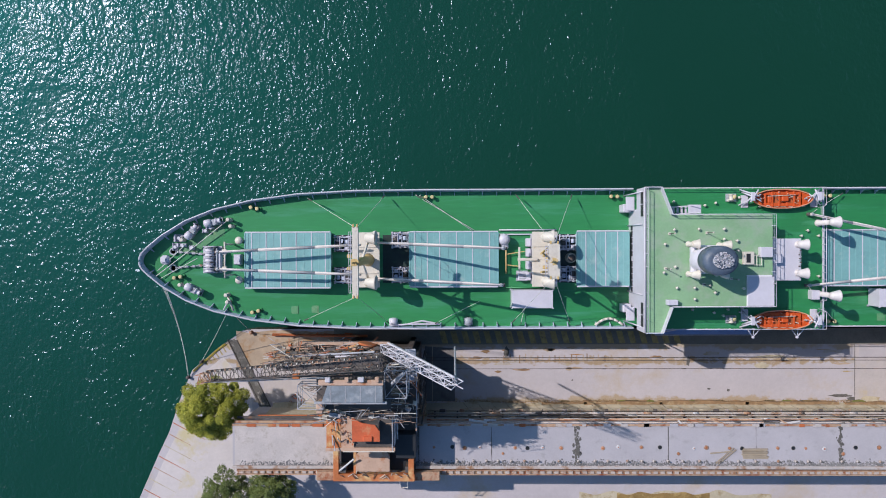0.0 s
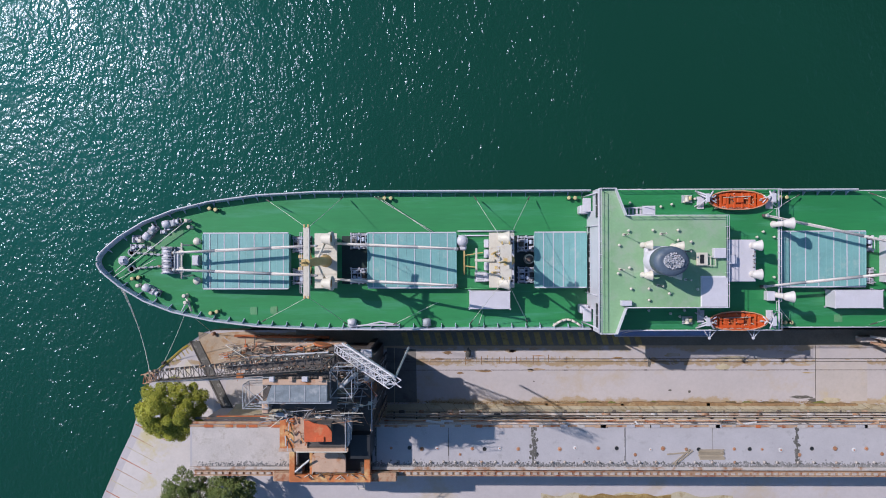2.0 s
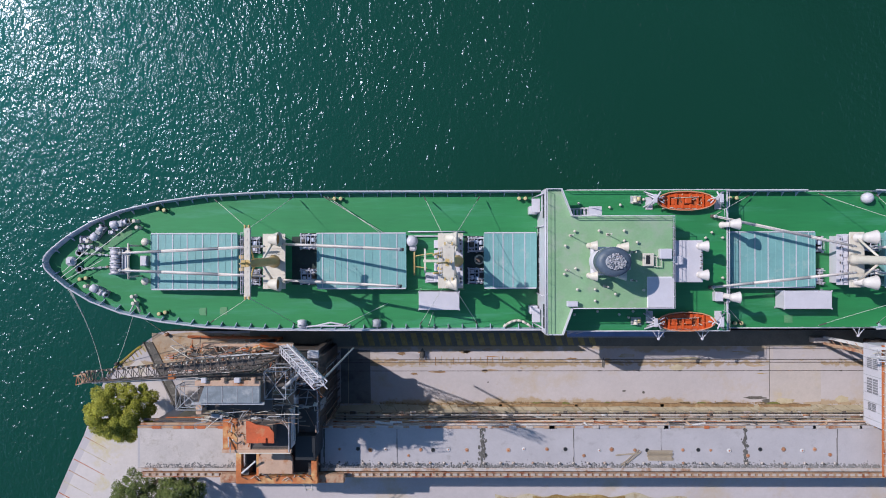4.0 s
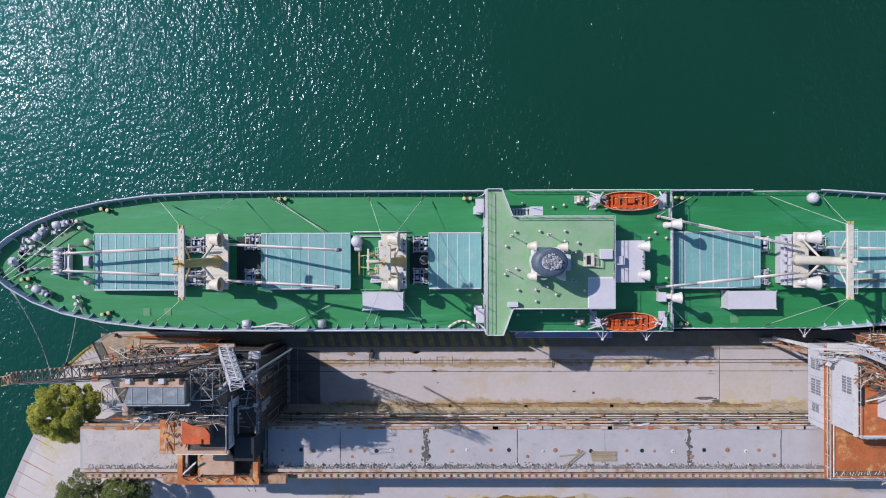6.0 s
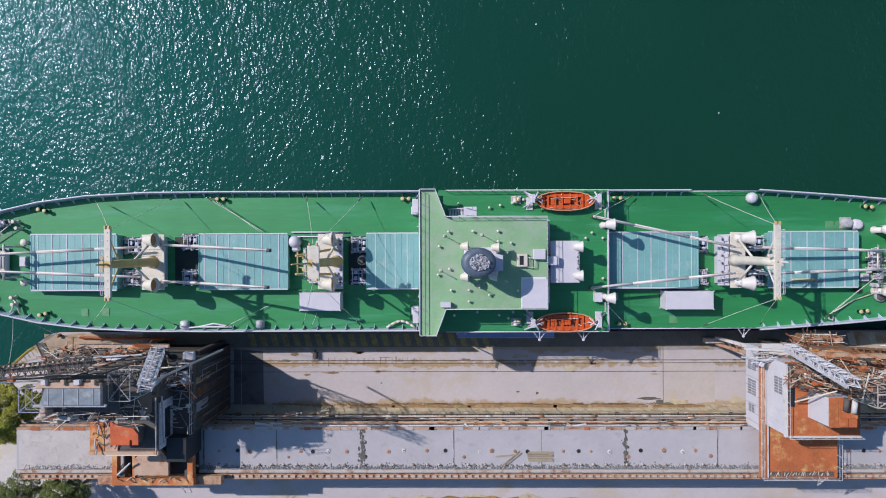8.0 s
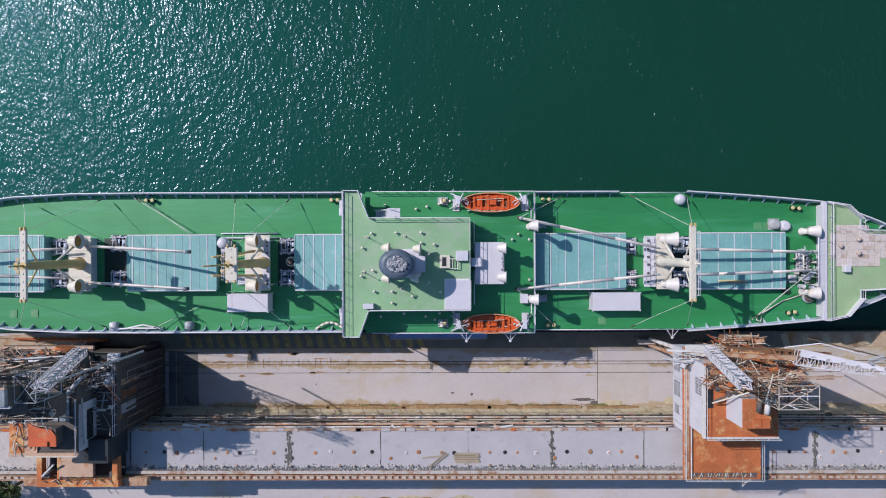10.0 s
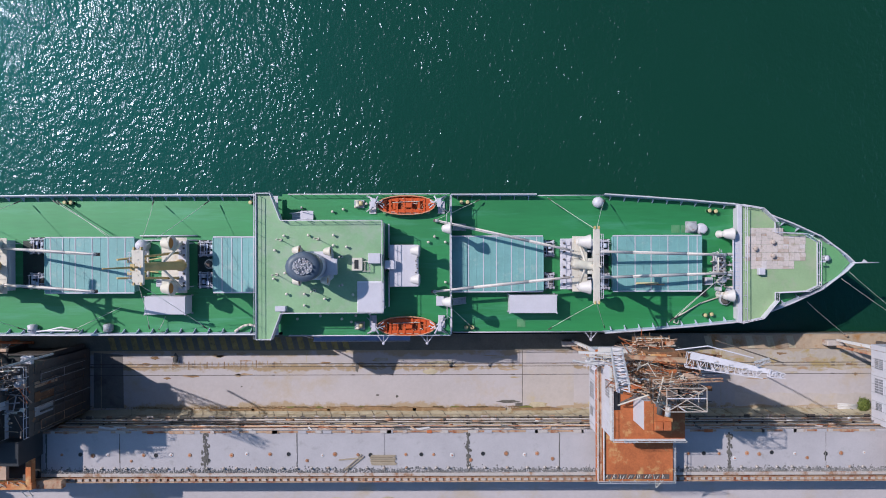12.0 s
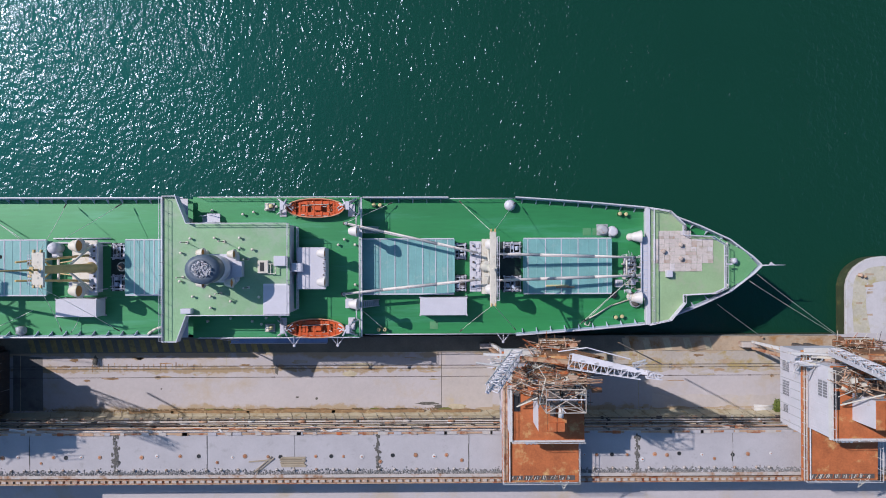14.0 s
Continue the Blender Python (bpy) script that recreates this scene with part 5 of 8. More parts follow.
for k in range(27):
    x = 29.35 + k * 0.5
    part("tread", box(B(), x - 0.06, x + 0.06, -10.92, -10.28, 4.85, 4.92), BLUE, gg)
for y in (-10.98, -10.22):
    part("side_rail", tube(B(), (29.1, y, 5.2), (42.8, y, 5.2), 0.05, n=6), WHITE, gg)
for x in (29.0, 30.2):
    part("hanger", tube(B(), (x, -9.2, 12.0), (x, -10.6, 4.9), 0.05, n=6), WHITE, gg)

# ---- poop ----
poop = thing("poop_deckhouse", (91, 0, 9.2), "poop house with pale green roof deck and white edges", "deckhouse")
PZ = 11.5
POOPP = [(86.3, -7.75), (89.1, -7.15), (91.0, -4.9), (91.0, -3.85), (95.0, -3.65), (96.5, -2.95), (96.5, 2.75), (94.7, 3.85), (91.0, 4.05), (91.0, 5.4), (89.1, 7.2), (86.3, 7.65)]
part("house_wall", prism(B(), [(90.8 + (x - 90.8) * 0.96, y * 0.96) for x, y in POOPP], 9.2, PZ - 0.15), WHITE, poop, "white painted walls")
part("roof_deck", prism(B(), POOPP, PZ - 0.15, PZ), POOP, poop, "pale yellowish worn green roof deck")
part("front_edge", box(B(), 86.0, 86.6, -7.75, 7.65, PZ - 0.3, PZ + 0.25, 0.04), WHITE, poop, "white front edge plate")
for (a, b) in zip(POOPP, POOPP[1:]):
    A, C = Vector((*a, 0)), Vector((*b, 0))
    d = (C - A).normalized()
    n = Vector((d.y, -d.x, 0)) * 0.07
    part("edge_strip", prism(B(), [((A - n).x, (A - n).y), ((A + n).x, (A + n).y), ((C + n).x, (C + n).y), ((C - n).x, (C - n).y)], PZ - 0.2, PZ + (0.85 if 89 < (A.x + C.x) / 2 < 91 and abs(A.y) > 4.8 else 0.12)), WHITE, poop, "white edge strip")
rr = thing("poop_railing", (91, 0, PZ), "white tubular railing round the poop roof", "railing", "railings")
rail_run(rr, [(x, y, PZ) for x, y in POOPP], 1.0, 1.3)
rr = thing("poop_railing", (87, 0, PZ), "white tubular railing along the poop front", "railing", "railings")
rail_run(rr, [(86.9, -7.5, PZ), (86.9, 7.4, PZ)], 1.0, 1.6)
for s in (-1, 1):
    bulwark(86.2, 101.55, s, 1.1, 0.1)
STERNGREEN = material("faded_stern_deck_paint", (0.135, 0.34, 0.15), 0.6, vary=0.2, grain=4, patch=0.3, stain=(0.2, 0.36, 0.2), stain_amount=0.4, stain_scale=0.5, bump=0.05)
part("stern_deck", prism(B(), [(96.5, -half(97.2)), (99.5, -1.9), (101.3, 0), (99.5, 1.9), (96.5, half(97.2))], 9.4, 10.75), STERNGREEN, ship, "raised faded green deck at the stern")
TILE = material("bare_pinkish_planks", (0.58, 0.50, 0.47), 0.9, vary=0.2, grain=4, patch=0.5, stain=(0.42, 0.34, 0.28), stain_amount=0.4, stain_scale=0.9, bump=0.3)
TILERUST = material("rusty_plank", (0.50, 0.40, 0.35), 0.9, vary=0.3, grain=4, patch=0.6, stain=(0.40, 0.27, 0.2), stain_amount=0.5, stain_scale=1.2, bump=0.3)
TILEPALE = material("bleached_lavender_plank", (0.60, 0.54, 0.54), 0.9, vary=0.2, grain=4, patch=0.5, stain=(0.46, 0.36, 0.30), stain_amount=0.35, stain_scale=1.1, bump=0.3)
brng = random.Random(5)
cv = thing("deck_covering", (91, 2, PZ), "worn pinkish boards and sheets laid over the poop roof", "boards")
for k in range(11):
    for j in range(5):
        x0, y0 = 87.0 + k * 0.72 + 0.06 * (j % 2), -0.75 + j * 1.08
        if k > 8 and j == 0 or (k < 1 and j < 1) or (j == 4 and not 0 < k < 7):
            continue
        cut = brng.choice((0.0, 0.3, 0.45, 0.7))
        if cut:
            part("board", box(B(), x0, x0 + 0.70, y0, y0 + cut * 1.07 - 0.02, PZ, PZ + 0.05 + 0.05 * brng.random()), brng.choice((TILE, TILE, TILERUST)), cv)
        part("board", box(B(), x0 + brng.uniform(0, 0.05), x0 + 0.71, y0 + cut * 1.07, y0 + 1.05, PZ, PZ + 0.05 + 0.04 * brng.random()), brng.choice((TILE, TILE, TILE, TILE, TILEPALE)), cv)
for k, (x, y) in enumerate(((90.6, 2.75), (90.6, 0.95), (88.3, 1.9))):
    pt = thing("rusty_fitting", (x, y, PZ), "faded pink capped pipe on the poop roof", "pipe", "poop pipes")
    part("pipe", lathe(B(), (x, y, PZ), [(0.22, 0), (0.2, 0.4)], 10), TILERUST, pt)
    part("cap", lathe(B(), (x, y, PZ + 0.4), [(0.3, 0), (0.28, 0.1), (0.1, 0.16)], 12), TILERUST, pt)
bx = thing("poop_box", (88.9, -1.0, PZ), "small white box on the poop roof", "box")
part("body", box(B(), 88.6, 89.4, -1.5, -0.6, PZ, PZ + 0.7, 0.05), WHITE, bx)
bx = thing("stern_capstan", (97.9, 0.6, 10.75), "small white capstan on the stern deck", "capstan")
part("barrel", lathe(B(), (97.9, 0.6, 10.75), [(0.45, 0), (0.3, 0.3), (0.32, 0.6), (0.42, 0.7), (0.1, 0.75)], 12), WHITE, bx)
bx = thing("stern_jackstaff", (101.6, 0, 10.9), "white staff projecting over the stern", "staff")
strut("staff", (101.3, 0, 11.2), (104.5, 0.05, 11.6), 0.09, 0.05, WHITE, bx)
part("fitting", prism(B(), [(102.4, 0.0), (103.3, 0.0), (102.7, 0.45)], 11.35, 11.5), WHITE, bx)
bx = thing("stern_lamp", (96.6, 0.2, PZ), "white lamp bracket on the poop rail", "lamp")
part("arm", box(B(), 96.5, 97.2, 0.1, 0.3, PZ + 0.6, PZ + 0.75), WHITE, bx)
for x, y in ((97.0, 2.9), (97.1, -2.6)):
    copy_thing(proto, pose(x, y, 10.75))

# gear before the poop
cowl(84.6, 3.85, 9.4, 12.0, 0.85, lab="white cowl ventilator before the poop")
cowl(84.6, -4.2, 9.4, 12.0, 0.85, lab="white cowl ventilator before the poop")
pf = thing("boom_rest_frame", (84.5, 0, 9.4), "white pipe frame carrying the boom ends", "frame")
for y in (-3.2, 4.4):
    strut("post", (85.3, y, 9.4), (85.3, y, 12.0), 0.1, 0.1, WHITE, pf)
strut("cross_bar", (85.3, -3.4, 12.0), (85.3, 4.6, 12.0), 0.1, 0.1, WHITE, pf)
for y in (1.12, -1.25):
    strut("side_bar", (83.4, y, 11.9), (85.3, y, 11.9), 0.12, 0.12, CREAM, pf)
strut("cross_bar", (83.4, -1.6, 11.9), (83.4, 1.5, 11.9), 0.11, 0.11, CREAM, pf)
for k, (x, y) in enumerate(((84.5, -0.7), (84.5, 0.35))):
    w = copy_thing(bpy.data.objects["cargo_winch"], pose(x, y, 9.4, 0, 0, 90) @ Matrix.Scale(0.75, 4))
gp = thing("poop_gangway", (85.9, 0, 9.4), "white grating platform before the poop front", "platform")
part("grating", box(B(), 85.45, 86.15, -4.2, 3.8, 11.7, 11.78), WHITE, gp)
for k in range(14):
    part("grating_bar", box(B(), 85.4, 86.18, -4.1 + k * 0.6, -4.04 + k * 0.6, 11.78, 11.84), BLUEGREY, gp)
for y in (-4.0, -1.2, 1.3, 3.6):
    part("post", box(B(), 85.7, 85.85, y - 0.07, y + 0.07, 9.35, 11.7), WHITE, gp)
for k in range(80):
    x, y = brng.uniform(83.2, 86.0), brng.uniform(-4.4, 1.6)
    dx, dy = (brng.uniform(-0.6, 0.6), brng.gauss(0, 0.08)) if k % 2 else (brng.gauss(0, 0.08), brng.uniform(-0.6, 0.6))
    z = brng.uniform(9.7, 11.9)
    part("pipe_bit", tube(B(), (x, y, z), (x + dx, y + dy, z + brng.gauss(0, 0.15)), brng.uniform(0.03, 0.09), n=5), (WHITE, BLUEGREY, WHITE, CREAM, TILERUST)[k % 5], gp)
for k in range(12):
    x, y = brng.uniform(83.4, 85.6), brng.uniform(-4.2, 1.4)
    part("valve_block", box(B(), x, x + brng.uniform(0.2, 0.5), y, y + brng.uniform(0.2, 0.5), 9.4, brng.uniform(10.2, 11.4), 0.04), (WHITE, BLUEGREY, TILEPALE)[k % 3], gp)
bx = thing("machinery_box", (82.9, -2.4, 9.3), "pale grey machinery box behind the hatch", "box")
part("body", box(B(), 82.4, 83.4, -2.9, -1.9, 9.3, 10.3, 0.06), WHITE, bx)
part("panel", box(B(), 82.55, 83.25, -2.75, -2.05, 10.3, 10.36), GREYM, bx)
dr = thing("rope_drum", (85.2, -5.0, 9.4), "dark round rope drum on the after deck", "drum")
part("drum", lathe(B(), (85.2, -4.9, 9.4), [(0.75, 0), (0.75, 0.5), (0.6, 0.55), (0.1, 0.56)], 18), GREYM, dr)
part("rope", lathe(B(), (85.2, -4.9, 9.95), [(0.62, 0), (0.5, 0.1), (0.2, 0.1)], 16), STEELDARK, dr)
dr = thing("buoy_drum", (82.3, -3.9, 9.3), "dark green ball fender by the hatch corner", "fender")
part("ball", lathe(B(), (82.3, -4.0, 9.3), [(0.2, 0), (0.42, 0.2), (0.45, 0.45), (0.3, 0.75), (0.05, 0.85)], 14), BLACK, dr)
for x, y, mt in ((80.9, 4.8, STEELGREY), (82.2, 4.6, WHITE)):
    dr = thing("coiled_rope_stack", (x, y, 9.4), "pale grey coil of rope on the after deck", "rope coil", "rope coils")
    for k in range(4):
        part("coil", lathe(B(), (x, y, 9.4 + k * 0.17), [(0.72 - 0.05 * k, 0), (0.78 - 0.05 * k, 0.08), (0.7 - 0.05 * k, 0.16), (0.3, 0.17)], 16), mt, dr)
bx = thing("rope_board", (80.2, 4.8, 9.3), "grey pallet under coiled rope", "pallet")
part("board", box(B(), 80.1, 81.6, 4.1, 5.6, 9.28, 9.4), STEELGREY, bx)
vt = thing("ball_topped_vent", (68.3, 8.2, 9.2), "pale canvas-covered reel at the deck edge", "reel")
part("cover", lathe(B(), (68.3, 8.2, 9.2), [(0.7, 0), (0.78, 0.5), (0.6, 1.0), (0.2, 1.15)], 12), WHITE, vt)
hs = thing("deck_hose", (79, -6, 9.4), "cream hose looped over the after deck", "hose")
pts = [(84.4, -4.6, 9.6), (82.0, -5.4, 9.5), (80.0, -6.6, 9.5), (78.6, -7.3, 9.6), (78.3, -7.9, 9.9), (78.8, -8.1, 9.9), (79.1, -7.6, 9.6)]
part("line", path_tube(B(), pts, 0.09, 6), CREAM, hs)
dn_ = thing("stowed_awning", (75, -2.9, 10.6), "folded yellow and red cloth lying on the hatch", "cloth")
part("fold", box(B(), 73.0, 76.0, -2.75, -2.5, 10.65, 10.8, 0.05), CREAMCAP, dn_)
part("fold", box(B(), 74.3, 76.8, -2.9, -2.7, 10.65, 10.78, 0.05), RUSTLIGHT, dn_)


# ---- raised platform: wall, pipes, caps, tray ----
def ragged(x0, x1, y0, y1, amp, seed, step=0.8):
    lo, hi = [], []
    n = max(3, int((x1 - x0) / step))
    for k in range(n + 1):
        x = x0 + (x1 - x0) * k / n
        lo.append((x, y0 + amp * noise.noise((x * 0.4, seed, 0))))
        hi.append((x, y1 + amp * noise.noise((x * 0.45, seed + 5, 0))))
    return lo + hi[::-1]


DIRT = material("black_dirt_crust", (0.12, 0.11, 0.10), 0.95, vary=0.4, grain=6, patch=0.8, stain=(0.3, 0.28, 0.26), stain_amount=0.4, stain_scale=2.0, bump=0.8)
PALEPAINT = material("pale_worn_edge", (0.58, 0.56, 0.56), 0.8, vary=0.15, grain=5, stain=(0.4, 0.24, 0.16), stain_amount=0.3, stain_scale=1.0, bump=0.2)
WOOD = material("bleached_wood", (0.42, 0.34, 0.25), 0.9, vary=0.25, grain=8, island=0.4)
PIPEPALE = material("weathered_beige_pipe", (0.50, 0.44, 0.41), 0.85, vary=0.25, grain=3, patch=0.5, stain=(0.30, 0.16, 0.09), stain_amount=0.5, stain_scale=0.5, bump=0.2)
rng = random.Random(11)
PX0, PX1 = -28.5, 175.0
part("edge_kerb", box(B(), PX0, PX1, -27.35, -26.95, PLAT, PLAT + 0.18, 0.03), PIPEPALE, platform, "pale worn kerb")
part("back_kerb", box(B(), PX0, PX1, -21.75, -21.5, PLAT, PLAT + 0.12, 0.03), RUSTLIGHT, platform, "rust-stained kerb")
for k in range(70):
    x = PX0 + 2 + k * 2.1 + rng.uniform(-0.7, 0.7)
    l = rng.uniform(0.4, 1.8)
    part("edge_patch", box(B(), x, x + l, -21.82, -21.44, PLAT + 0.1, PLAT + 0.16), RUST if k % 17 == 0 or x < -14 else (RUSTLIGHT if k % 6 == 0 else (PIPEPALE if k % 2 else PLATE)), platform)
tray = thing("cable_tray", (30, -28, 12), "long rusty cable tray with pale rungs along the platform edge", "cable tray")
for y in (-27.62, -28.15):
    part("side_channel", box(B(), PX0 + 0.5, PX1, y - 0.06, y + 0.06, 12.1, 12.42), RUSTLIGHT, tray, "rusty steel channel")
part("tray_floor", box(B(), PX0 + 0.5, PX1, -28.08, -27.36, 12.0, 12.06), RUSTLIGHT, tray)
me = bpy.data.meshes.new("rung")
bm = box(B(), -0.28, 0.28, -0.2, 0.2, 0, 0.06)
bm.to_mesh(me)
bm.free()
me.materials.append(PIPEPALE)
for k in range(150):
    ob = new("rung", me)
    ob.parent = tray
    ob.location = (-28.0 + 0.6 + k * 0.92 - 30, -27.88 + 28, 12.2 - 12)
for k, (x, w) in enumerate(((16.6, 0.75), (50.7, 0.6), (-4.0, 0.2), (5.5, 0.1), (28.5, 0.08), (39.8, 0.08), (84.5, 0.5), (97, 0.1), (62.5, 0.12))):
    cr_ = thing("joint_crust", (x, -24.4, PLAT), "dark dirty expansion joint across the platform", "joint", "expansion joints")
    if w > 0.3:
        bm = B()
        for j in range(90):
            cx, cy = x + rng.gauss(0, w * 0.3), rng.uniform(-26.8, -21.8)
            s = rng.uniform(0.04, 0.2)
            prism(bm, [(cx + s * rng.uniform(0.5, 1.1) * math.cos(a * 1.047), cy + 1.7 * s * rng.uniform(0.5, 1.1) * math.sin(a * 1.047)) for a in range(6)], PLAT, PLAT + 0.015 + 0.03 * rng.random())
        part("crust", bm, DIRT, cr_)
        w = 0.12
    n = 4
    for j in range(n):
        y = -26.8 + j * (4.9 / n)
        a = rng.uniform(0.5, 1.0) * w
        part("crust", box(B(), x - a * 0.5 + rng.uniform(-0.08, 0.08), x + a * 0.5, y, y + 4.9 / n + 0.05, PLAT, PLAT + 0.02 + 0.03 * rng.random()), DIRT, cr_)
CAPO = material("orange_rusty_cap", (0.49, 0.27, 0.17), 0.85, vary=0.3, grain=8, island=0.5)
x, k = -2.0, 0
while x < 116:
    if not 64 < x < 77.5 and not 103 < x < 116:
        y = -24.6 + rng.uniform(-0.12, 0.12) + (-0.65 if k % 5 == 4 else 0)
        kind = (0, 1, 0, 2, 0, 0, 1, 2, 0, 1, 0, 2)[k % 12]
        if kind == 1:
            h_ = thing("open_manhole", (x, y, PLAT), "small open black round hole in the platform deck", "manhole", "platform holes")
            part("rim", lathe(B(), (x, y, PLAT), [(0.27, 0), (0.27, 0.04), (0.23, 0.045), (0.22, 0.0)], 16), DIRT, h_)
            # Black disc on the deck gives the hole its unlit depth.
            part("opening", lathe(B(), (x, y, PLAT), [(0.225, 0), (0.225, 0.012)], 16), BLACK, h_, "black disc for the unlit hole")
        else:
            h_ = thing("round_cap", (x, y, PLAT), "round rusty orange cap in the platform deck" if kind == 0 else "round pale concrete cap in the platform deck", "cap", "platform caps")
            r = rng.uniform(0.18, 0.3)
            part("plate", lathe(B(), (x, y, PLAT), [(r, 0), (r, 0.05), (r * 0.8, 0.07)], 16), CAPO if kind == 0 else PALEPAINT, h_)
            part("knob", lathe(B(), (x, y, PLAT + 0.06), [(r * 0.35, 0), (r * 0.3, 0.06)], 10), RUST, h_)
    x += rng.choice((1.6, 2.0, 2.4, 3.0))
    k += 1
v_, f_ = [], []
for k in range(5200):
    cx, cy = rng.uniform(PX0 + 1, 118), -26.93 + abs(rng.gauss(0, 0.28))
    s = rng.uniform(0.03, 0.16)
    b0 = len(v_)
    for a in range(5):
        v_.append((cx + s * rng.uniform(0.6, 1.3) * math.cos(a * 1.257), cy + s * math.sin(a * 1.257), PLAT + 0.004))
    v_.append((cx, cy, PLAT + 0.05 + s * 0.5))
    f_ += [(b0 + a, b0 + (a + 1) % 5, b0 + 5) for a in range(5)]
KERBDIRT = material("grey_kerb_dirt", (0.24, 0.23, 0.23), 0.95, vary=0.45, grain=4, patch=1.2, stain=(0.10, 0.09, 0.085), stain_amount=0.35, stain_scale=1.5, bump=0.5)
me = bpy.data.meshes.new("dirt_crust")
me.from_pydata(v_, [], f_)
me.materials.append(KERBDIRT)
tagged(new("dirt_crust", me), "dark crusty dirt band along the platform kerb", "dirt", kind="stuff")
k, x = 0, -27.0
while x < 116:
    if not 65 < x < 77 and not 103.5 < x < 116 and x > -2:
        an = thing("anchor_stub", (x, -26.35, PLAT), "broken bolt stub with pale mortar on the platform", "stub", "bolt stubs")
        part("mortar", lathe(B(), (x, -26.35, PLAT), [(0.22, 0), (0.16, 0.1), (0.06, 0.16)], 7), PIPEPALE, an)
        part("bolt", box(B(), x - 0.05, x + 0.2, -26.45, -26.3, PLAT + 0.1, PLAT + 0.3), DIRT, an)
    x += rng.uniform(1.5, 3.0)
pk = thing("plank_stack", (39.4, -25.6, PLAT), "stack of bleached wooden planks on the platform", "planks")
for k in range(8):
    part("plank", box(B(), 37.9 + rng.uniform(0, 0.3), 41.5 + rng.uniform(-0.4, 0.2), -26.0 + k * 0.17, -25.86 + k * 0.17, PLAT, PLAT + 0.08 + 0.05 * (k % 3)), WOOD, pk)
for a, b in (((33.9, -25.3), (36.9, -25.0)), ((34.6, -26.6), (36.9, -24.6)), ((34.9, -26.7), (37.2, -24.8))):
    lp = thing("loose_plank", (*a, PLAT), "loose bleached plank lying on the platform", "plank", "loose planks")
    part("plank", tube(B(), (*a, PLAT + 0.07), (*b, PLAT + 0.1), 0.09, n=4), WOOD, lp)

pw = thing("platform_pipework", (40, -21.5, 6), "bundle of weathered pipes along the platform wall", "pipes")
for y, z, r, mt in ((-21.42, 11.9, 0.09, PIPEPALE), (-21.2, 11.5, 0.1, RUSTLIGHT), (-21.3, 10.8, 0.11, PIPEPALE), (-21.05, 10.3, 0.07, STEELDARK), (-21.15, 9.7, 0.12, PIPEPALE), (-20.95, 9.2, 0.1, PIPEPALE), (-21.2, 8.5, 0.1, RUSTLIGHT), (-20.9, 8.3, 0.06, STEELDARK)):
    part("pipe", tube(B(), (-3, y, z), (150, y, z), r, n=8), mt, pw)
for k in range(48):
    x = -2 + k * 3.1
    part("bracket", box(B(), x - 0.1, x + 0.1, -21.9, -20.9, 8.1, 8.25), STEELDARK, pw)
part("walkway", box(B(), -3, 150, -21.9, -21.1, 7.7, 7.85), SAND, pw, "sandy ledge under the pipes")
for k in range(60):
    x = 3 + k * 1.75 + rng.uniform(-1, 1)
    y, z = ((-21.15, 9.7), (-20.95, 9.2), (-21.3, 10.8), (-21.2, 8.5))[k % 4]
    part("pipe_wrap", tube(B(), (x, y, z), (x + rng.uniform(0.3, 1.6), y, z), rng.uniform(0.13, 0.19), n=8), (STEELDARK, RUSTLIGHT, PALEPAINT, RUSTLIGHT, PIPEPALE)[k % 5], pw)
for k in range(70):
    x = -2 + k * 1.9 + rng.uniform(-0.8, 0.8)
    part("pipe_clamp", box(B(), x, x + rng.uniform(0.1, 0.9), -21.2, -20.75, 7.9, 8.05), (STEELDARK, PIPEPALE, RUSTLIGHT, SAND)[k % 4], pw)
for k in range(16):
    xa = rng.uniform(-2, 95)
    y0, z = rng.uniform(-21.95, -21.0), rng.uniform(8.3, 12.0)
    pts = [(xa + j * 1.1, y0 + 0.22 * noise.noise((xa + j * 0.5, k * 1.7, 0)), z + 0.3 * noise.noise((k * 2.1, xa + j * 0.6, 4))) for j in range(rng.randint(9, 22))]
    part("cable", path_tube(B(), pts, rng.uniform(0.03, 0.07)), (STEELDARK, DIRT, RUSTLIGHT, PIPEPALE)[k % 4], pw, "sagging old cable")
for k in range(44):
    x = rng.uniform(-1, 100)
    part("loose_plate", girder(B(), (x, rng.uniform(-21.9, -21.0), 12.0), (x + rng.uniform(0.4, 2.4), rng.uniform(-21.9, -21.1), 12.1), rng.uniform(0.1, 0.35), 0.06, rng.uniform(0.1, 0.3), 0.06), (DIRT, PIPEPALE, RUSTLIGHT, STEELDARK, PALEPAINT)[k % 5], pw)
vg = thing("wall_foot_bank", (50, -21.3, APRON), "sandy bank with ragged edge along the platform wall", "bank")
bm = B()
pts0, n = [], 150
for k in range(n + 1):
    x = -26 + k * 1.2
    pts0.append((x, -21.3 + 0.2 * noise.noise((x * 0.15, 0, 0)) + 0.12 * noise.noise((x * 0.9, 3, 0))))
A_ = [bm.verts.new((x, y, APRON + 0.004)) for x, y in pts0]
C_ = [bm.verts.new((x, -21.75, APRON + 1.1)) for x, y in pts0]
D_ = [bm.verts.new((x, -21.9, APRON + 5.3)) for x, y in pts0]
for k in range(n):
    bm.faces.new((A_[k], A_[k + 1], C_[k + 1], C_[k]))
    bm.faces.new((C_[k], C_[k + 1], D_[k + 1], D_[k]))
part("slope", bm, SAND, vg)
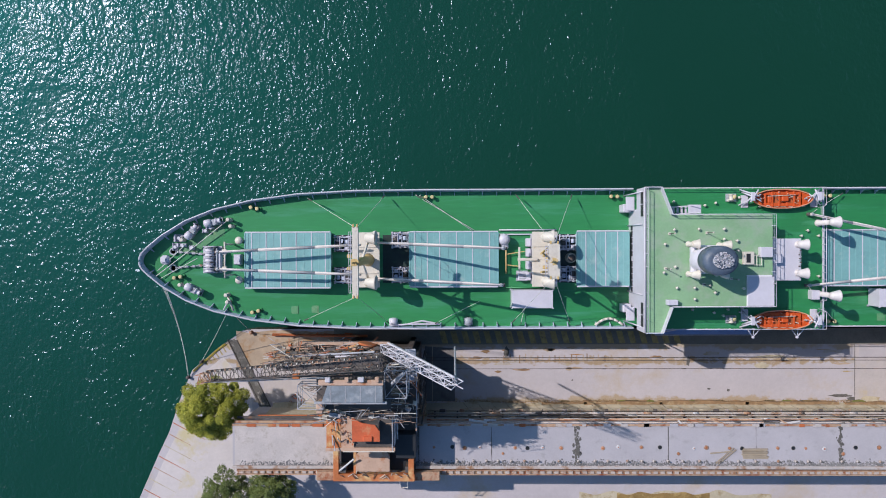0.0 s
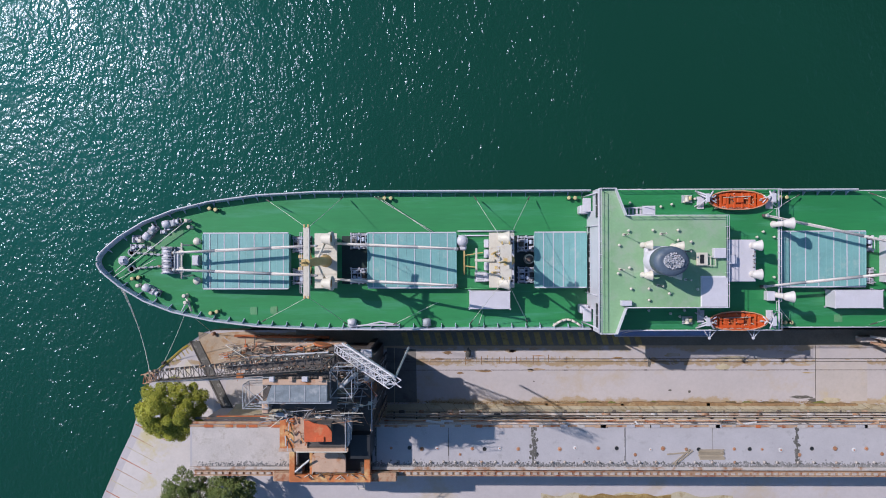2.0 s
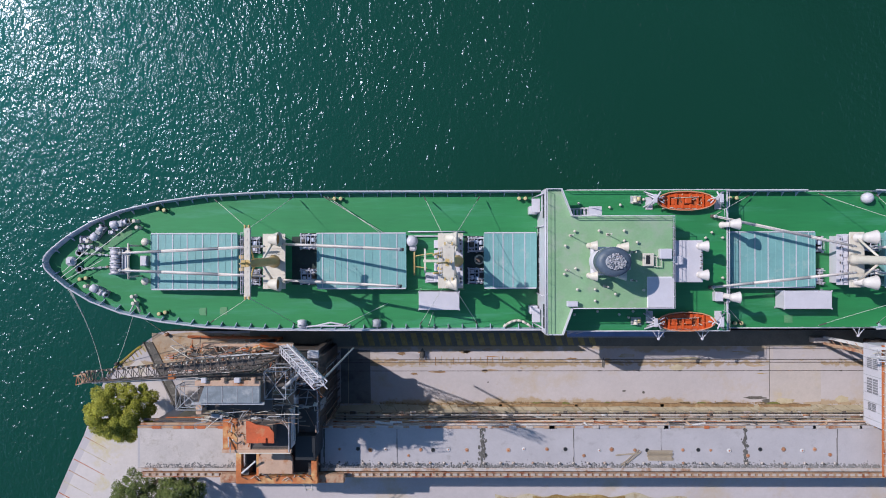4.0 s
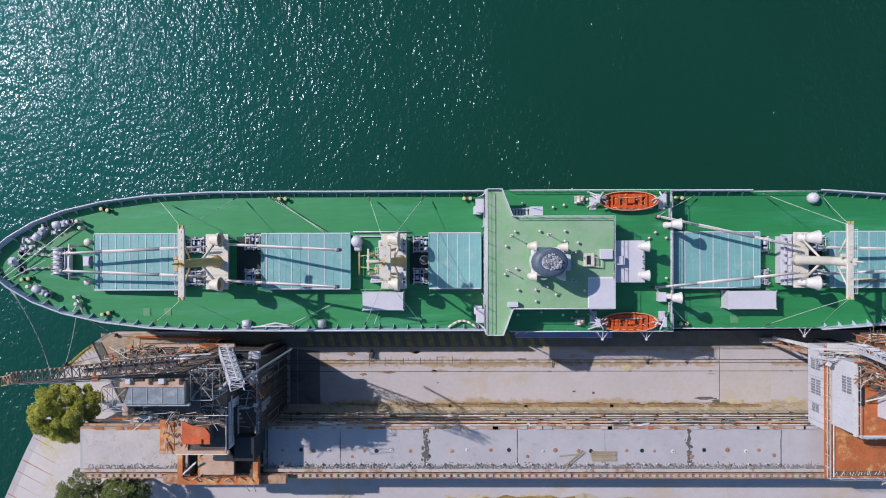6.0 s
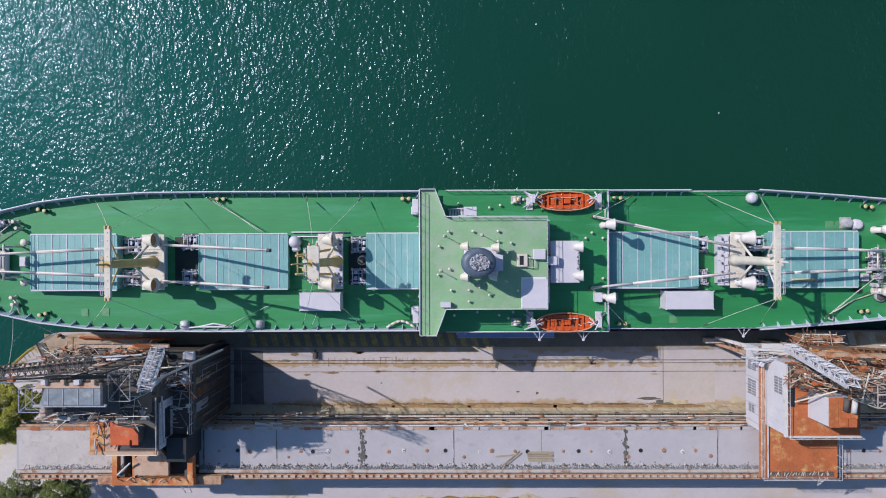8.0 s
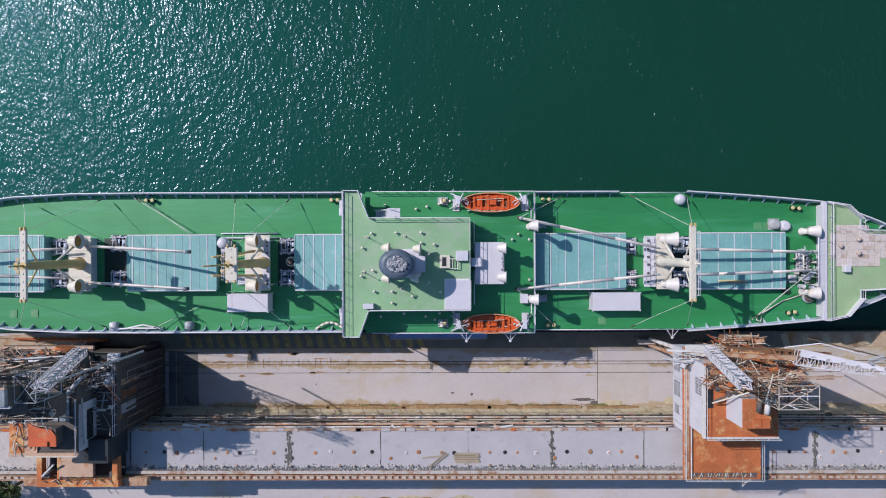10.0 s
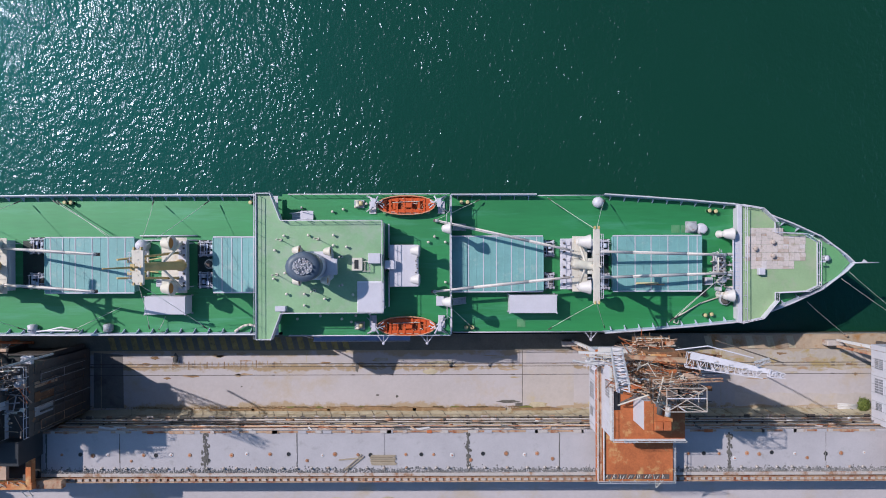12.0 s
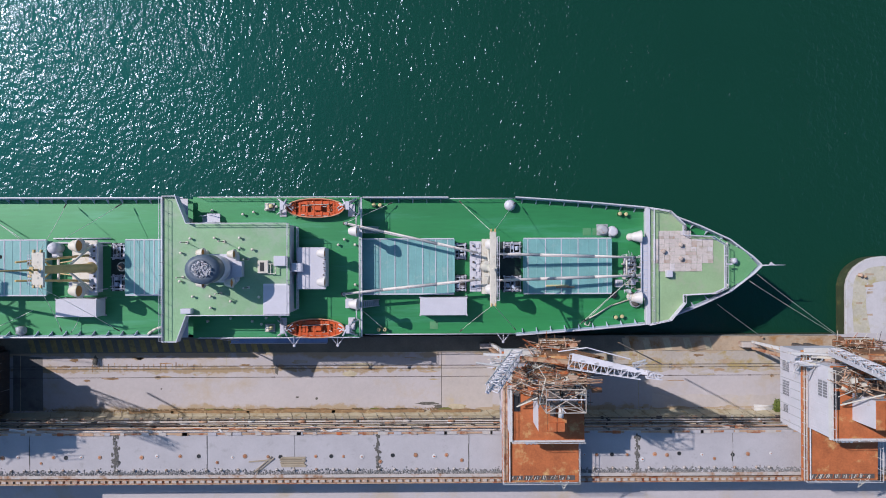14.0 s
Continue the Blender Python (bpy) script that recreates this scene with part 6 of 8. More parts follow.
# Thin dark strips laid on the slope as slanting post shadows.
for k in range(60):
    x = 2 + k * 2.05
    part("shadow_strip", path_tube(B(), [(x, -21.28, 2.3), (x + 0.55, -21.72, 3.4), (x + 1.5, -21.86, 7.5)], 0.022, 4), DIRT, vg)
DARKMOSS = material("dark_brown_moss", (0.12, 0.085, 0.045), 0.95, vary=0.45, grain=6, patch=0.9, stain=(0.22, 0.15, 0.07), stain_amount=0.4, stain_scale=1.4, bump=0.8)
GREENMOSS = material("olive_moss", (0.17, 0.17, 0.05), 0.95, vary=0.45, grain=6, patch=0.9, bump=0.8)
RUSTSTAIN = material("dark_rust_stained_concrete", (0.27, 0.16, 0.085), 0.9, vary=0.35, grain=5, patch=0.6, stain=(0.40, 0.30, 0.22), stain_amount=0.5, stain_scale=1.0, bump=0.3, bump_scale=5)
DRYMOSS = material("dry_brown_moss", (0.29, 0.18, 0.095), 0.95, vary=0.45, grain=5, patch=0.8, stain=(0.42, 0.31, 0.18), stain_amount=0.45, stain_scale=1.2, bump=0.8)
mb_ = thing("moss_strip", (30, -21, APRON), "ragged strip of dry brown moss along the wall foot", "moss")
for xa, xb, w in ((13.5, 20.0, 0.1), (19.6, 31.0, 0.22), (30.6, 43.5, 0.26), (43.0, 56.5, 0.2), (57.4, 64.8, 0.12)):
    part("moss", prism(B(), ragged(xa, xb, -21.5, -21.28 + w, 0.22, xa, 0.35), APRON - 0.02, APRON + 0.5), DRYMOSS, mb_)
MOSS = material("brown_weeds", (0.30, 0.19, 0.085), 0.95, vary=0.45, grain=6, patch=1.0, bump=0.8)
wv, wf = [], []
for k in range(2600):
    x = rng.uniform(2, 62) if k % 4 else rng.uniform(-26, 118)
    if noise.noise((x * 0.12, 7, 0)) < -0.15:
        continue
    y = -21.12 + rng.gauss(0, 0.1) + 0.2 * noise.noise((x * 0.15, 0, 0))
    s = rng.uniform(0.04, 0.15)
    a = rng.uniform(0, 6.28)
    b0 = len(wv)
    wv += [(x - s * math.cos(a), y - s * math.sin(a), APRON), (x + s * math.cos(a), y + s * math.sin(a), APRON), (x + rng.uniform(-0.1, 0.1), y + rng.uniform(-0.15, 0.1), APRON + rng.uniform(0.03, 0.08))]
    wf.append((b0, b0 + 1, b0 + 2))
me = bpy.data.meshes.new("weeds")
me.from_pydata(wv, [], wf)
me.materials.append(MOSS)
tagged(new("dry_weeds", me), "strip of dry brown weeds along the wall foot", "weeds", kind="stuff")

# ---- apron: rails, joints, marks ----
SANDFILM = material("sand_stained_concrete", (0.48, 0.425, 0.41), 0.9, vary=0.16, grain=2.5, patch=0.25, stain=(0.47, 0.39, 0.30), stain_amount=0.4, stain_scale=0.3, bump=0.3, bump_scale=5)
for k, (y, w, mt) in enumerate(((-14.7, 0.05, STEELDARK), (-15.12, 0.04, STEELDARK), (-16.34, 0.035, STEELDARK))):
    rl = thing("crane_rail", (40, y, APRON), "dark steel crane rail set in the concrete apron", "rail", "crane rails")
    for j in range(12):
        xa = -24 + j * 11.67
        part("rail_length", box(B(), xa, xa + 11.64, y - w, y + w, APRON - 0.02, APRON + 0.035), mt, rl)
        part("fishplate", box(B(), xa - 0.25, xa + 0.25, y - w - 0.04, y + w + 0.04, APRON - 0.02, APRON + 0.02), mt, rl)
for k, (x, y0, y1) in enumerate(((59.3, -21.3, -10.6), (-2.5, -21.3, -13.0), (88.0, -21.3, -10.6), (27.5, -14.5, -13.0))):
    jn = thing("apron_joint", (x, y0, APRON), "narrow dirty joint between apron slabs", "joint", "apron joints")
    part("seal", box(B(), x - (0.3 if k == 0 else 0.04), x + (0.3 if k == 0 else 0.04), y0, y1, APRON - 0.02, APRON + 0.009), SANDFILM if k == 0 else SAND, jn)
STRIPE = material("worn_yellow_marking", (0.40, 0.31, 0.12), 0.85, vary=0.4, grain=6, patch=0.9, stain=(0.20, 0.16, 0.09), stain_amount=0.5, stain_scale=1.5)
# Strip colour darkened to deepen the ship's shadow on the quay edge.
SHADECON = material("ship_shade_concrete", (0.20, 0.185, 0.155), 0.9, vary=0.3, grain=4, patch=0.5, bump=0.3)
part("quay_edge_strip", box(B(), -17, 116, -12.75, -10.46, APRON - 0.02, APRON + 0.02), SHADECON, tagged(new("quay_edge"), "quay edge strip darkened for the ship's shadow", "quay edge", kind="structure"), "concrete coloured dark for the ship's shadow")
for k in range(22):
    x = -1.0 + k * 1.62
    mk = thing("edge_marking", (x, -11.5, APRON), "worn yellow slanted marking on the quay edge", "road marking", "edge markings")
    part("paint", prism(B(), [(x, -12.6), (x + 0.85, -12.6), (x + 0.35, -10.8), (x - 0.5, -10.8)], APRON + 0.02, APRON + 0.026), STRIPE, mk)
for k in range(5):
    x = 86 + k * 3.0
    mk = thing("edge_marking", (x, -11.5, APRON), "faded slanted marking on the quay edge", "road marking", "edge markings")
    part("paint", prism(B(), [(x, -12.6), (x + 1.0, -12.6), (x + 0.5, -10.8), (x - 0.5, -10.8)], APRON + 0.02, APRON + 0.026), SAND, mk)


SANDOLIVE = material("olive_stained_concrete", (0.45, 0.395, 0.355), 0.9, vary=0.2, grain=2.5, patch=0.25, stain=(0.37, 0.28, 0.13), stain_amount=0.6, stain_scale=0.5, bump=0.3, bump_scale=5)


BROWNFILM = material("rust_brown_stained_concrete", (0.43, 0.325, 0.235), 0.9, vary=0.25, grain=3, patch=0.3, stain=(0.33, 0.17, 0.065), stain_amount=0.55, stain_scale=0.4, bump=0.3, bump_scale=5)
for k, (x0, x1, y0, y1, amp) in enumerate(((59.45, 66.5, -20.9, -14.9, 0.4), (77.5, 118, -15.6, -12.78, 0.9), (90, 118, -20.9, -19.2, 0.5), (-31.5, -15.5, -16.2, -10.75, 0.5), (86, 117.5, -12.7, -10.6, 0.1))):
    sf = thing("sand_film", ((x0 + x1) / 2, y0, APRON), "sandy brown stained strip of concrete on the quay", "stained concrete", "stained strips")
    part("film", prism(B(), ragged(x0, x1, y0, y1, amp, k * 3.1), APRON - 0.02, APRON + (0.024 if k == 4 else (0.004 if k == 2 else 0.006))), SANDOLIVE if k == 1 else (BROWNFILM if k in (3, 4) else SANDFILM), sf)
PALECON = material("bleached_quay_concrete", (0.56, 0.50, 0.485), 0.9, vary=0.14, grain=2.5, patch=0.2, stain=(0.52, 0.44, 0.27), stain_amount=0.4, stain_scale=0.22, bump=0.3, bump_scale=5)
wc = thing("bleached_apron", (-38, -30, APRON), "bleached pinkish concrete end of the quay", "concrete surface")
part("surface", prism(B(), [(-60, -70), (-28.6, -70), (-28.6, -27.6), (-29.5, -19), (-33.5, -14.5), (-36.8, -17.2), (-38.6, -21.0), (-40.3, -25.7), (-42.0, -29.0), (-45.0, -35.5), (-46.8, -40.5)], APRON - 0.02, APRON + 0.006), PALECON, wc)
for k, (x, y, sx, sy, mt) in enumerate(((34.9, -15.3, 0.25, 0.8, DIRT), (45.6, -15.9, 1.0, 0.5, SAND), (8.4, -13.9, 0.4, 0.9, DIRT), (58.7, -20.8, 0.9, 0.45, DIRT), (61.4, -20.8, 1.4, 0.5, SAND), (57.0, -20.3, 1.6, 0.25, DIRT),
                                        (47.0, -14.6, 2.2, 0.3, SAND), (69.6, -20.5, 1.0, 0.5, SAND), (40.7, -19.5, 0.22, 0.22, DIRT), (37.9, -19.3, 0.3, 0.12, DIRT), (18.0, -18.0, 0.15, 0.1, DIRT))):
    pt = thing("oil_stain", (x, y, APRON), "dark ragged stain patch on the apron", "stain", "apron stains")
    poly = [(x + sx * (0.7 + 0.5 * rng.random()) * math.cos(a * 0.524), y + sy * (0.7 + 0.5 * rng.random()) * math.sin(a * 0.524)) for a in range(12)]
    part("patch", prism(B(), poly, APRON - 0.02, APRON + 0.008), mt, pt)
srng = random.Random(77)
for k in range(70):
    x = srng.uniform(2, 117)
    y = srng.choice((-13.5, -14.2, -15.0, -15.0, -15.7, -16.5)) + srng.gauss(0, 0.22)
    w, h = srng.uniform(0.3, 1.6), srng.uniform(0.08, 0.32)
    if 60 < x < 79:
        continue
    st = thing("rust_stain", (x, y, APRON), "brown ragged rust stain beside a crane rail", "stain", "rail stains")
    poly = [(x + w * (0.6 + 0.6 * srng.random()) * math.cos(a * 0.4488), y + h * (0.5 + 0.8 * srng.random()) * math.sin(a * 0.4488)) for a in range(14)]
    part("patch", prism(B(), poly, APRON - 0.02, APRON + 0.0065), srng.choice((BROWNFILM, BROWNFILM, SANDOLIVE, RUSTSTAIN)), st)
for k in range(20):
    x = 8.0 + k * 0.82 + srng.uniform(-0.15, 0.15)
    sp = thing("rail_sleeper", (x, -14.9, APRON), "short rust-brown sleeper plate under the crane rails", "sleeper", "rail sleepers")
    part("plate", box(B(), x - 0.07, x + 0.07, -15.35 + srng.uniform(-0.2, 0.1), -14.45 + srng.uniform(-0.1, 0.35), APRON - 0.02, APRON + 0.012), BROWNFILM if k % 3 else RUSTSTAIN, sp)
for k in range(26):
    x = srng.uniform(16, 62)
    gp = thing("moss_clump", (x, -21.1, APRON), "low clump of brown-green moss at the wall foot", "moss", "moss clumps")
    w = srng.uniform(0.3, 1.3)
    poly = [(x + w * (0.7 + 0.5 * srng.random()) * math.cos(a * 0.524), -21.12 + 0.2 * (0.6 + 0.8 * srng.random()) * math.sin(a * 0.524)) for a in range(12)]
    part("clump", prism(B(), poly, APRON - 0.02, APRON + srng.uniform(0.06, 0.18)), srng.choice((DRYMOSS, DARKMOSS, DARKMOSS, GREENMOSS)), gp)
jd = thing("joint_line", (59.0, -16, APRON), "dark open joint across the apron", "joint")
part("gap", prism(B(), ragged(58.97, 59.06, -21.2, -10.7, 0.02, 2.0, 0.05), APRON - 0.02, APRON + 0.0125), DIRT, jd)
dk = thing("dark_ground", (-20, -18, APRON), "stained ground littered with scrap beside the derelict crane", "ground patch")
poly = [(-27.6 + 1.4 * noise.noise((1, k * 0.7, 0)), -21.4 + k * 0.75) for k in range(9)] + [(-15.5, -14.4), (-14, -17), (-14, -21.4)]
part("soil", prism(B(), poly[::-1], APRON - 0.02, APRON + 0.012), SANDFILM, dk)
for k in range(60):
    x, y = rng.uniform(-24, -14.5), rng.uniform(-21.2, -18.5) if k % 3 else rng.uniform(-13.5, -11)
    a = rng.gauss(0, 0.5)
    l = rng.uniform(0.3, 1.6)
    part("scrap_bar", tube(B(), (x, y, APRON + 0.1), (x + l * math.cos(a), y + l * math.sin(a), APRON + rng.uniform(0.1, 0.7)), rng.uniform(0.04, 0.11), n=4), rng.choice([STEELDARK, RUST, CREAM, STEELGREY, DIRT]), dk)
for k, (x0, x1, y, z) in enumerate(((-28.3, -16, -21.3, 12.2), (-28.3, -16, -21.0, 11.2), (-26, -16, -21.2, 9.8))):
    part("edge_beam", box(B(), x0, x1, y - 0.14, y + 0.14, z - 0.3, z, 0.02), (RUSTLIGHT, STEELDARK, RUST)[k], dk)
# Darker ground colour deepens the crane hall's shadow here.
og = thing("dark_ground", (-1, -17, APRON), "ground at the crane hall's foot darkened for its shadow", "ground patch")
MIDCON = material("shade_darkened_concrete", (0.18, 0.165, 0.16), 0.9, vary=0.3, grain=4, patch=0.35, stain=(0.11, 0.10, 0.095), stain_amount=0.45, stain_scale=0.5, bump=0.3)
part("shade_film", prism(B(), [(-3.6, -21.1), (0.8, -21.1), (0.7, -13.3), (-3.6, -13.0)], APRON - 0.02, APRON + 0.007), MIDCON, og)
DUSTY = material("dusty_platform_concrete", (0.50, 0.445, 0.425), 0.9, vary=0.2, grain=5, patch=0.5, stain=(0.36, 0.31, 0.27), stain_amount=0.38, stain_scale=0.7, bump=0.3)
ds = thing("platform_slab", (-22, -24.4, PLAT), "dusty mottled end slab of the raised platform", "slab")
part("slab", box(B(), -28.2, -14.9, -26.9, -21.8, PLAT - 0.02, PLAT + 0.03, 0.01), DUSTY, ds)
tr = thing("rail_trench", (-29, -19, APRON), "dark open rail trench running across the quay", "trench")
part("trench_bed", prism(B(), [(-32.9, -12.0), (-31.4, -12.0), (-24.6, -25.5), (-26.3, -25.7)], APRON - 0.02, APRON + 0.02), DIRT, tr)
for o in (0.15, 1.45):
    part("trench_rail", tube(B(), (-32.9 + o, -12.0, APRON + 0.06), (-26.2 + o * 1.1, -25.6, APRON + 0.06), 0.07, n=4), STEELDARK, tr)
for k in range(9):
    x, y = -36.4 + k * 0.55, -14.9 + k * 0.38
    mk = thing("slope_slot", (x, y, APRON), "short yellow mark at the quay corner", "road marking", "corner marks")
    part("paint", prism(B(), [(x, y), (x + 0.2, y - 0.02), (x + 0.75, y - 0.85), (x + 0.55, y - 0.9)], APRON - 0.02, APRON + 0.01), STRIPE, mk)
for k in range(9):
    y = -24.4 - k * 1.65
    x = float(np.interp(-y, [21, 25.7, 29, 35.5, 40], [-40.0, -41.6, -43.2, -46.1, -47.5])) + 0.2
    sl_ = thing("rust_slot", (x, y, APRON), "rusty slot running in from the quay edge", "slot", "edge slots")
    l = rng.uniform(3.0, 5.5)
    part("slot", prism(B(), [(x, y), (x + l, y - l * 0.52), (x + l, y - l * 0.52 + 0.06), (x, y + 0.15)], APRON - 0.02, APRON + 0.01), (RUST, RUSTLIGHT, SAND)[k % 3], sl_)
YELLOWKERB = material("worn_yellow_kerb_paint", (0.50, 0.36, 0.05), 0.85, vary=0.35, grain=5, stain=(0.36, 0.28, 0.18), stain_amount=0.5, stain_scale=1.2)
yk = thing("corner_kerb", (-36, -14.8, APRON), "worn yellow-painted kerb at the quay corner", "kerb")
part("kerb", prism(B(), [(-38.0, -16.55), (-37.8, -16.75), (-33.9, -13.35), (-33.0, -12.75), (-33.2, -12.55), (-34.0, -13.05)], APRON - 0.02, APRON + 0.12), YELLOWKERB, yk)
gs = thing("sandy_ground", (20, -38, APRON), "patch of yellow sandy soil behind the platform", "ground patch")
poly = ragged(19, 47, -46, -34.6, 0.7, 4.4, 0.5)
part("soil", prism(B(), poly, APRON - 0.02, APRON + 0.03), SAND, gs)
BROWNSOIL = material("brown_soil", (0.27, 0.17, 0.06), 0.95, vary=0.4, grain=3, patch=0.5, stain=(0.42, 0.30, 0.12), stain_amount=0.5, stain_scale=0.8, bump=0.6)
part("bare_soil", prism(B(), ragged(24.5, 38, -40, -34.7, 0.5, 7.7, 0.5), APRON - 0.02, APRON + 0.05), BROWNSOIL, gs, "brown bare soil")
PALEYELLOW = material("yellowed_concrete", (0.49, 0.445, 0.36), 0.9, vary=0.25, grain=3, patch=0.5, stain=(0.40, 0.34, 0.17), stain_amount=0.5, stain_scale=0.45, bump=0.3, bump_scale=5)
MOLEPALE = material("bleached_mole_concrete", (0.52, 0.485, 0.50), 0.9, vary=0.15, grain=3, patch=0.3, stain=(0.44, 0.40, 0.33), stain_amount=0.35, stain_scale=0.5, bump=0.3, bump_scale=5)
mo = thing("mole_surface", (121, -4, APRON), "bleached lavender concrete of the mole with lichen-yellow band", "concrete surface")
part("surface", prism(B(), [(118.62, -10.3), (140, -10.3), (140, 1.05), *MOLE[::-1]], APRON - 0.02, APRON + 0.012), MOLEPALE, mo)


def inset(d):
    """The mole's rounded edge moved inwards by d."""
    return [(122.6 + (x - 122.6) * (1 - d / 4.0) if x < 122.6 else x, y - d * min(1.0, max(0.0, (x - 118.7) / 2.2)) - 0.25 * d * (y > -3)) for x, y in MOLE]


band = [(119.75, -10.2)] + inset(1.15) + [(126, -0.6), (126, -2.6)] + [(x, y) for x, y in inset(3.0)[::-1]] + [(122.3, -10.2)]
band = [(x + 0.22 * noise.noise((x * 0.9, y * 0.9, 3)), y + 0.22 * noise.noise((x * 0.9, y * 0.9, 8))) for x, y in band]
part("lichen_band", prism(B(), band, APRON - 0.02, APRON + 0.018), PALEYELLOW, mo, "yellow lichen-stained band")
part("edge_course", prism(B(), [(118.6, -10.4), *MOLE, (124.2, 0.9), *[(x, y) for x, y in inset(0.16)[::-1]], (118.78, -10.4)], APRON - 0.02, APRON + 0.05), PALEPAINT, mo, "pale worn edge course")
for k in range(9):
    x, y = rng.uniform(119.9, 122.0), rng.uniform(-9.5, -1.6)
    part("dark_streak", prism(B(), ragged(x, x + rng.uniform(0.5, 1.4), y, y + rng.uniform(0.08, 0.3), 0.2, k * 2.3, 0.25), APRON - 0.02, APRON + 0.021), BROWNFILM, mo, "brown water streak")
for k, (x, y, r, mt) in enumerate(((120.7, -1.7, 0.3, PINKPLATE), (121.3, -1.9, 0.22, RUSTLIGHT), (-38.6, -17.5, 0.28, STEELDARK), (-36.6, -15.2, 0.28, STEELDARK), (-29.2, -10.9, 0.3, RUSTLIGHT), (117.45, -10.75, 0.24, RUSTLIGHT), (106.1, -10.8, 0.16, RUSTLIGHT))):
    bl = thing("quay_bollard", (x, y, APRON), "rusty mooring bollard on the quay edge", "bollard", "quay bollards")
    part("post", lathe(B(), (x, y, APRON), [(r, 0), (r * 0.7, 0.12), (r * 0.6, 0.4)], 12), mt, bl)
    part("head", lathe(B(), (x, y, APRON + 0.4), [(r * 0.62, 0), (r * 0.95, 0.1), (r * 0.8, 0.22), (0.05, 0.25)], 12), mt, bl)
for a, b, s in (((-37.3, -3.6, 12.9), (-38.6, -17.4, 2.5), 1.2), ((-37.1, -3.75, 12.9), (-38.5, -17.5, 2.5), 1.0), ((-29.6, -7.2, 11.4), (-36.6, -15.2, 2.5), 0.3), ((-28.4, -7.5, 11.3), (-29.2, -10.9, 2.5), 0.1),
                ((101.05, -1.2, 11.0), (117.45, -10.7, 2.65), 0.25), ((100.1, -2.1, 10.9), (117.4, -10.8, 2.65), 0.3), ((96.5, -5.3, 9.3), (106.1, -10.75, 2.5), 0.2)):
    mr = thing("mooring_rope", b, "pale mooring rope from the ship to a quay bollard", "rope", "mooring ropes")
    part("rope", wire(B(), a, b, 0.038 if a[0] < 0 else 0.028, s, 12), ROPE, mr)
    if s > 0.3 and a[0] < 0:
        part("rope", wire(B(), (a[0] + 0.25, a[1] - 0.1, a[2]), b, 0.04, s * 0.85, 12), ROPE, mr)


# ---- trees ----
def leafy(m, dark, light):
    """Each leaf takes its own tone between dark and light."""
    nt = m.node_tree
    p = nt.nodes["Principled BSDF"]
    r = nt.nodes.new("ShaderNodeNewGeometry").outputs["Random Per Island"]
    nt.links.new(mix(nt, 0.55, p.inputs["Base Color"].links[0].from_socket, ramp(nt, r, [(0.0, dark), (1.0, light)])), p.inputs["Base Color"])


leafy(LEAF, (0.10, 0.12, 0.012), (0.55, 0.50, 0.06))
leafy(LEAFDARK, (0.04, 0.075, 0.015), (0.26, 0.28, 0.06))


def tree(x, y, z0, rx, ry, h, seed, lab, n=5200, leaf=None):
    r = random.Random(seed)
    t = thing("tree", (x, y, z0), lab, "tree", "quay trees")
    bm = B()
    tube(bm, (x, y, z0), (x + 0.2, y, z0 + h * 0.45), 0.3, 0.2, 8)
    clumps = []
    for k in range(64):
        a = k * 2.39996
        q = math.sqrt((k + 0.5) / 64) * (1 + 0.22 * noise.noise((math.cos(a) * 1.4, math.sin(a) * 1.4, seed)))
        c = Vector((x + rx * 0.9 * q * math.cos(a), y + ry * 0.9 * q * math.sin(a), z0 + h * (0.5 + 0.42 * (1 - q * q) * r.uniform(0.35, 1.0))))
        c += Vector((r.gauss(0, 0.12) * rx * 0.3, r.gauss(0, 0.12) * ry * 0.3, 0))
        clumps.append((c, r.uniform(0.13, 0.24) * min(rx, ry)))
        if k % 4 == 0:
            tube(bm, (x + 0.1, y, z0 + h * r.uniform(0.2, 0.45)), c, 0.12, 0.03, 6)
    part("trunk", bm, BARK, t, "brown branching trunk")
    vs, fs = [], []
    for k in range(n):
        c, cr = clumps[int(r.random() * len(clumps))]
        d = Vector((r.gauss(0, 1), r.gauss(0, 1), abs(r.gauss(0, 0.9)) - 0.25)).normalized() * cr * (0.55 + 0.5 * r.random() ** 0.6)
        p = c + d + Vector((r.gauss(0, 0.1), r.gauss(0, 0.1), 0))
        s = r.uniform(0.05, 0.13)
        u = Vector((r.gauss(0, 1), r.gauss(0, 1), r.gauss(0, 0.5))).normalized()
        w = u.cross(d.normalized() + Vector((r.gauss(0, 0.6), r.gauss(0, 0.6), 0.4))).normalized()
        b0 = len(vs)
        vs += [p - u * s, p + w * s * 0.5, p + u * s, p - w * s * 0.5]
        fs.append((b0, b0 + 1, b0 + 2, b0 + 3))
    me = bpy.data.meshes.new("crown")
    base = Vector((x, y, z0))
    me.from_pydata([v - base for v in vs], [], fs)
    me.materials.append(leaf or LEAF)
    ob = new("crown", me)
    ob.parent = t
    tagged(ob, "uneven olive-green leafy crown", kind="stuff")


tree(-32.2, -20.2, APRON, 5.1, 4.25, 13.0, 3, "bushy olive-green tree at the edge of the quay", 80000)
# These two crowns get darker leaves for the platform's shade.
tree(-30.6, -32.4, APRON, 3.7, 3.2, 11.5, 5, "tree beside the raised platform with leaves coloured for shade", 30000, LEAFDARK)
tree(-24.6, -31.8, APRON, 3.5, 2.6, 11.5, 8, "tree in platform shade with leaves coloured dark for it", 26000, LEAFDARK)
tree(108.2, -20.7, APRON, 0.9, 0.9, 1.6, 9, "small green bush growing at the wall foot", 2600, LEAFDARK)

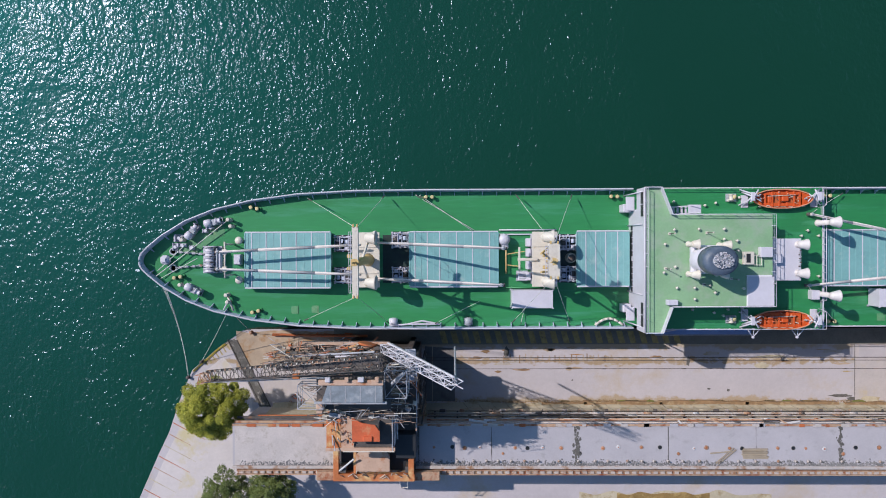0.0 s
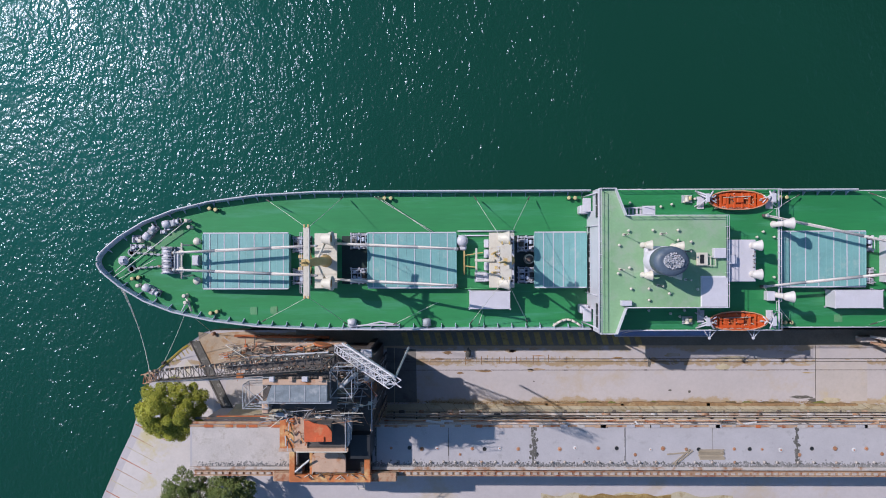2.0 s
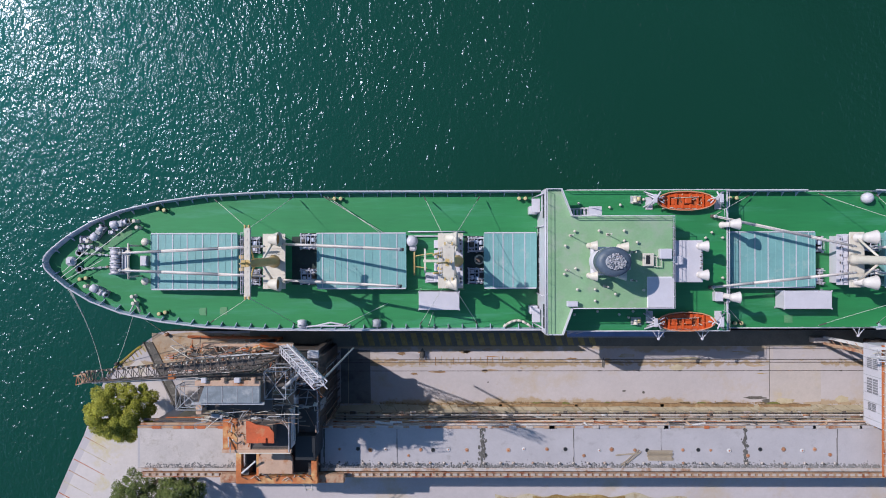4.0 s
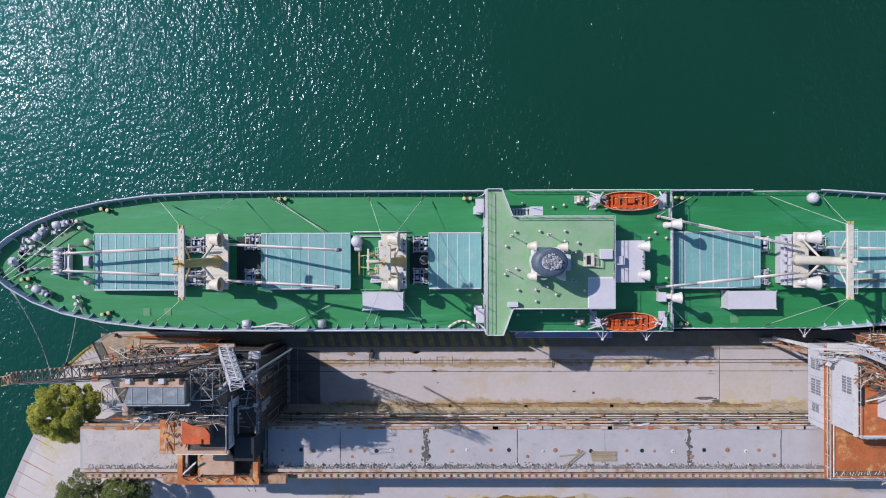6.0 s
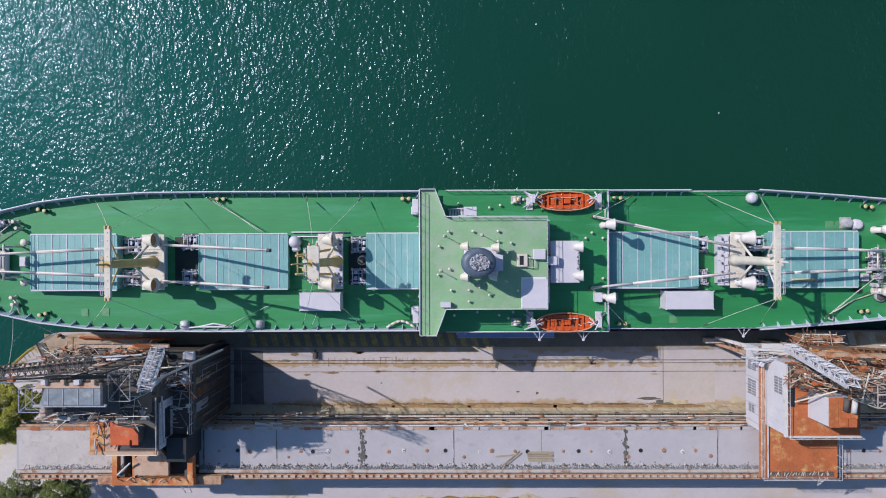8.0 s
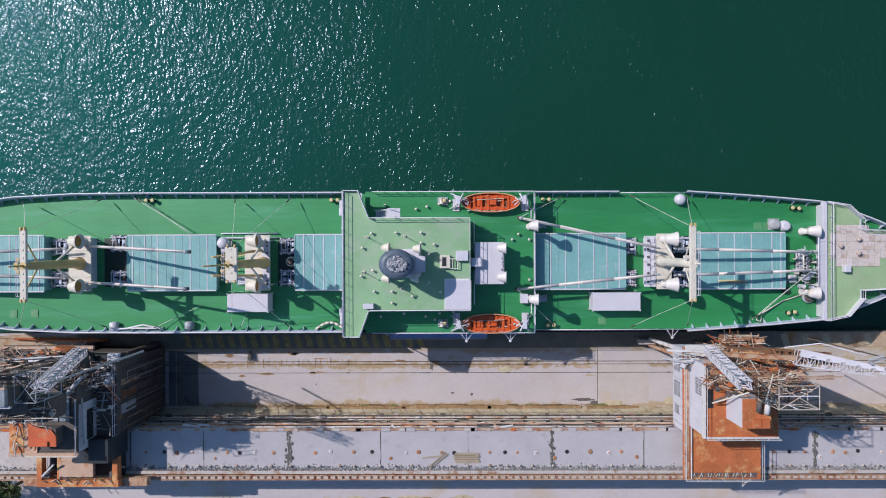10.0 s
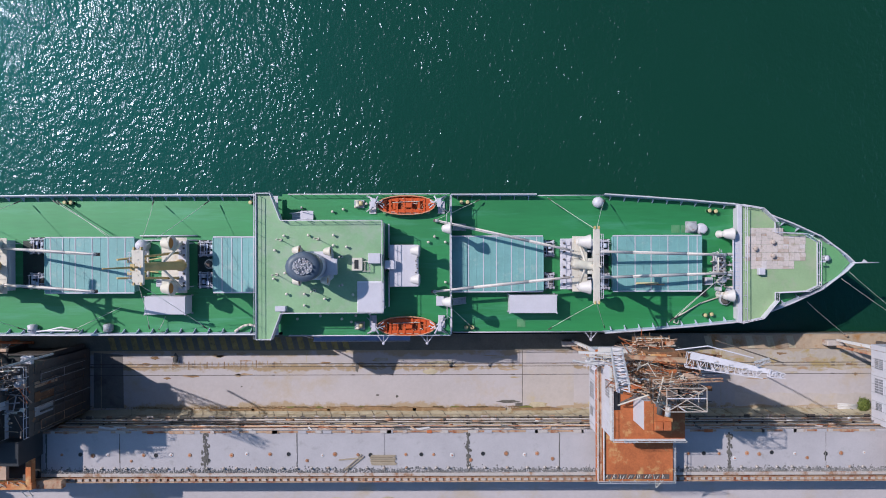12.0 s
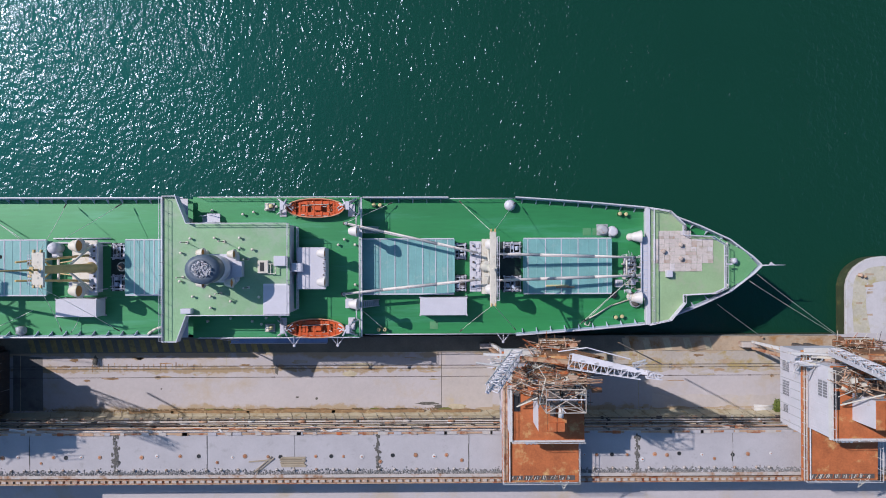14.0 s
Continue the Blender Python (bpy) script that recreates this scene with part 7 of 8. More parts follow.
lg = thing("pale_bundle", (105.4, -20.9, APRON), "bundle of pale pipes lying at the wall foot", "pipes")
for k in range(4):
    part("pipe", tube(B(), (104.9, -20.75 - k * 0.22, APRON + 0.2 + 0.1 * (k % 2)), (108.4, -20.9 - k * 0.2, APRON + 0.25), 0.12, n=8), PALEPAINT, lg)


# ---- harbour cranes ----
def louvre(parent, x, y0, y1, z0, z1, out):
    """Steel window of small panes between pale bars."""
    lv = part("window", box(B(), x - 0.04, x + 0.04, y0, y1, z0, z1), CLADDING, parent, "steel window with small dark panes")
    for k in range(6):
        for j in range(2):
            ya, za = y0 + (k + 0.12) * (y1 - y0) / 6, z0 + (j + 0.08) * (z1 - z0) / 2
            part("pane", box(B(), x + out * 0.05 - 0.015, x + out * 0.05 + 0.015, ya, ya + 0.76 * (y1 - y0) / 6, za, za + 0.84 * (z1 - z0) / 2), WINPANE, lv)


WINPANE = material("dusty_window_pane", (0.25, 0.25, 0.28), 0.3, vary=0.3, grain=3, patch=0.8, island=0.5)


def legs(c, x0, w, mat, inset=6.4):
    for dx in (inset, w - 1.6):
        for y in (-12.0, -19.6):
            part("leg", box(B(), x0 + dx - 0.35, x0 + dx + 0.35, y - 0.35, y + 0.35, APRON, 11.5), STEELDARK, c, "dark weathered steel leg")
            part("wheel_box", box(B(), x0 + dx - 0.45, x0 + dx + 0.45, y - 0.3, y + 0.3, APRON, APRON + 0.8, 0.1), STEELDARK, c)
        part("leg", box(B(), x0 + dx - 0.4, x0 + dx + 0.4, -27.1, -26.3, PLAT, 14.6), mat, c)
        part("leg", box(B(), x0 + dx - 0.4, x0 + dx + 0.4, -22.6, -21.8, PLAT, 14.6), mat, c)
    part("tie_beam", box(B(), x0 + inset, x0 + w - 1.6, -12.3, -11.7, 10.6, 11.3), STEELDARK, c)
    part("tie_beam", box(B(), x0 + inset, x0 + w - 1.6, -19.9, -19.3, 10.6, 11.3), STEELDARK, c)


def tangle(c, x0, x1, y0, y1, z0, z1, n, seed, mats, flat=0.12, lean=0.0, thick=1.0):
    """Broken struts, pipes and plates of old machinery, mostly lying one way."""
    r = random.Random(seed)
    for k in range(n):
        p = Vector((r.uniform(x0, x1), r.uniform(y0, y1), r.uniform(z0, z1)))
        a = r.gauss(lean, 0.16) if r.random() < 0.68 else (r.gauss(lean + 1.4, 0.4) if r.random() < 0.6 else r.uniform(0, 3.14))
        l = r.uniform(0.4, 1.7) if k % 3 else r.uniform(0.2, 0.6)
        d = Vector((math.cos(a), math.sin(a), r.gauss(0, flat))) * l
        part("strut", tube(B(), p - d, p + d, thick * r.uniform(0.025, 0.085), n=4), r.choice(mats), c)
    for k in range(n // 5):
        p = Vector((r.uniform(x0, x1), r.uniform(y0, y1), r.uniform(z0, z1 - 0.5)))
        part("machine_block", girder(B(), p, p + Vector((r.uniform(0.3, 1.2), r.gauss(0, 0.12), r.gauss(0, 0.1))), r.uniform(0.15, 0.6), 0.3, r.uniform(0.15, 0.6), 0.3), r.choice(mats), c)


def cage(c, x0, x1, y0, y1, z0, z1, r, mat):
    P = [(x0, y0), (x1, y0), (x1, y1), (x0, y1)]
    for k in range(4):
        a, b = P[k], P[(k + 1) % 4]
        part("cage_post", tube(B(), (*a, z0), (*a, z1), r, n=6), mat, c)
        for z in (z0, (z0 + z1) / 2, z1):
            part("cage_beam", tube(B(), (*a, z), (*b, z), r, n=6), mat, c)
        part("cage_brace", tube(B(), (*a, z0), (*b, z1), r * 0.6, n=5), mat, c)
        part("cage_brace", tube(B(), (*a, z1), ((x0 + x1) / 2, (y0 + y1) / 2, z1), r, n=6), mat, c)


CAGEP = material("worn_cage_paint", (0.46, 0.39, 0.34), 0.7, vary=0.25, grain=4, stain=(0.28, 0.13, 0.06), stain_amount=0.45, stain_scale=1.2)
WJIB = material("white_lattice_paint", (0.62, 0.59, 0.64), 0.6, vary=0.2, grain=5, stain=(0.4, 0.3, 0.25), stain_amount=0.25, stain_scale=1.5)


def rusty_crane(x0, seed, lab, w=9.7, drop=0.0):
    c = thing("harbour_crane", (x0 + w / 2, -19, APRON), lab, "crane", "harbour cranes")
    r = random.Random(seed)
    legs(c, x0, w, RUSTLIGHT)
    # lower machinery hall: white walls below a rusty roof
    hall = part("lower_hall", box(B(), x0 + 0.1, x0 + w - 0.1, -21.3, -10.9, 11.2 - drop, 14.75), CLADDING, c, "white-clad machinery hall")
    for k in range(9):
        y = -11.6 - k * 1.12
        part("wall_rib", box(B(), x0 + 0.06, x0 + 0.1, y - 0.04, y + 0.04, 11.3 - drop, 14.7), STEELGREY, hall)
    louvre(c, x0 + 0.02, -14.0, -12.6, 12.0 - drop, 14.2 - 1.4 * drop, -1)
    louvre(c, x0 + 0.02, -17.2, -15.2, 12.0 - drop, 14.2 - 1.4 * drop, -1)
    louvre(c, x0 + 0.02, -19.4, -18.4, 12.2 - drop, 13.8 - 1.3 * drop, -1)
    part("roof", box(B(), x0, x0 + w, -27.2, -10.7, 14.75, 14.95, 0.03), RUSTROOF, c, "patchy orange-brown rusted roof deck")
    part("walk_strip", box(B(), x0 + 0.15, x0 + 0.75, -27.0, -10.9, 14.95, 15.02), RUSTLIGHT, c, "rusty walkway boards")
    for k in range(11):
        y = -26.6 + k * 1.45
        part("walk_rung", box(B(), x0 + 0.12, x0 + 0.8, y - 0.03, y + 0.03, 15.02, 15.07), RUSTLIGHT, c)
    part("pipe_rail", tube(B(), (x0 + 0.95, -27.0, 15.2), (x0 + 0.95, -11, 15.2), 0.09, n=6), PALEPAINT, c)
    for x, ya, yb in ((x0 + 0.05, -27.1, -11.0), (x0 + w - 0.05, -27.1, -21.5)):
        railing_part(c, [(x, ya, 14.95), (x, yb, 14.95)])
    railing_part(c, [(x0 + 0.05, -27.1, 14.95), (x0 + w - 0.05, -27.1, 14.95)])
    part("edge_gutter", box(B(), x0 + 0.9, x0 + w - 0.5, -26.95, -26.35, 14.95, 15.0), STEELDARK, c, "dark gutter with broken brackets")
    for k in range(30):
        x = x0 + 1.0 + k * 0.26 + r.uniform(-0.1, 0.1)
        part("bracket", tube(B(), (x, -26.95 + r.uniform(0, 0.2), 15.05), (x + r.uniform(-0.15, 0.3), -26.4 + r.uniform(-0.1, 0.15), 15.1), 0.04, n=4), (CREAM, PALEPAINT, RUSTLIGHT, RUST)[k % 4], c)
    for dx in (7.4, 8.4):
        part("hanging_frame", tube(B(), (x0 + dx, -27.1, 15.0), (x0 + 8.0, -28.6, 13.6), 0.06, n=5), CREAM, c)
    for k in range(3):
        part("hanging_frame", tube(B(), (x0 + 7.5 + k * 0.2, -27.4 - k * 0.4, 14.7 - k * 0.3), (x0 + 8.3 - k * 0.1, -27.4 - k * 0.4, 14.7 - k * 0.3), 0.05, n=5), CREAM, c)
    # upper hall
    up_ = part("upper_hall", box(B(), x0 + 0.7, x0 + 9.2, -20.4, -12.0, 14.95, 19.7), CLADDING, c, "white-clad upper hall")
    louvre(c, x0 + 0.62, -15.8, -13.8, 17.4, 19.3, -1)
    for k in range(8):
        y = -12.6 - k * 1.05
        part("wall_rib", box(B(), x0 + 0.66, x0 + 0.7, y - 0.02, y + 0.02, 15.0, 19.6), CLADDING, up_)
    part("upper_roof", box(B(), x0 + 0.6, x0 + 9.3, -20.5, -11.8, 19.7, 19.85, 0.03), RUSTROOF, c, "patchy orange rust roof")
    part("roof_parapet", box(B(), x0 + 0.5, x0 + 0.72, -20.55, -12.0, 19.6, 20.1), PALEPAINT, c, "pale parapet")
    part("roof_parapet", box(B(), x0 + 0.72, x0 + 9.3, -20.6, -20.4, 19.6, 20.05), PALEPAINT, c, "pale parapet")
    # Black plate laid on the roof for the shade of a hole.
    part("roof_opening", box(B(), x0 + 0.95, x0 + 1.7, -17.0, -14.8, 19.85, 19.89), BLACK, c, "black plate for a shaded roof hole")
    railing_part(c, [(x0 + 0.6, -12.2, 19.85), (x0 + 0.6, -20.5, 19.85), (x0 + 9.2, -20.5, 19.85)])
    for k in range(3):
        cx = x0 + 2.6 + 0.5 * k
        part("hoop", lathe(B(), (cx, -20.95, 19.0), [(0.2, 0), (0.26, 0.03), (0.2, 0.06)], 12), PALEPAINT, c)
    # control cabin on the upper roof
    part("cabin", box(B(), x0 + 3.2, x0 + 6.35, -18.2, -15.0, 19.85, 23.8), CLADDING, c, "white cabin wall")
    for k in range(3):
        part("cabin_roof_sheet", box(B(), x0 + 3.2 + k * 1.07, x0 + 4.23 + k * 1.07, -18.3, -15.0, 23.8, 23.9, 0.02), RUSTROOF, c, "brown sheet roof")
    for k in range(2):
        part("cabin_roof_box", box(B(), x0 + 4.35 + k * 0.95, x0 + 5.2 + k * 0.95, -18.2, -17.2, 23.9, 24.15, 0.03), RUST, c, "small rusty roof box")
    for k, (dx, dy) in enumerate(((4.7, -15.6), (5.6, -15.8))):
        part("rolled_sheet", tube(B(), (x0 + dx, dy - 0.7, 24.4), (x0 + dx + 0.1, dy + 0.7, 24.5), 0.3, n=12), PALEPAINT if k else STEELDARK, c)
    # slewing tower and cage
    part("turntable", lathe(B(), (x0 + 5.6, -13.2, 20.7), [(1.9, 0), (2.0, 0.3), (1.7, 0.8), (1.4, 1.0)], 20), STEELDARK, c)
    part("tower_lattice", truss(B(), (x0 + 4.6, -12.9, 21.4), (x0 + 4.3, -12.6, 28.6), 2.2, 2.2, 6, 0.08, 0.8, up=(1, 0, 0)), RUSTLIGHT, c, "rusty lattice tower")
    cage(c, x0 + 2.6, x0 + 6.5, -13.9, -11.6, 28.6, 32.6, 0.05, CAGEP)
    part("cage_post", tube(B(), (x0 + 4.5, -13.9, 28.6), (x0 + 4.5, -13.9, 32.6), 0.07, n=6), WJIB, c)
    part("cage_beam", tube(B(), (x0 + 2.6, -12.6, 32.6), (x0 + 6.5, -12.6, 32.6), 0.06, n=6), WJIB, c)
    part("cage_floor", box(B(), x0 + 2.4, x0 + 6.6, -14.1, -11.4, 28.4, 28.6), RUSTDARK, c)
    part("cage_machine", box(B(), x0 + 3.0, x0 + 4.2, -13.5, -12.0, 28.6, 31.2, 0.1), STEELDARK, c)
    part("cage_machine", box(B(), x0 + 4.6, x0 + 6.1, -13.4, -12.0, 28.6, 30.6, 0.1), STEELDARK, c)
    tangle(c, x0 + 2.8, x0 + 6.3, -13.7, -11.8, 28.8, 31.4, 46, seed + 40, [RUST, RUSTLIGHT, STEELDARK, CREAM, RUSTLIGHT], thick=0.7)
    tangle(c, x0 + 2.4, x0 + 5.6, -12.8, -10.8, 29.5, 32.0, 40, seed + 41, [RUSTLIGHT, CREAM, PINKPLATE, STEELDARK], thick=0.8)
    # winches and old machinery over the hall's quay side
    part("winch_bed", box(B(), x0 + 5.2, x0 + 8.1, -12.9, -11.4, 20.8, 21.1, 0.05), RUST2, c, "orange rusty winch bed")
    part("drum", tube(B(), (x0 + 5.6, -12.0, 21.6), (x0 + 6.5, -12.0, 21.6), 0.5, n=14), RUST, c)
    part("drum", tube(B(), (x0 + 6.8, -12.2, 21.5), (x0 + 7.8, -12.0, 21.5), 0.42, n=14), PINKPLATE, c)
    part("wheel", lathe(B(), (x0 + 6.2, -11.3, 21.8), [(0.9, 0), (0.95, 0.1), (0.9, 0.2)], 18, (0.3, 1, 0)), RUST, c)
    part("engine_box", box(B(), x0 + 5.4, x0 + 9.3, -10.6, -9.6, 12.6, 14.4, 0.06), RUSTDARK, c, "rust-streaked engine box")
    for k in range(3):
        part("box_panel", box(B(), x0 + 5.5 + k * 1.27, x0 + 6.6 + k * 1.27, -10.5, -9.8, 14.4, 14.48), (PINKPLATE, RUST2, RUST)[k], c)
    # Dark sheets back the struts, so the bright roof doesn't show through.
    part("machine_deck", box(B(), x0 + 1.2, x0 + 9.3, -12.0, -10.8, 14.95, 15.0), STEELDARK, c, "dark backing sheet under the old machinery")
    part("machine_deck", box(B(), x0 + 0.9, x0 + 8.2, -14.4, -11.9, 19.85, 19.9), STEELDARK, c, "dark backing sheet under the old machinery")
    part("eave_plate", box(B(), x0 + 0.3, x0 + 6.0, -11.2, -10.4, 14.9, 15.1, 0.03), PALEPAINT, c)
    part("winch_house", box(B(), x0 + 5.2, x0 + 9.3, -12.2, -10.3, 15.0, 19.4, 0.08), RUSTDARK, c, "dark rusty winch house on the quay side")
    part("winch_house_roof", box(B(), x0 + 5.4, x0 + 7.3, -12.0, -10.5, 19.4, 19.5, 0.03), RUST2, c)
    for dy, l0, l1, mt in ((-10.8, -2.4, 6.4, PALEPAINT), (-11.3, 0.6, 8.6, CREAM), (-11.7, 2.2, 9.2, PINKPLATE), (-12.1, 3.4, 9.0, RUSTLIGHT), (-11.9, -1.6, 2.4, WJIB), (-12.6, 0.4, 4.0, PINKPLATE)):
        part("long_beam", girder(B(), (x0 + l0, dy, 16.2), (x0 + l1, dy - 0.4, 16.6), 0.3, 0.3, 0.24, 0.3), mt, c)
    tangle(c, x0 + 2.6, x0 + 9.4, -14.6, -10.6, 15.2, 19.8, 330, seed, [RUSTDARK, RUSTDARK, RUSTLIGHT, RUST2, CREAM, CREAM, PINKPLATE, STEELDARK, STEELDARK], lean=-0.12, thick=0.75)
    tangle(c, x0 + 0.6, x0 + 6.4, -14.4, -11.4, 20.0, 23.4, 200, seed + 5, [RUSTDARK, RUST, RUSTLIGHT, CREAM, PINKPLATE, STEELDARK], lean=-0.3, thick=0.75)
    tangle(c, x0 - 1.6, x0 + 1.6, -12.6, -11.2, 15.2, 17.5, 26, seed + 9, [WJIB, PALEPAINT, CREAM, STEELGREY])
    for a, b, rr, mt in (((1.2, -16.2, 20.8), (3.4, -14.0, 25.0), 0.09, CREAM), ((1.4, -16.0, 20.8), (4.2, -14.2, 22.0), 0.13, STEELDARK), ((2.4, -13.8, 21.0), (6.0, -16.0, 24.2), 0.09, RUSTLIGHT), ((2.0, -13.0, 20.9), (5.0, -11.8, 28.6), 0.1, STEELGREY)):
        part("tie_rod", tube(B(), (x0 + a[0], a[1], a[2]), (x0 + b[0], b[1], b[2]), rr, n=6), mt, c)
    part("boom_beam", truss(B(), (x0 + 3.6, -11.1, 31.9), (x0 + 8.3, -10.9, 32.0), 0.3, 0.3, 9, 0.03), RUSTLIGHT, c)
    # white jib reaching out over the quay, and the counter arm
    part("jib", girder(B(), (x0 + 5.4, -8.6, 31.4), (x0 + 13.2, -10.1, 32.8), 0.75, 0.3, 0.4, 0.3), WJIB, c, "white plated tapering jib")
    part("jib_lattice", truss(B(), (x0 + 5.2, -9.1, 30.8), (x0 + 12.0, -10.3, 32.4), 1.5, 0.9, 11, 0.05, 0.5), WJIB, c, "white jib lattice")
    part("jib_head", truss(B(), (x0 + 12.4, -10.1, 32.8), (x0 + 13.9, -10.4, 32.9), 0.7, 0.5, 3, 0.06, 0.6), WJIB, c)
    part("jib_fork", truss(B(), (x0 + 11.0, -9.2, 33.0), (x0 + 12.2, -8.7, 33.4), 0.4, 0.35, 3, 0.05, 0.8), STEELGREY, c)
    for k in range(5):
        part("jib_slot", box(B(), x0 + 6.2 + k * 1.3, x0 + 6.6 + k * 1.3, -9.0 - k * 0.25, -8.9 - k * 0.25, 31.6 + k * 0.235, 31.8 + k * 0.235), STEELGREY, c)
    part("hanging_hook_rod", tube(B(), (x0 + 14.0, -9.2, 17.5), (x0 + 14.0, -9.2, 32.4), 0.08, 0.07, n=6), STEELDARK, c, "rusty hook rod hanging from the jib head")
    part("jib_tower", truss(B(), (x0 + 9.2, -11.1, 17.6), (x0 + 8.2, -9.3, 30.9), 1.3, 1.1, 9, 0.13, 0.8, up=(1, 0, 0)), RUSTDARK, c, "rusty lattice tower under the jib root")
    part("tower_plate", girder(B(), (x0 + 9.3, -10.9, 17.6), (x0 + 8.3, -9.3, 30.6), 1.0, 0.3, 0.9, 0.3), RUSTDARK, c, "dark rusty plated tower side")
    part("engine_hood", box(B(), x0 + 4.7, x0 + 8.6, -10.1, -9.1, 14.5, 16.2, 0.06), RUSTDARK, c, "dark rusty engine hood")
    for k in range(7):
        part("hood_rib", box(B(), x0 + 4.75 + k * 0.6, x0 + 4.9 + k * 0.6, -10.15, -9.05, 16.2, 16.3, 0.02), (RUSTLIGHT, RUST, PINKPLATE, CREAM)[k % 4], c)
    part("hood_edge", tube(B(), (x0 + 4.6, -9.1, 16.3), (x0 + 8.7, -9.1, 16.35), 0.07, n=6), CREAM, c)
    part("hood_edge", tube(B(), (x0 + 5.2, -9.7, 16.4), (x0 + 8.4, -9.5, 16.5), 0.12, n=6), PINKPLATE, c)
    tangle(c, x0 + 3.6, x0 + 9.0, -10.6, -9.2, 15.6, 17.2, 90, seed + 51, [RUSTDARK, RUSTDARK, RUST, CREAM, PINKPLATE, RUSTLIGHT, STEELDARK, STEELDARK], lean=-0.1, thick=0.7)
    tangle(c, x0 + 3.0, x0 + 8.6, -13.4, -10.8, 22.5, 27.5, 170, seed + 52, [RUSTDARK, RUSTDARK, STEELDARK, RUST, CREAM, PINKPLATE, RUSTLIGHT], lean=-0.2, thick=0.62, flat=0.3)
    # travelling carriage on the quay rail, with the portal leg above it
    part("carriage", box(B(), x0 - 2.0, x0 + 0.4, -12.1, -11.3, APRON + 0.25, APRON + 1.6, 0.08), PIPEPALE, c, "weathered beige travelling carriage")
    for dx in (-1.6, 0.0):
        part("carriage_wheel", lathe(B(), (x0 + dx, -11.8, APRON + 0.32), [(0.02, 0), (0.32, 0.02), (0.32, 0.2), (0.02, 0.22)], 14, (0, 1, 0)), STEELDARK, c)
    for dy, mt in ((-11.25, PALEPAINT), (-12.15, RUSTLIGHT)):
        part("portal_leg", girder(B(), (x0 - 0.5, dy, APRON + 1.5), (x0 + 0.6, dy - 0.1, 11.4), 0.34, 0.34, 0.5, 0.4), mt, c, "weathered portal leg")
    for k in range(5):
        z = APRON + 2.6 + k * 1.6
        part("leg_brace", tube(B(), (x0 - 0.4 + k * 0.17, -11.25, z), (x0 - 0.2 + k * 0.17, -12.15, z + 1.2), 0.06, n=5), RUSTLIGHT, c)
    part("tie_rod", tube(B(), (x0 + 4.2, -8.2, 30.6), (x0 + 6.6, -7.5, 32.6), 0.06, n=6), WJIB, c)
    part("tie_rod", tube(B(), (x0 + 6.6, -7.5, 32.6), (x0 + 10.8, -8.6, 33.0), 0.06, n=6), WJIB, c)
    part("counter_arm", truss(B(), (x0 + 1.4, -10.2, 19.4), (x0 - 3.2, -10.3, 38.0), 1.2, 0.8, 13, 0.075, 0.9, up=(0, 1, 0)), WJIB, c, "white lattice counter arm")
    part("counter_arm_plate", girder(B(), (x0 + 0.8, -10.4, 19.4), (x0 - 3.5, -10.7, 37.6), 0.4, 0.2, 0.3, 0.2), WJIB, c)
    part("link_beam", girder(B(), (x0 + 1.0, -10.6, 20.0), (x0 + 5.4, -9.2, 31.0), 0.4, 0.4, 0.4, 0.4), RUSTLIGHT, c)
    part("link_beam", tube(B(), (x0 - 0.2, -12.2, 17.0), (x0 - 3.4, -11.6, 17.6), 0.12, n=6), PALEPAINT, c)
    return c


def railing_part(c, pts, mat=None):
    part("railing", railing(B(), pts, 1.0, 1.5, 0.035), mat or PALEPAINT, c, "thin pale railing")


RUSTROOF = material("mottled_roof_rust", (0.45, 0.13, 0.044), 0.85, vary=0.35, grain=4, patch=0.5, stain=(0.57, 0.36, 0.15), stain_amount=0.36, stain_scale=0.4, bump=0.25)
REDRUST = material("orange_red_rust", (0.55, 0.115, 0.045), 0.85, vary=0.3, grain=4, patch=0.6, stain=(0.50, 0.24, 0.12), stain_amount=0.35, stain_scale=0.7, bump=0.2)
GLASSY = material("dusty_glazing", (0.24, 0.27, 0.30), 0.3, vary=0.4, grain=3, patch=0.9, stain=(0.37, 0.38, 0.40), stain_amount=0.45, stain_scale=1.0, bump=0.02)
RUST2 = material("patchy_orange_rust", (0.50, 0.16, 0.055), 0.85, vary=0.3, grain=4, patch=0.4, stain=(0.62, 0.42, 0.20), stain_amount=0.55, stain_scale=0.35, bump=0.2)
rusty_crane(66.6, 21, "rusty harbour crane with white-clad halls and raised white jib")
rusty_crane(104.6, 22, "rusty harbour crane with white walls by the mole", drop=1.35)

# the older dark crane at the quay's end
X0, X1 = -15.8, -3.6
c = thing("harbour_crane", (-9.7, -19, APRON), "derelict dark rusty crane with lattice jib and broken roofs", "crane", "harbour cranes")
legs(c, X0, X1 - X0, STEELDARK, 2.2)
part("lower_hall", box(B(), -14.2, X1 - 0.5, -21.3, -12.3, APRON, 15.6), STEELDARK, c, "dark weathered steel hall")
for k in range(7):
    y = -13.4 - k * 1.25
    part("wall_post", box(B(), X1, X1 + 0.18, y - 0.1, y + 0.1, 4.0, 14.3), STEELDARK, c)
for z in (5.2, 7.4, 9.6, 11.8):
    part("wall_rail", tube(B(), (X1 + 0.25, -21.0, z), (X1 + 0.25, -13.3, z), 0.04, n=5), STEELDARK, c)
# Bay coloured black for the shade of the taller hall beside it.
part("rear_bay", box(B(), -6.5, X1 - 0.5, -24.2, -21.3, 13.0, 17.6), BLACK, c, "rear bay of the hall, coloured black for its shade")
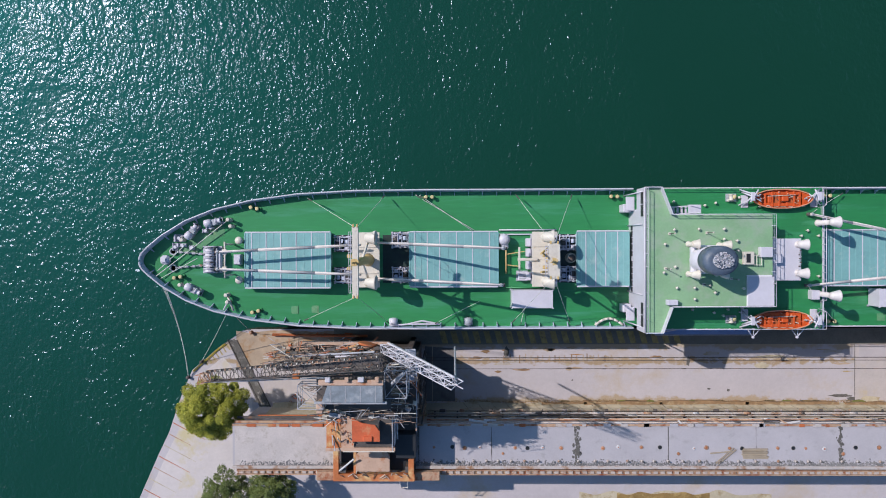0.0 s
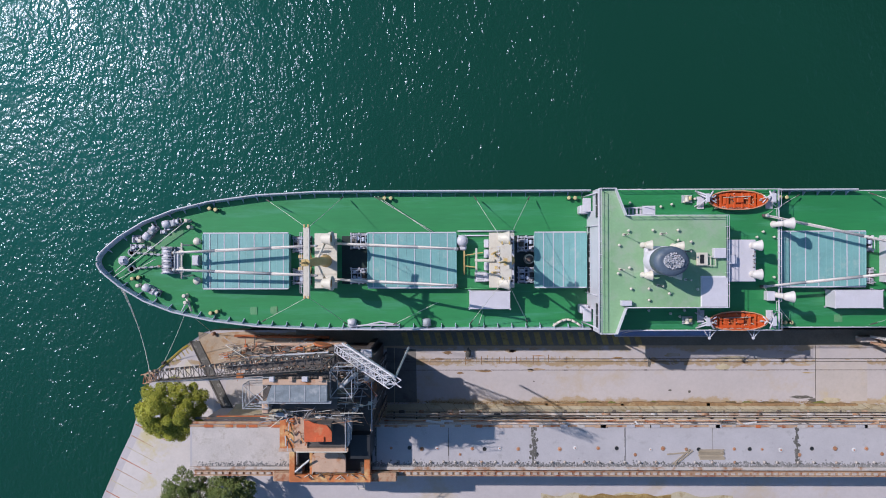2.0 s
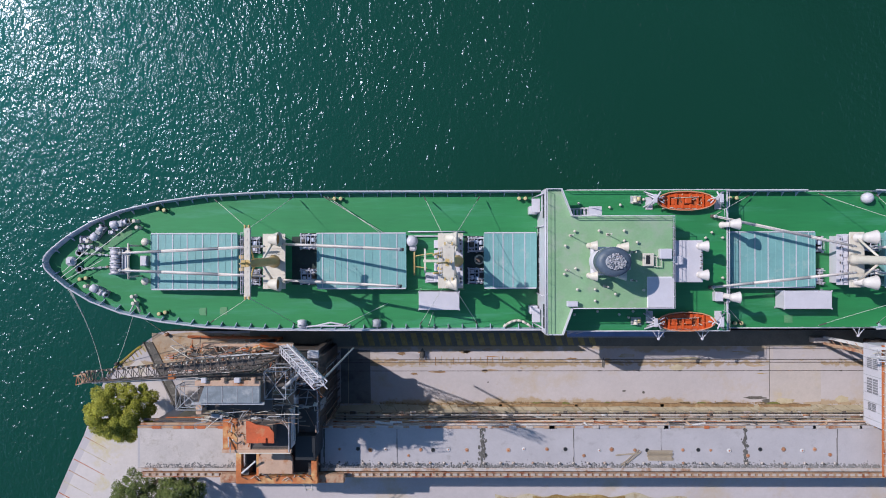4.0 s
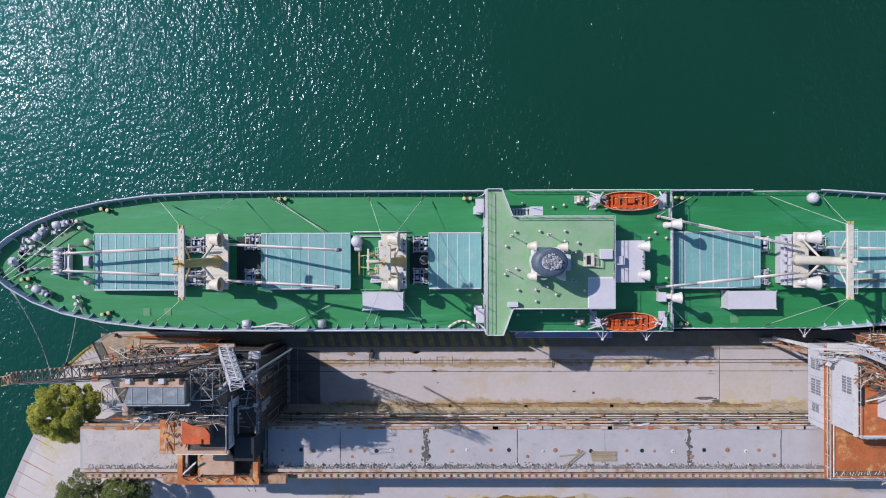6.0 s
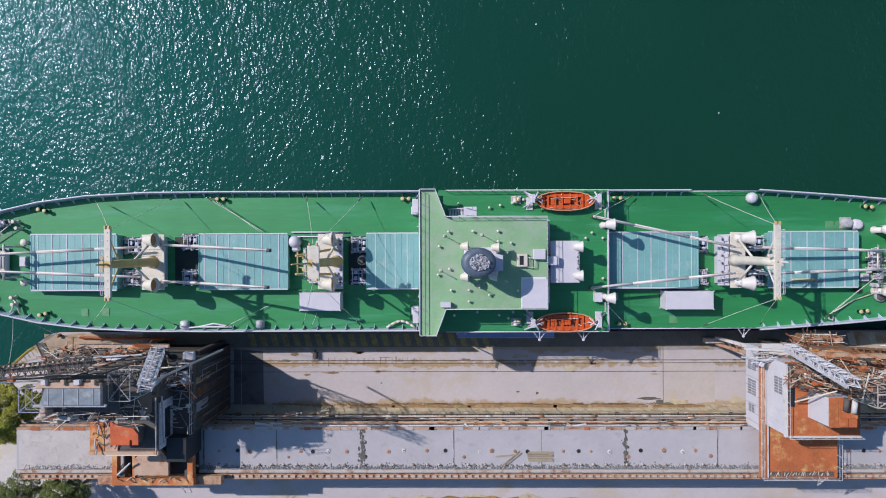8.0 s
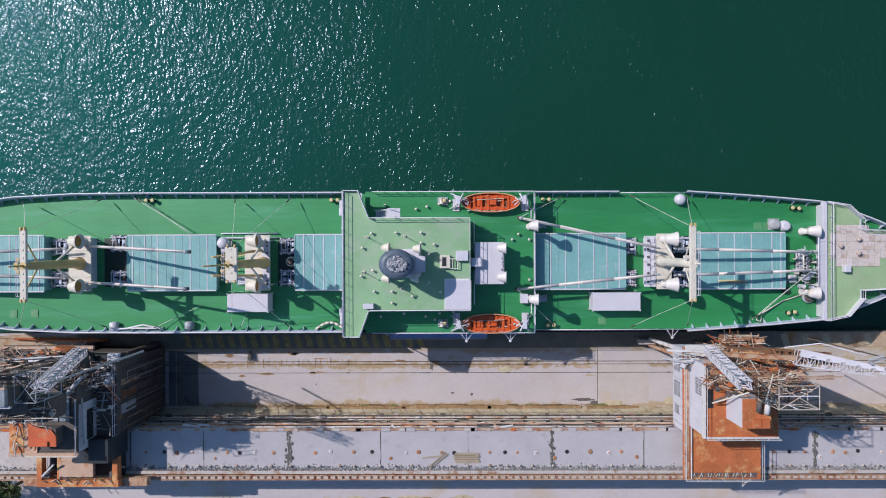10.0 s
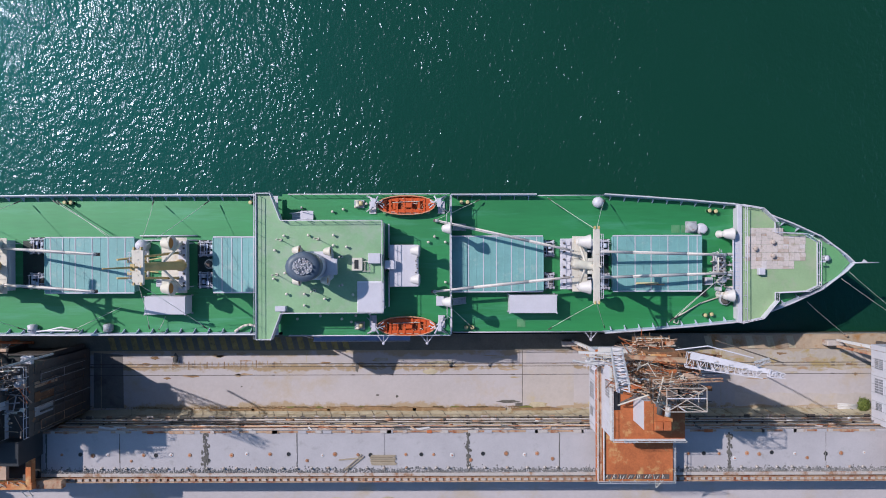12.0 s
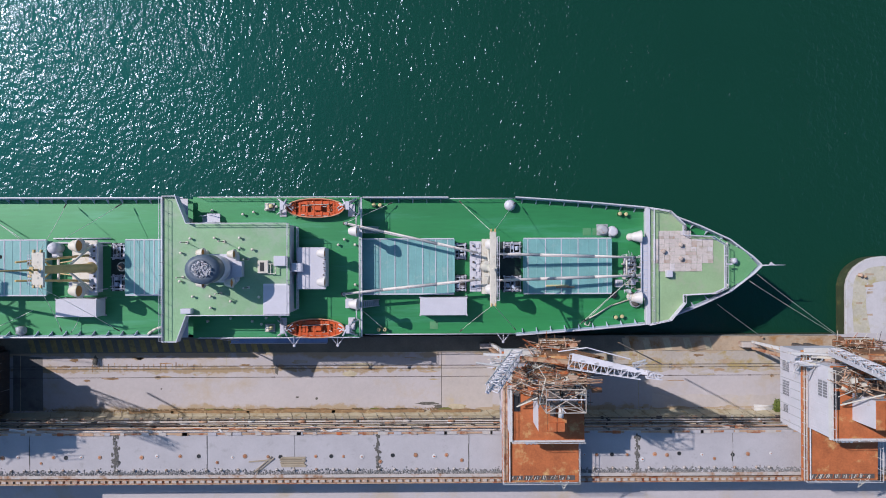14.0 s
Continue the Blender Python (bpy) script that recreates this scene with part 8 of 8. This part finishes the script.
for k in range(3):
    y = -13.6 - k * 2.9
    part("wall_frame", railing(B(), [(X1 + 0.35, y, 5.0), (X1 + 0.35, y - 1.1, 5.0)], 9.6, 1.2, 0.03, 2), (STEELGREY, STEELDARK, RUSTLIGHT)[k], c, "thin rusty wall frame")
    part("wall_frame", tube(B(), (X1 + 0.2, y - 1.2, 3.0), (X1 + 0.2, y - 1.2, 15.6), 0.05, n=4), (STEELDARK, STEELGREY, STEELDARK)[k], c)
part("eave_rail", railing(B(), [(X1 - 0.4, -21.2, 15.8), (X1 - 0.4, -12.4, 15.8), (-6.0, -12.3, 15.8)], 1.0, 1.2, 0.035), CLADDING, c, "pale bent railing")
for k in range(5):
    y = -20.8 + k * 1.8
    part("wall_sheet", box(B(), X1 - 0.5, X1 - 0.42, y, y + rng.uniform(0.7, 1.5), 10.2 + rng.uniform(-3, 1), 14.6), (STEELDARK, STEELGREY, RUSTDARK, RUSTLIGHT, STEELDARK)[k], c, "loose weathered wall sheet")
part("hall_roof", box(B(), -14.4, X1 - 0.4, -21.4, -12.1, 15.6, 15.8, 0.02), STEELDARK, c, "dark roof deck")
# landward frame of orange beams
for x0, x1, y0, y1 in ((X0 + 1.0, X1 - 0.8, -28.2, -27.3), (X0 + 1.0, X1 - 0.8, -22.1, -21.3), (X0 + 1.0, X0 + 1.7, -27.3, -17.5), (-5.2, -4.5, -27.3, -21.6), (-12.2, -11.8, -27.3, -21.6)):
    part("deck_beam", box(B(), x0, x1, y0, y1, 13.8, 14.7, 0.04), RUST2, c, "orange rusted box beam")
# Black plate puts in the shade of the open void between the beams.
part("void_shade_plate", box(B(), X0 + 1.6, X1 - 0.8, -27.3, -22.1, 12.9, 13.0), BLACK, c, "black plate for the shaded void between the beams")
part("bogie_beam", box(B(), X0 - 1.4, X0 + 3.4, -28.5, -27.4, 12.8, 13.7, 0.1), RUSTLIGHT, c)
part("bogie_beam", box(B(), -6.2, -1.2, -28.5, -27.4, 12.8, 13.7, 0.1), RUSTLIGHT, c)
bm = prism(B(), [(-11.9, -26.9), (-7.6, -26.9), (-7.6, -24.9), (-8.6, -23.6), (-10.6, -23.6), (-11.9, -24.8)], 14.2, 14.75)
part("bent_plate", bm, PINKPLATE, c, "buckled pale rusty plate")
for k in range(22):
    x = X0 + 2.4 + rng.random() * 8.6
    part("debris_bar", tube(B(), (x, -27.9 + rng.random() * 0.8, 14.75), (x + rng.uniform(-0.9, 0.9), -27.6 + rng.random() * 0.9, 14.85 + 0.3 * rng.random()), 0.05, n=4), rng.choice([RUST, CREAM, STEELDARK]), c)
part("brace", tube(B(), (-14.0, -26.8, 14.8), (-12.0, -25.0, 15.6), 0.12, n=6), PALEPAINT, c)
for dx in (0.0, 1.0):
    part("hanging_frame", tube(B(), (-6.4 + dx, -28.4, 14.0), (-6.2 + dx * 0.8, -29.8, 12.9), 0.05, n=5), CREAM, c)
part("hanging_frame", tube(B(), (-6.3, -29.6, 13.0), (-5.3, -29.6, 13.0), 0.06, n=5), CREAM, c)
# upper hall with torn orange roofs and pale right wall
part("upper_hall", box(B(), -14.4, -6.6, -22.2, -14.2, 14.5, 19.6), STEELDARK, c, "dark weathered steel hall")
part("machine_house", box(B(), -11.8, -5.0, -16.4, -14.0, 24.2, 27.6, 0.1), STEELDARK, c, "dark machine house under the cab")
part("wall_panel", box(B(), -6.6, -6.52, -22.2, -16.6, 15.6, 19.4), CLADDING, c, "pale wall panel")
part("wall_window", box(B(), -6.54, -6.46, -21.2, -17.6, 16.6, 17.9), BLACK, c, "dark window strip")
for k in range(5):
    part("panel_seam", box(B(), -6.53, -6.48, -21.6 + k * 1.1, -21.55 + k * 1.1, 15.6, 19.4), STEELGREY, c)
part("hall_roof_plate", box(B(), -14.6, -12.9, -22.3, -17.9, 19.6, 19.8, 0.02), RUST2, c, "orange rusted roof plate")
part("hall_roof_plate", box(B(), -12.85, -11.3, -22.3, -18.2, 19.6, 19.76, 0.02), PINKPLATE, c, "faded rusty roof plate")
part("hall_roof_plate", box(B(), -11.3, -6.6, -22.0, -14.4, 19.6, 19.72, 0.02), STEELDARK, c, "dark roof plate")
part("roof_frame", box(B(), -14.7, -6.4, -22.6, -22.2, 19.5, 19.9, 0.03), PINKPLATE, c, "faded orange edge beam")
part("roof_edge", tube(B(), (-12.6, -22.6, 19.95), (-6.5, -22.6, 19.95), 0.07, n=6), CREAM, c)
part("roof_edge", tube(B(), (-6.7, -22.5, 19.9), (-6.7, -15.8, 19.9), 0.08, n=6), STEELGREY, c)
part("roof_edge", tube(B(), (-6.2, -21.4, 19.0), (-6.2, -15.8, 19.4), 0.1, n=6), STEELGREY, c)
part("attic", box(B(), -11.2, -8.2, -20.85, -18.9, 19.7, 21.2), STEELDARK, c)
part("red_roof", prism(B(), [(-11.25, -20.95), (-8.05, -20.95), (-8.05, -19.76), (-8.6, -19.05), (-10.1, -18.8), (-11.3, -18.2)], 21.2, 21.4), REDRUST, c, "orange-red torn roof plate")
part("roof_box", box(B(), -9.9, -8.9, -20.9, -20.3, 21.4, 21.6, 0.05), REDRUST, c)
for k in range(2):
    part("roof_sheet", box(B(), -9.8 + k * 1.3, -8.7 + k * 1.3, -18.4, -15.6, 19.9, 20.0), GLASSY, c, "loose pale roof sheet")
for k in range(34):
    y = rng.uniform(-21.5, -16.5)
    x = rng.uniform(-14.2, -11.2)
    part("debris_bar", tube(B(), (x, y, 19.9), (x + rng.gauss(0, 0.25), y + rng.uniform(-1.1, 1.1), 20.0 + 0.8 * rng.random()), rng.uniform(0.03, 0.1), n=4), rng.choice([CREAM, PINKPLATE, RUST, RUST2, STEELGREY, STEELDARK]), c)
part("pipe", tube(B(), (-7.6, -15.2, 20.2), (-5.2, -13.0, 21.2), 0.22, n=8), STEELGREY, c)
part("pipe", tube(B(), (-4.6, -14.4, 14.6), (-4.6, -14.4, 17.2), 0.35, n=10), STEELGREY, c)
part("hanging_hook_rod", tube(B(), (0.75, -10.4, 18.6), (0.75, -10.4, 36.8), 0.13, 0.1, n=6), STEELGREY, c, "rusty hook rod hanging from the jib head")
for x in (-8.0, -7.6, -6.9):
    part("vertical_rod", tube(B(), (x, -18.0, 20.0), (x - 1.0, -14.6, 27.0), 0.06, n=5), STEELGREY if x < -7.8 else PINKPLATE, c)
# slewing part with glazed cab
part("turntable", lathe(B(), (-9.4, -13.4, 14.5), [(2.4, 0), (2.5, 0.5), (2.2, 1.4), (2.0, 1.8)], 20), STEELDARK, c)
part("tower_lattice", truss(B(), (-9.3, -12.6, 16.0), (-9.3, -12.4, 29.5), 2.8, 2.6, 7, 0.13, 0.8, up=(1, 0, 0)), STEELDARK, c, "dark lattice tower")
part("cab_floor", box(B(), -13.6, -5.9, -15.0, -11.2, 29.3, 29.5), STEELDARK, c)
part("cab_body", box(B(), -12.6, -6.5, -13.9, -12.0, 29.5, 31.4), STEELDARK, c, "dark machine cab")
part("cab_roof", prism(B(), [(-12.6, -13.7), (-6.5, -13.7), (-6.5, -12.0), (-12.0, -12.0)], 31.4, 31.85), GLASSY, c, "dusty glazed cab roof")
for k in range(4):
    x = -11.7 + k * 1.5
    part("cab_muntin", box(B(), x - 0.03, x + 0.03, -13.7, -12.05, 31.85, 31.89), STEELGREY, c)
part("cab_eave", box(B(), -13.4, -6.1, -13.95, -13.7, 31.3, 31.6, 0.03), STEELGREY, c, "grey eave beam")
part("cab_ridge", box(B(), -12.9, -6.4, -12.0, -11.45, 31.6, 31.95, 0.05), PINKPLATE, c, "rust-pink ridge beam")
for k, (x, s) in enumerate(((-11.9, 0.25), (-10.0, 0.2), (-8.6, 0.3), (-7.0, 0.2))):
    part("ridge_fitting", box(B(), x - s, x + s, -11.6, -11.1, 31.9, 32.3, 0.04), PINKPLATE if k % 2 else CLADDING, c)
cage(c, -15.2, -12.6, -14.6, -12.2, 29.0, 31.0, 0.04, STEELGREY)
cage(c, -6.4, -4.2, -13.6, -10.8, 26.5, 30.6, 0.04, STEELGREY)
part("cab_skirt", box(B(), -13.4, -12.7, -15.2, -13.9, 28.6, 30.6, 0.1), PINKPLATE, c, "rust-pink side tank")
tangle(c, -13.5, -4.0, -16.4, -14.4, 27.6, 29.6, 110, 6, [STEELDARK, STEELGREY, CREAM, STEELDARK, RUSTLIGHT], thick=0.7)
tangle(c, -14.5, -3.6, -20.5, -14.0, 15.8, 17.4, 90, 8, [STEELDARK, STEELGREY, PINKPLATE, CREAM, RUST], lean=0.1)
part("machine_deck", box(B(), -19.0, -7.6, -13.2, -10.3, 14.3, 14.5), STEELDARK, c, "dark machine deck")
tangle(c, -22.5, -9.2, -13.6, -10.5, 14.6, 17.6, 420, 7, [STEELDARK, STEELDARK, STEELDARK, RUST, RUSTLIGHT, STEELGREY, PINKPLATE, PINKPLATE, CREAM, WOOD, DIRT], lean=0.12, thick=0.7)
tangle(c, -8.5, -5.0, -14.8, -12.8, 16.0, 19.0, 60, 17, [STEELDARK, STEELDARK, STEELGREY, PINKPLATE], lean=0.3, thick=0.7)
part("pale_box", box(B(), -5.6, -4.2, -12.9, -11.3, 14.4, 15.0, 0.05), CLADDING, c, "pale blue-grey machine box")
# Black block takes the place of the shaded opening.
part("box_opening", box(B(), -7.6, -5.7, -12.6, -11.5, 14.0, 14.6), BLACK, c, "black filler for the unlit opening")
part("edge_beam", box(B(), -19.2, -7.4, -10.75, -10.4, 14.5, 14.9, 0.03), PINKPLATE, c, "faded rusty edge beam")
part("curved_plate", lathe(B(), (-12.4, -11.6, 14.6), [(1.0, 0), (1.05, 0.5), (0.9, 1.1), (0.75, 1.15)], 14, (1, 0.1, 0.1)), RUST2, c, "orange rusted curved drum cover")
part("wheel", lathe(B(), (-10.2, -10.6, 16.0), [(1.1, 0), (1.2, 0.15), (1.1, 0.3)], 20, (0.2, 1, 0)), RUST, c)
for a, b, rr, mt in (((-16.5, -12.6, 17.5), (-9.0, -11.8, 17.2), 0.12, PINKPLATE), ((-14.0, -13.4, 17.0), (-4.2, -12.6, 17.2), 0.1, CREAM), ((-20.0, -12.0, 16.0), (-9.0, -11.0, 18.4), 0.12, STEELGREY), ((-14.0, -11.8, 17.2), (-8.6, -11.6, 17.0), 0.16, WJIB), ((-24.0, -13.6, 14.0), (-11.0, -13.4, 16.6), 0.1, STEELDARK)):
    part("long_pipe", tube(B(), a, b, rr, n=6), mt, c)
JA, JD = (-6.5, -9.3, 33.6), (-18.1, -2.0, -2.7)
part("dark_jib", truss(B(), JA, (-24.6, -11.3, 30.9), 1.3, 1.0, 22, 0.055, 0.8), STEELDARK, c, "long dark lattice jib")
part("jib_plating", girder(B(), (-6.6, -9.3, 33.1), (-16.5, -10.4, 31.7), 0.6, 0.15, 0.4, 0.15), STEELDARK, c, "dark plated jib root")
part("jib_walkway", girder(B(), (-6.6, -8.7, 34.1), (-24.4, -10.75, 31.4), 0.14, 0.06, 0.1, 0.06), STEELDARK, c)
for k in range(34):
    f = (k + 0.5) / 34
    x, y, z = JA[0] + JD[0] * f, JA[1] + 0.6 + JD[1] * f, JA[2] + 0.5 + JD[2] * f
    part("walkway_stub", box(B(), x - 0.05, x + 0.05, y - 0.06, y + 0.1, z, z + 0.2), CREAM if k % 3 == 0 else RUSTLIGHT, c)
part("jib_spar", tube(B(), (-9.5, -10.9, 31.6), (-25.0, -12.0, 29.6), 0.11, n=6), STEELDARK, c, "dark spar beside the jib")
part("jib_spar", tube(B(), (-12.0, -11.4, 31.0), (-24.6, -12.2, 29.4), 0.08, n=6), STEELGREY, c)
part("jib_head", truss(B(), (-24.0, -11.3, 31.0), (-25.4, -11.6, 30.6), 0.9, 0.7, 3, 0.07), RUSTLIGHT, c)
part("white_jib", truss(B(), (-7.7, -10.7, 17.2), (0.9, -10.6, 38.0), 1.5, 0.9, 14, 0.06, 0.75, up=(0, 1, 0)), WJIB, c, "white lattice counter jib")
part("jib_edge", tube(B(), (-7.4, -10.0, 17.8), (0.6, -10.0, 37.2), 0.12, 0.1, n=4), WJIB, c)
part("fallen_spar", tube(B(), (-26.0, -11.2, APRON + 0.4), (-12.0, -11.4, APRON + 0.6), 0.2, n=6), RUST, c)
part("marker_block", box(B(), -15.3, -14.6, -11.2, -10.7, 32.2, 32.6, 0.05), RUST2, c, "orange block on the jib")
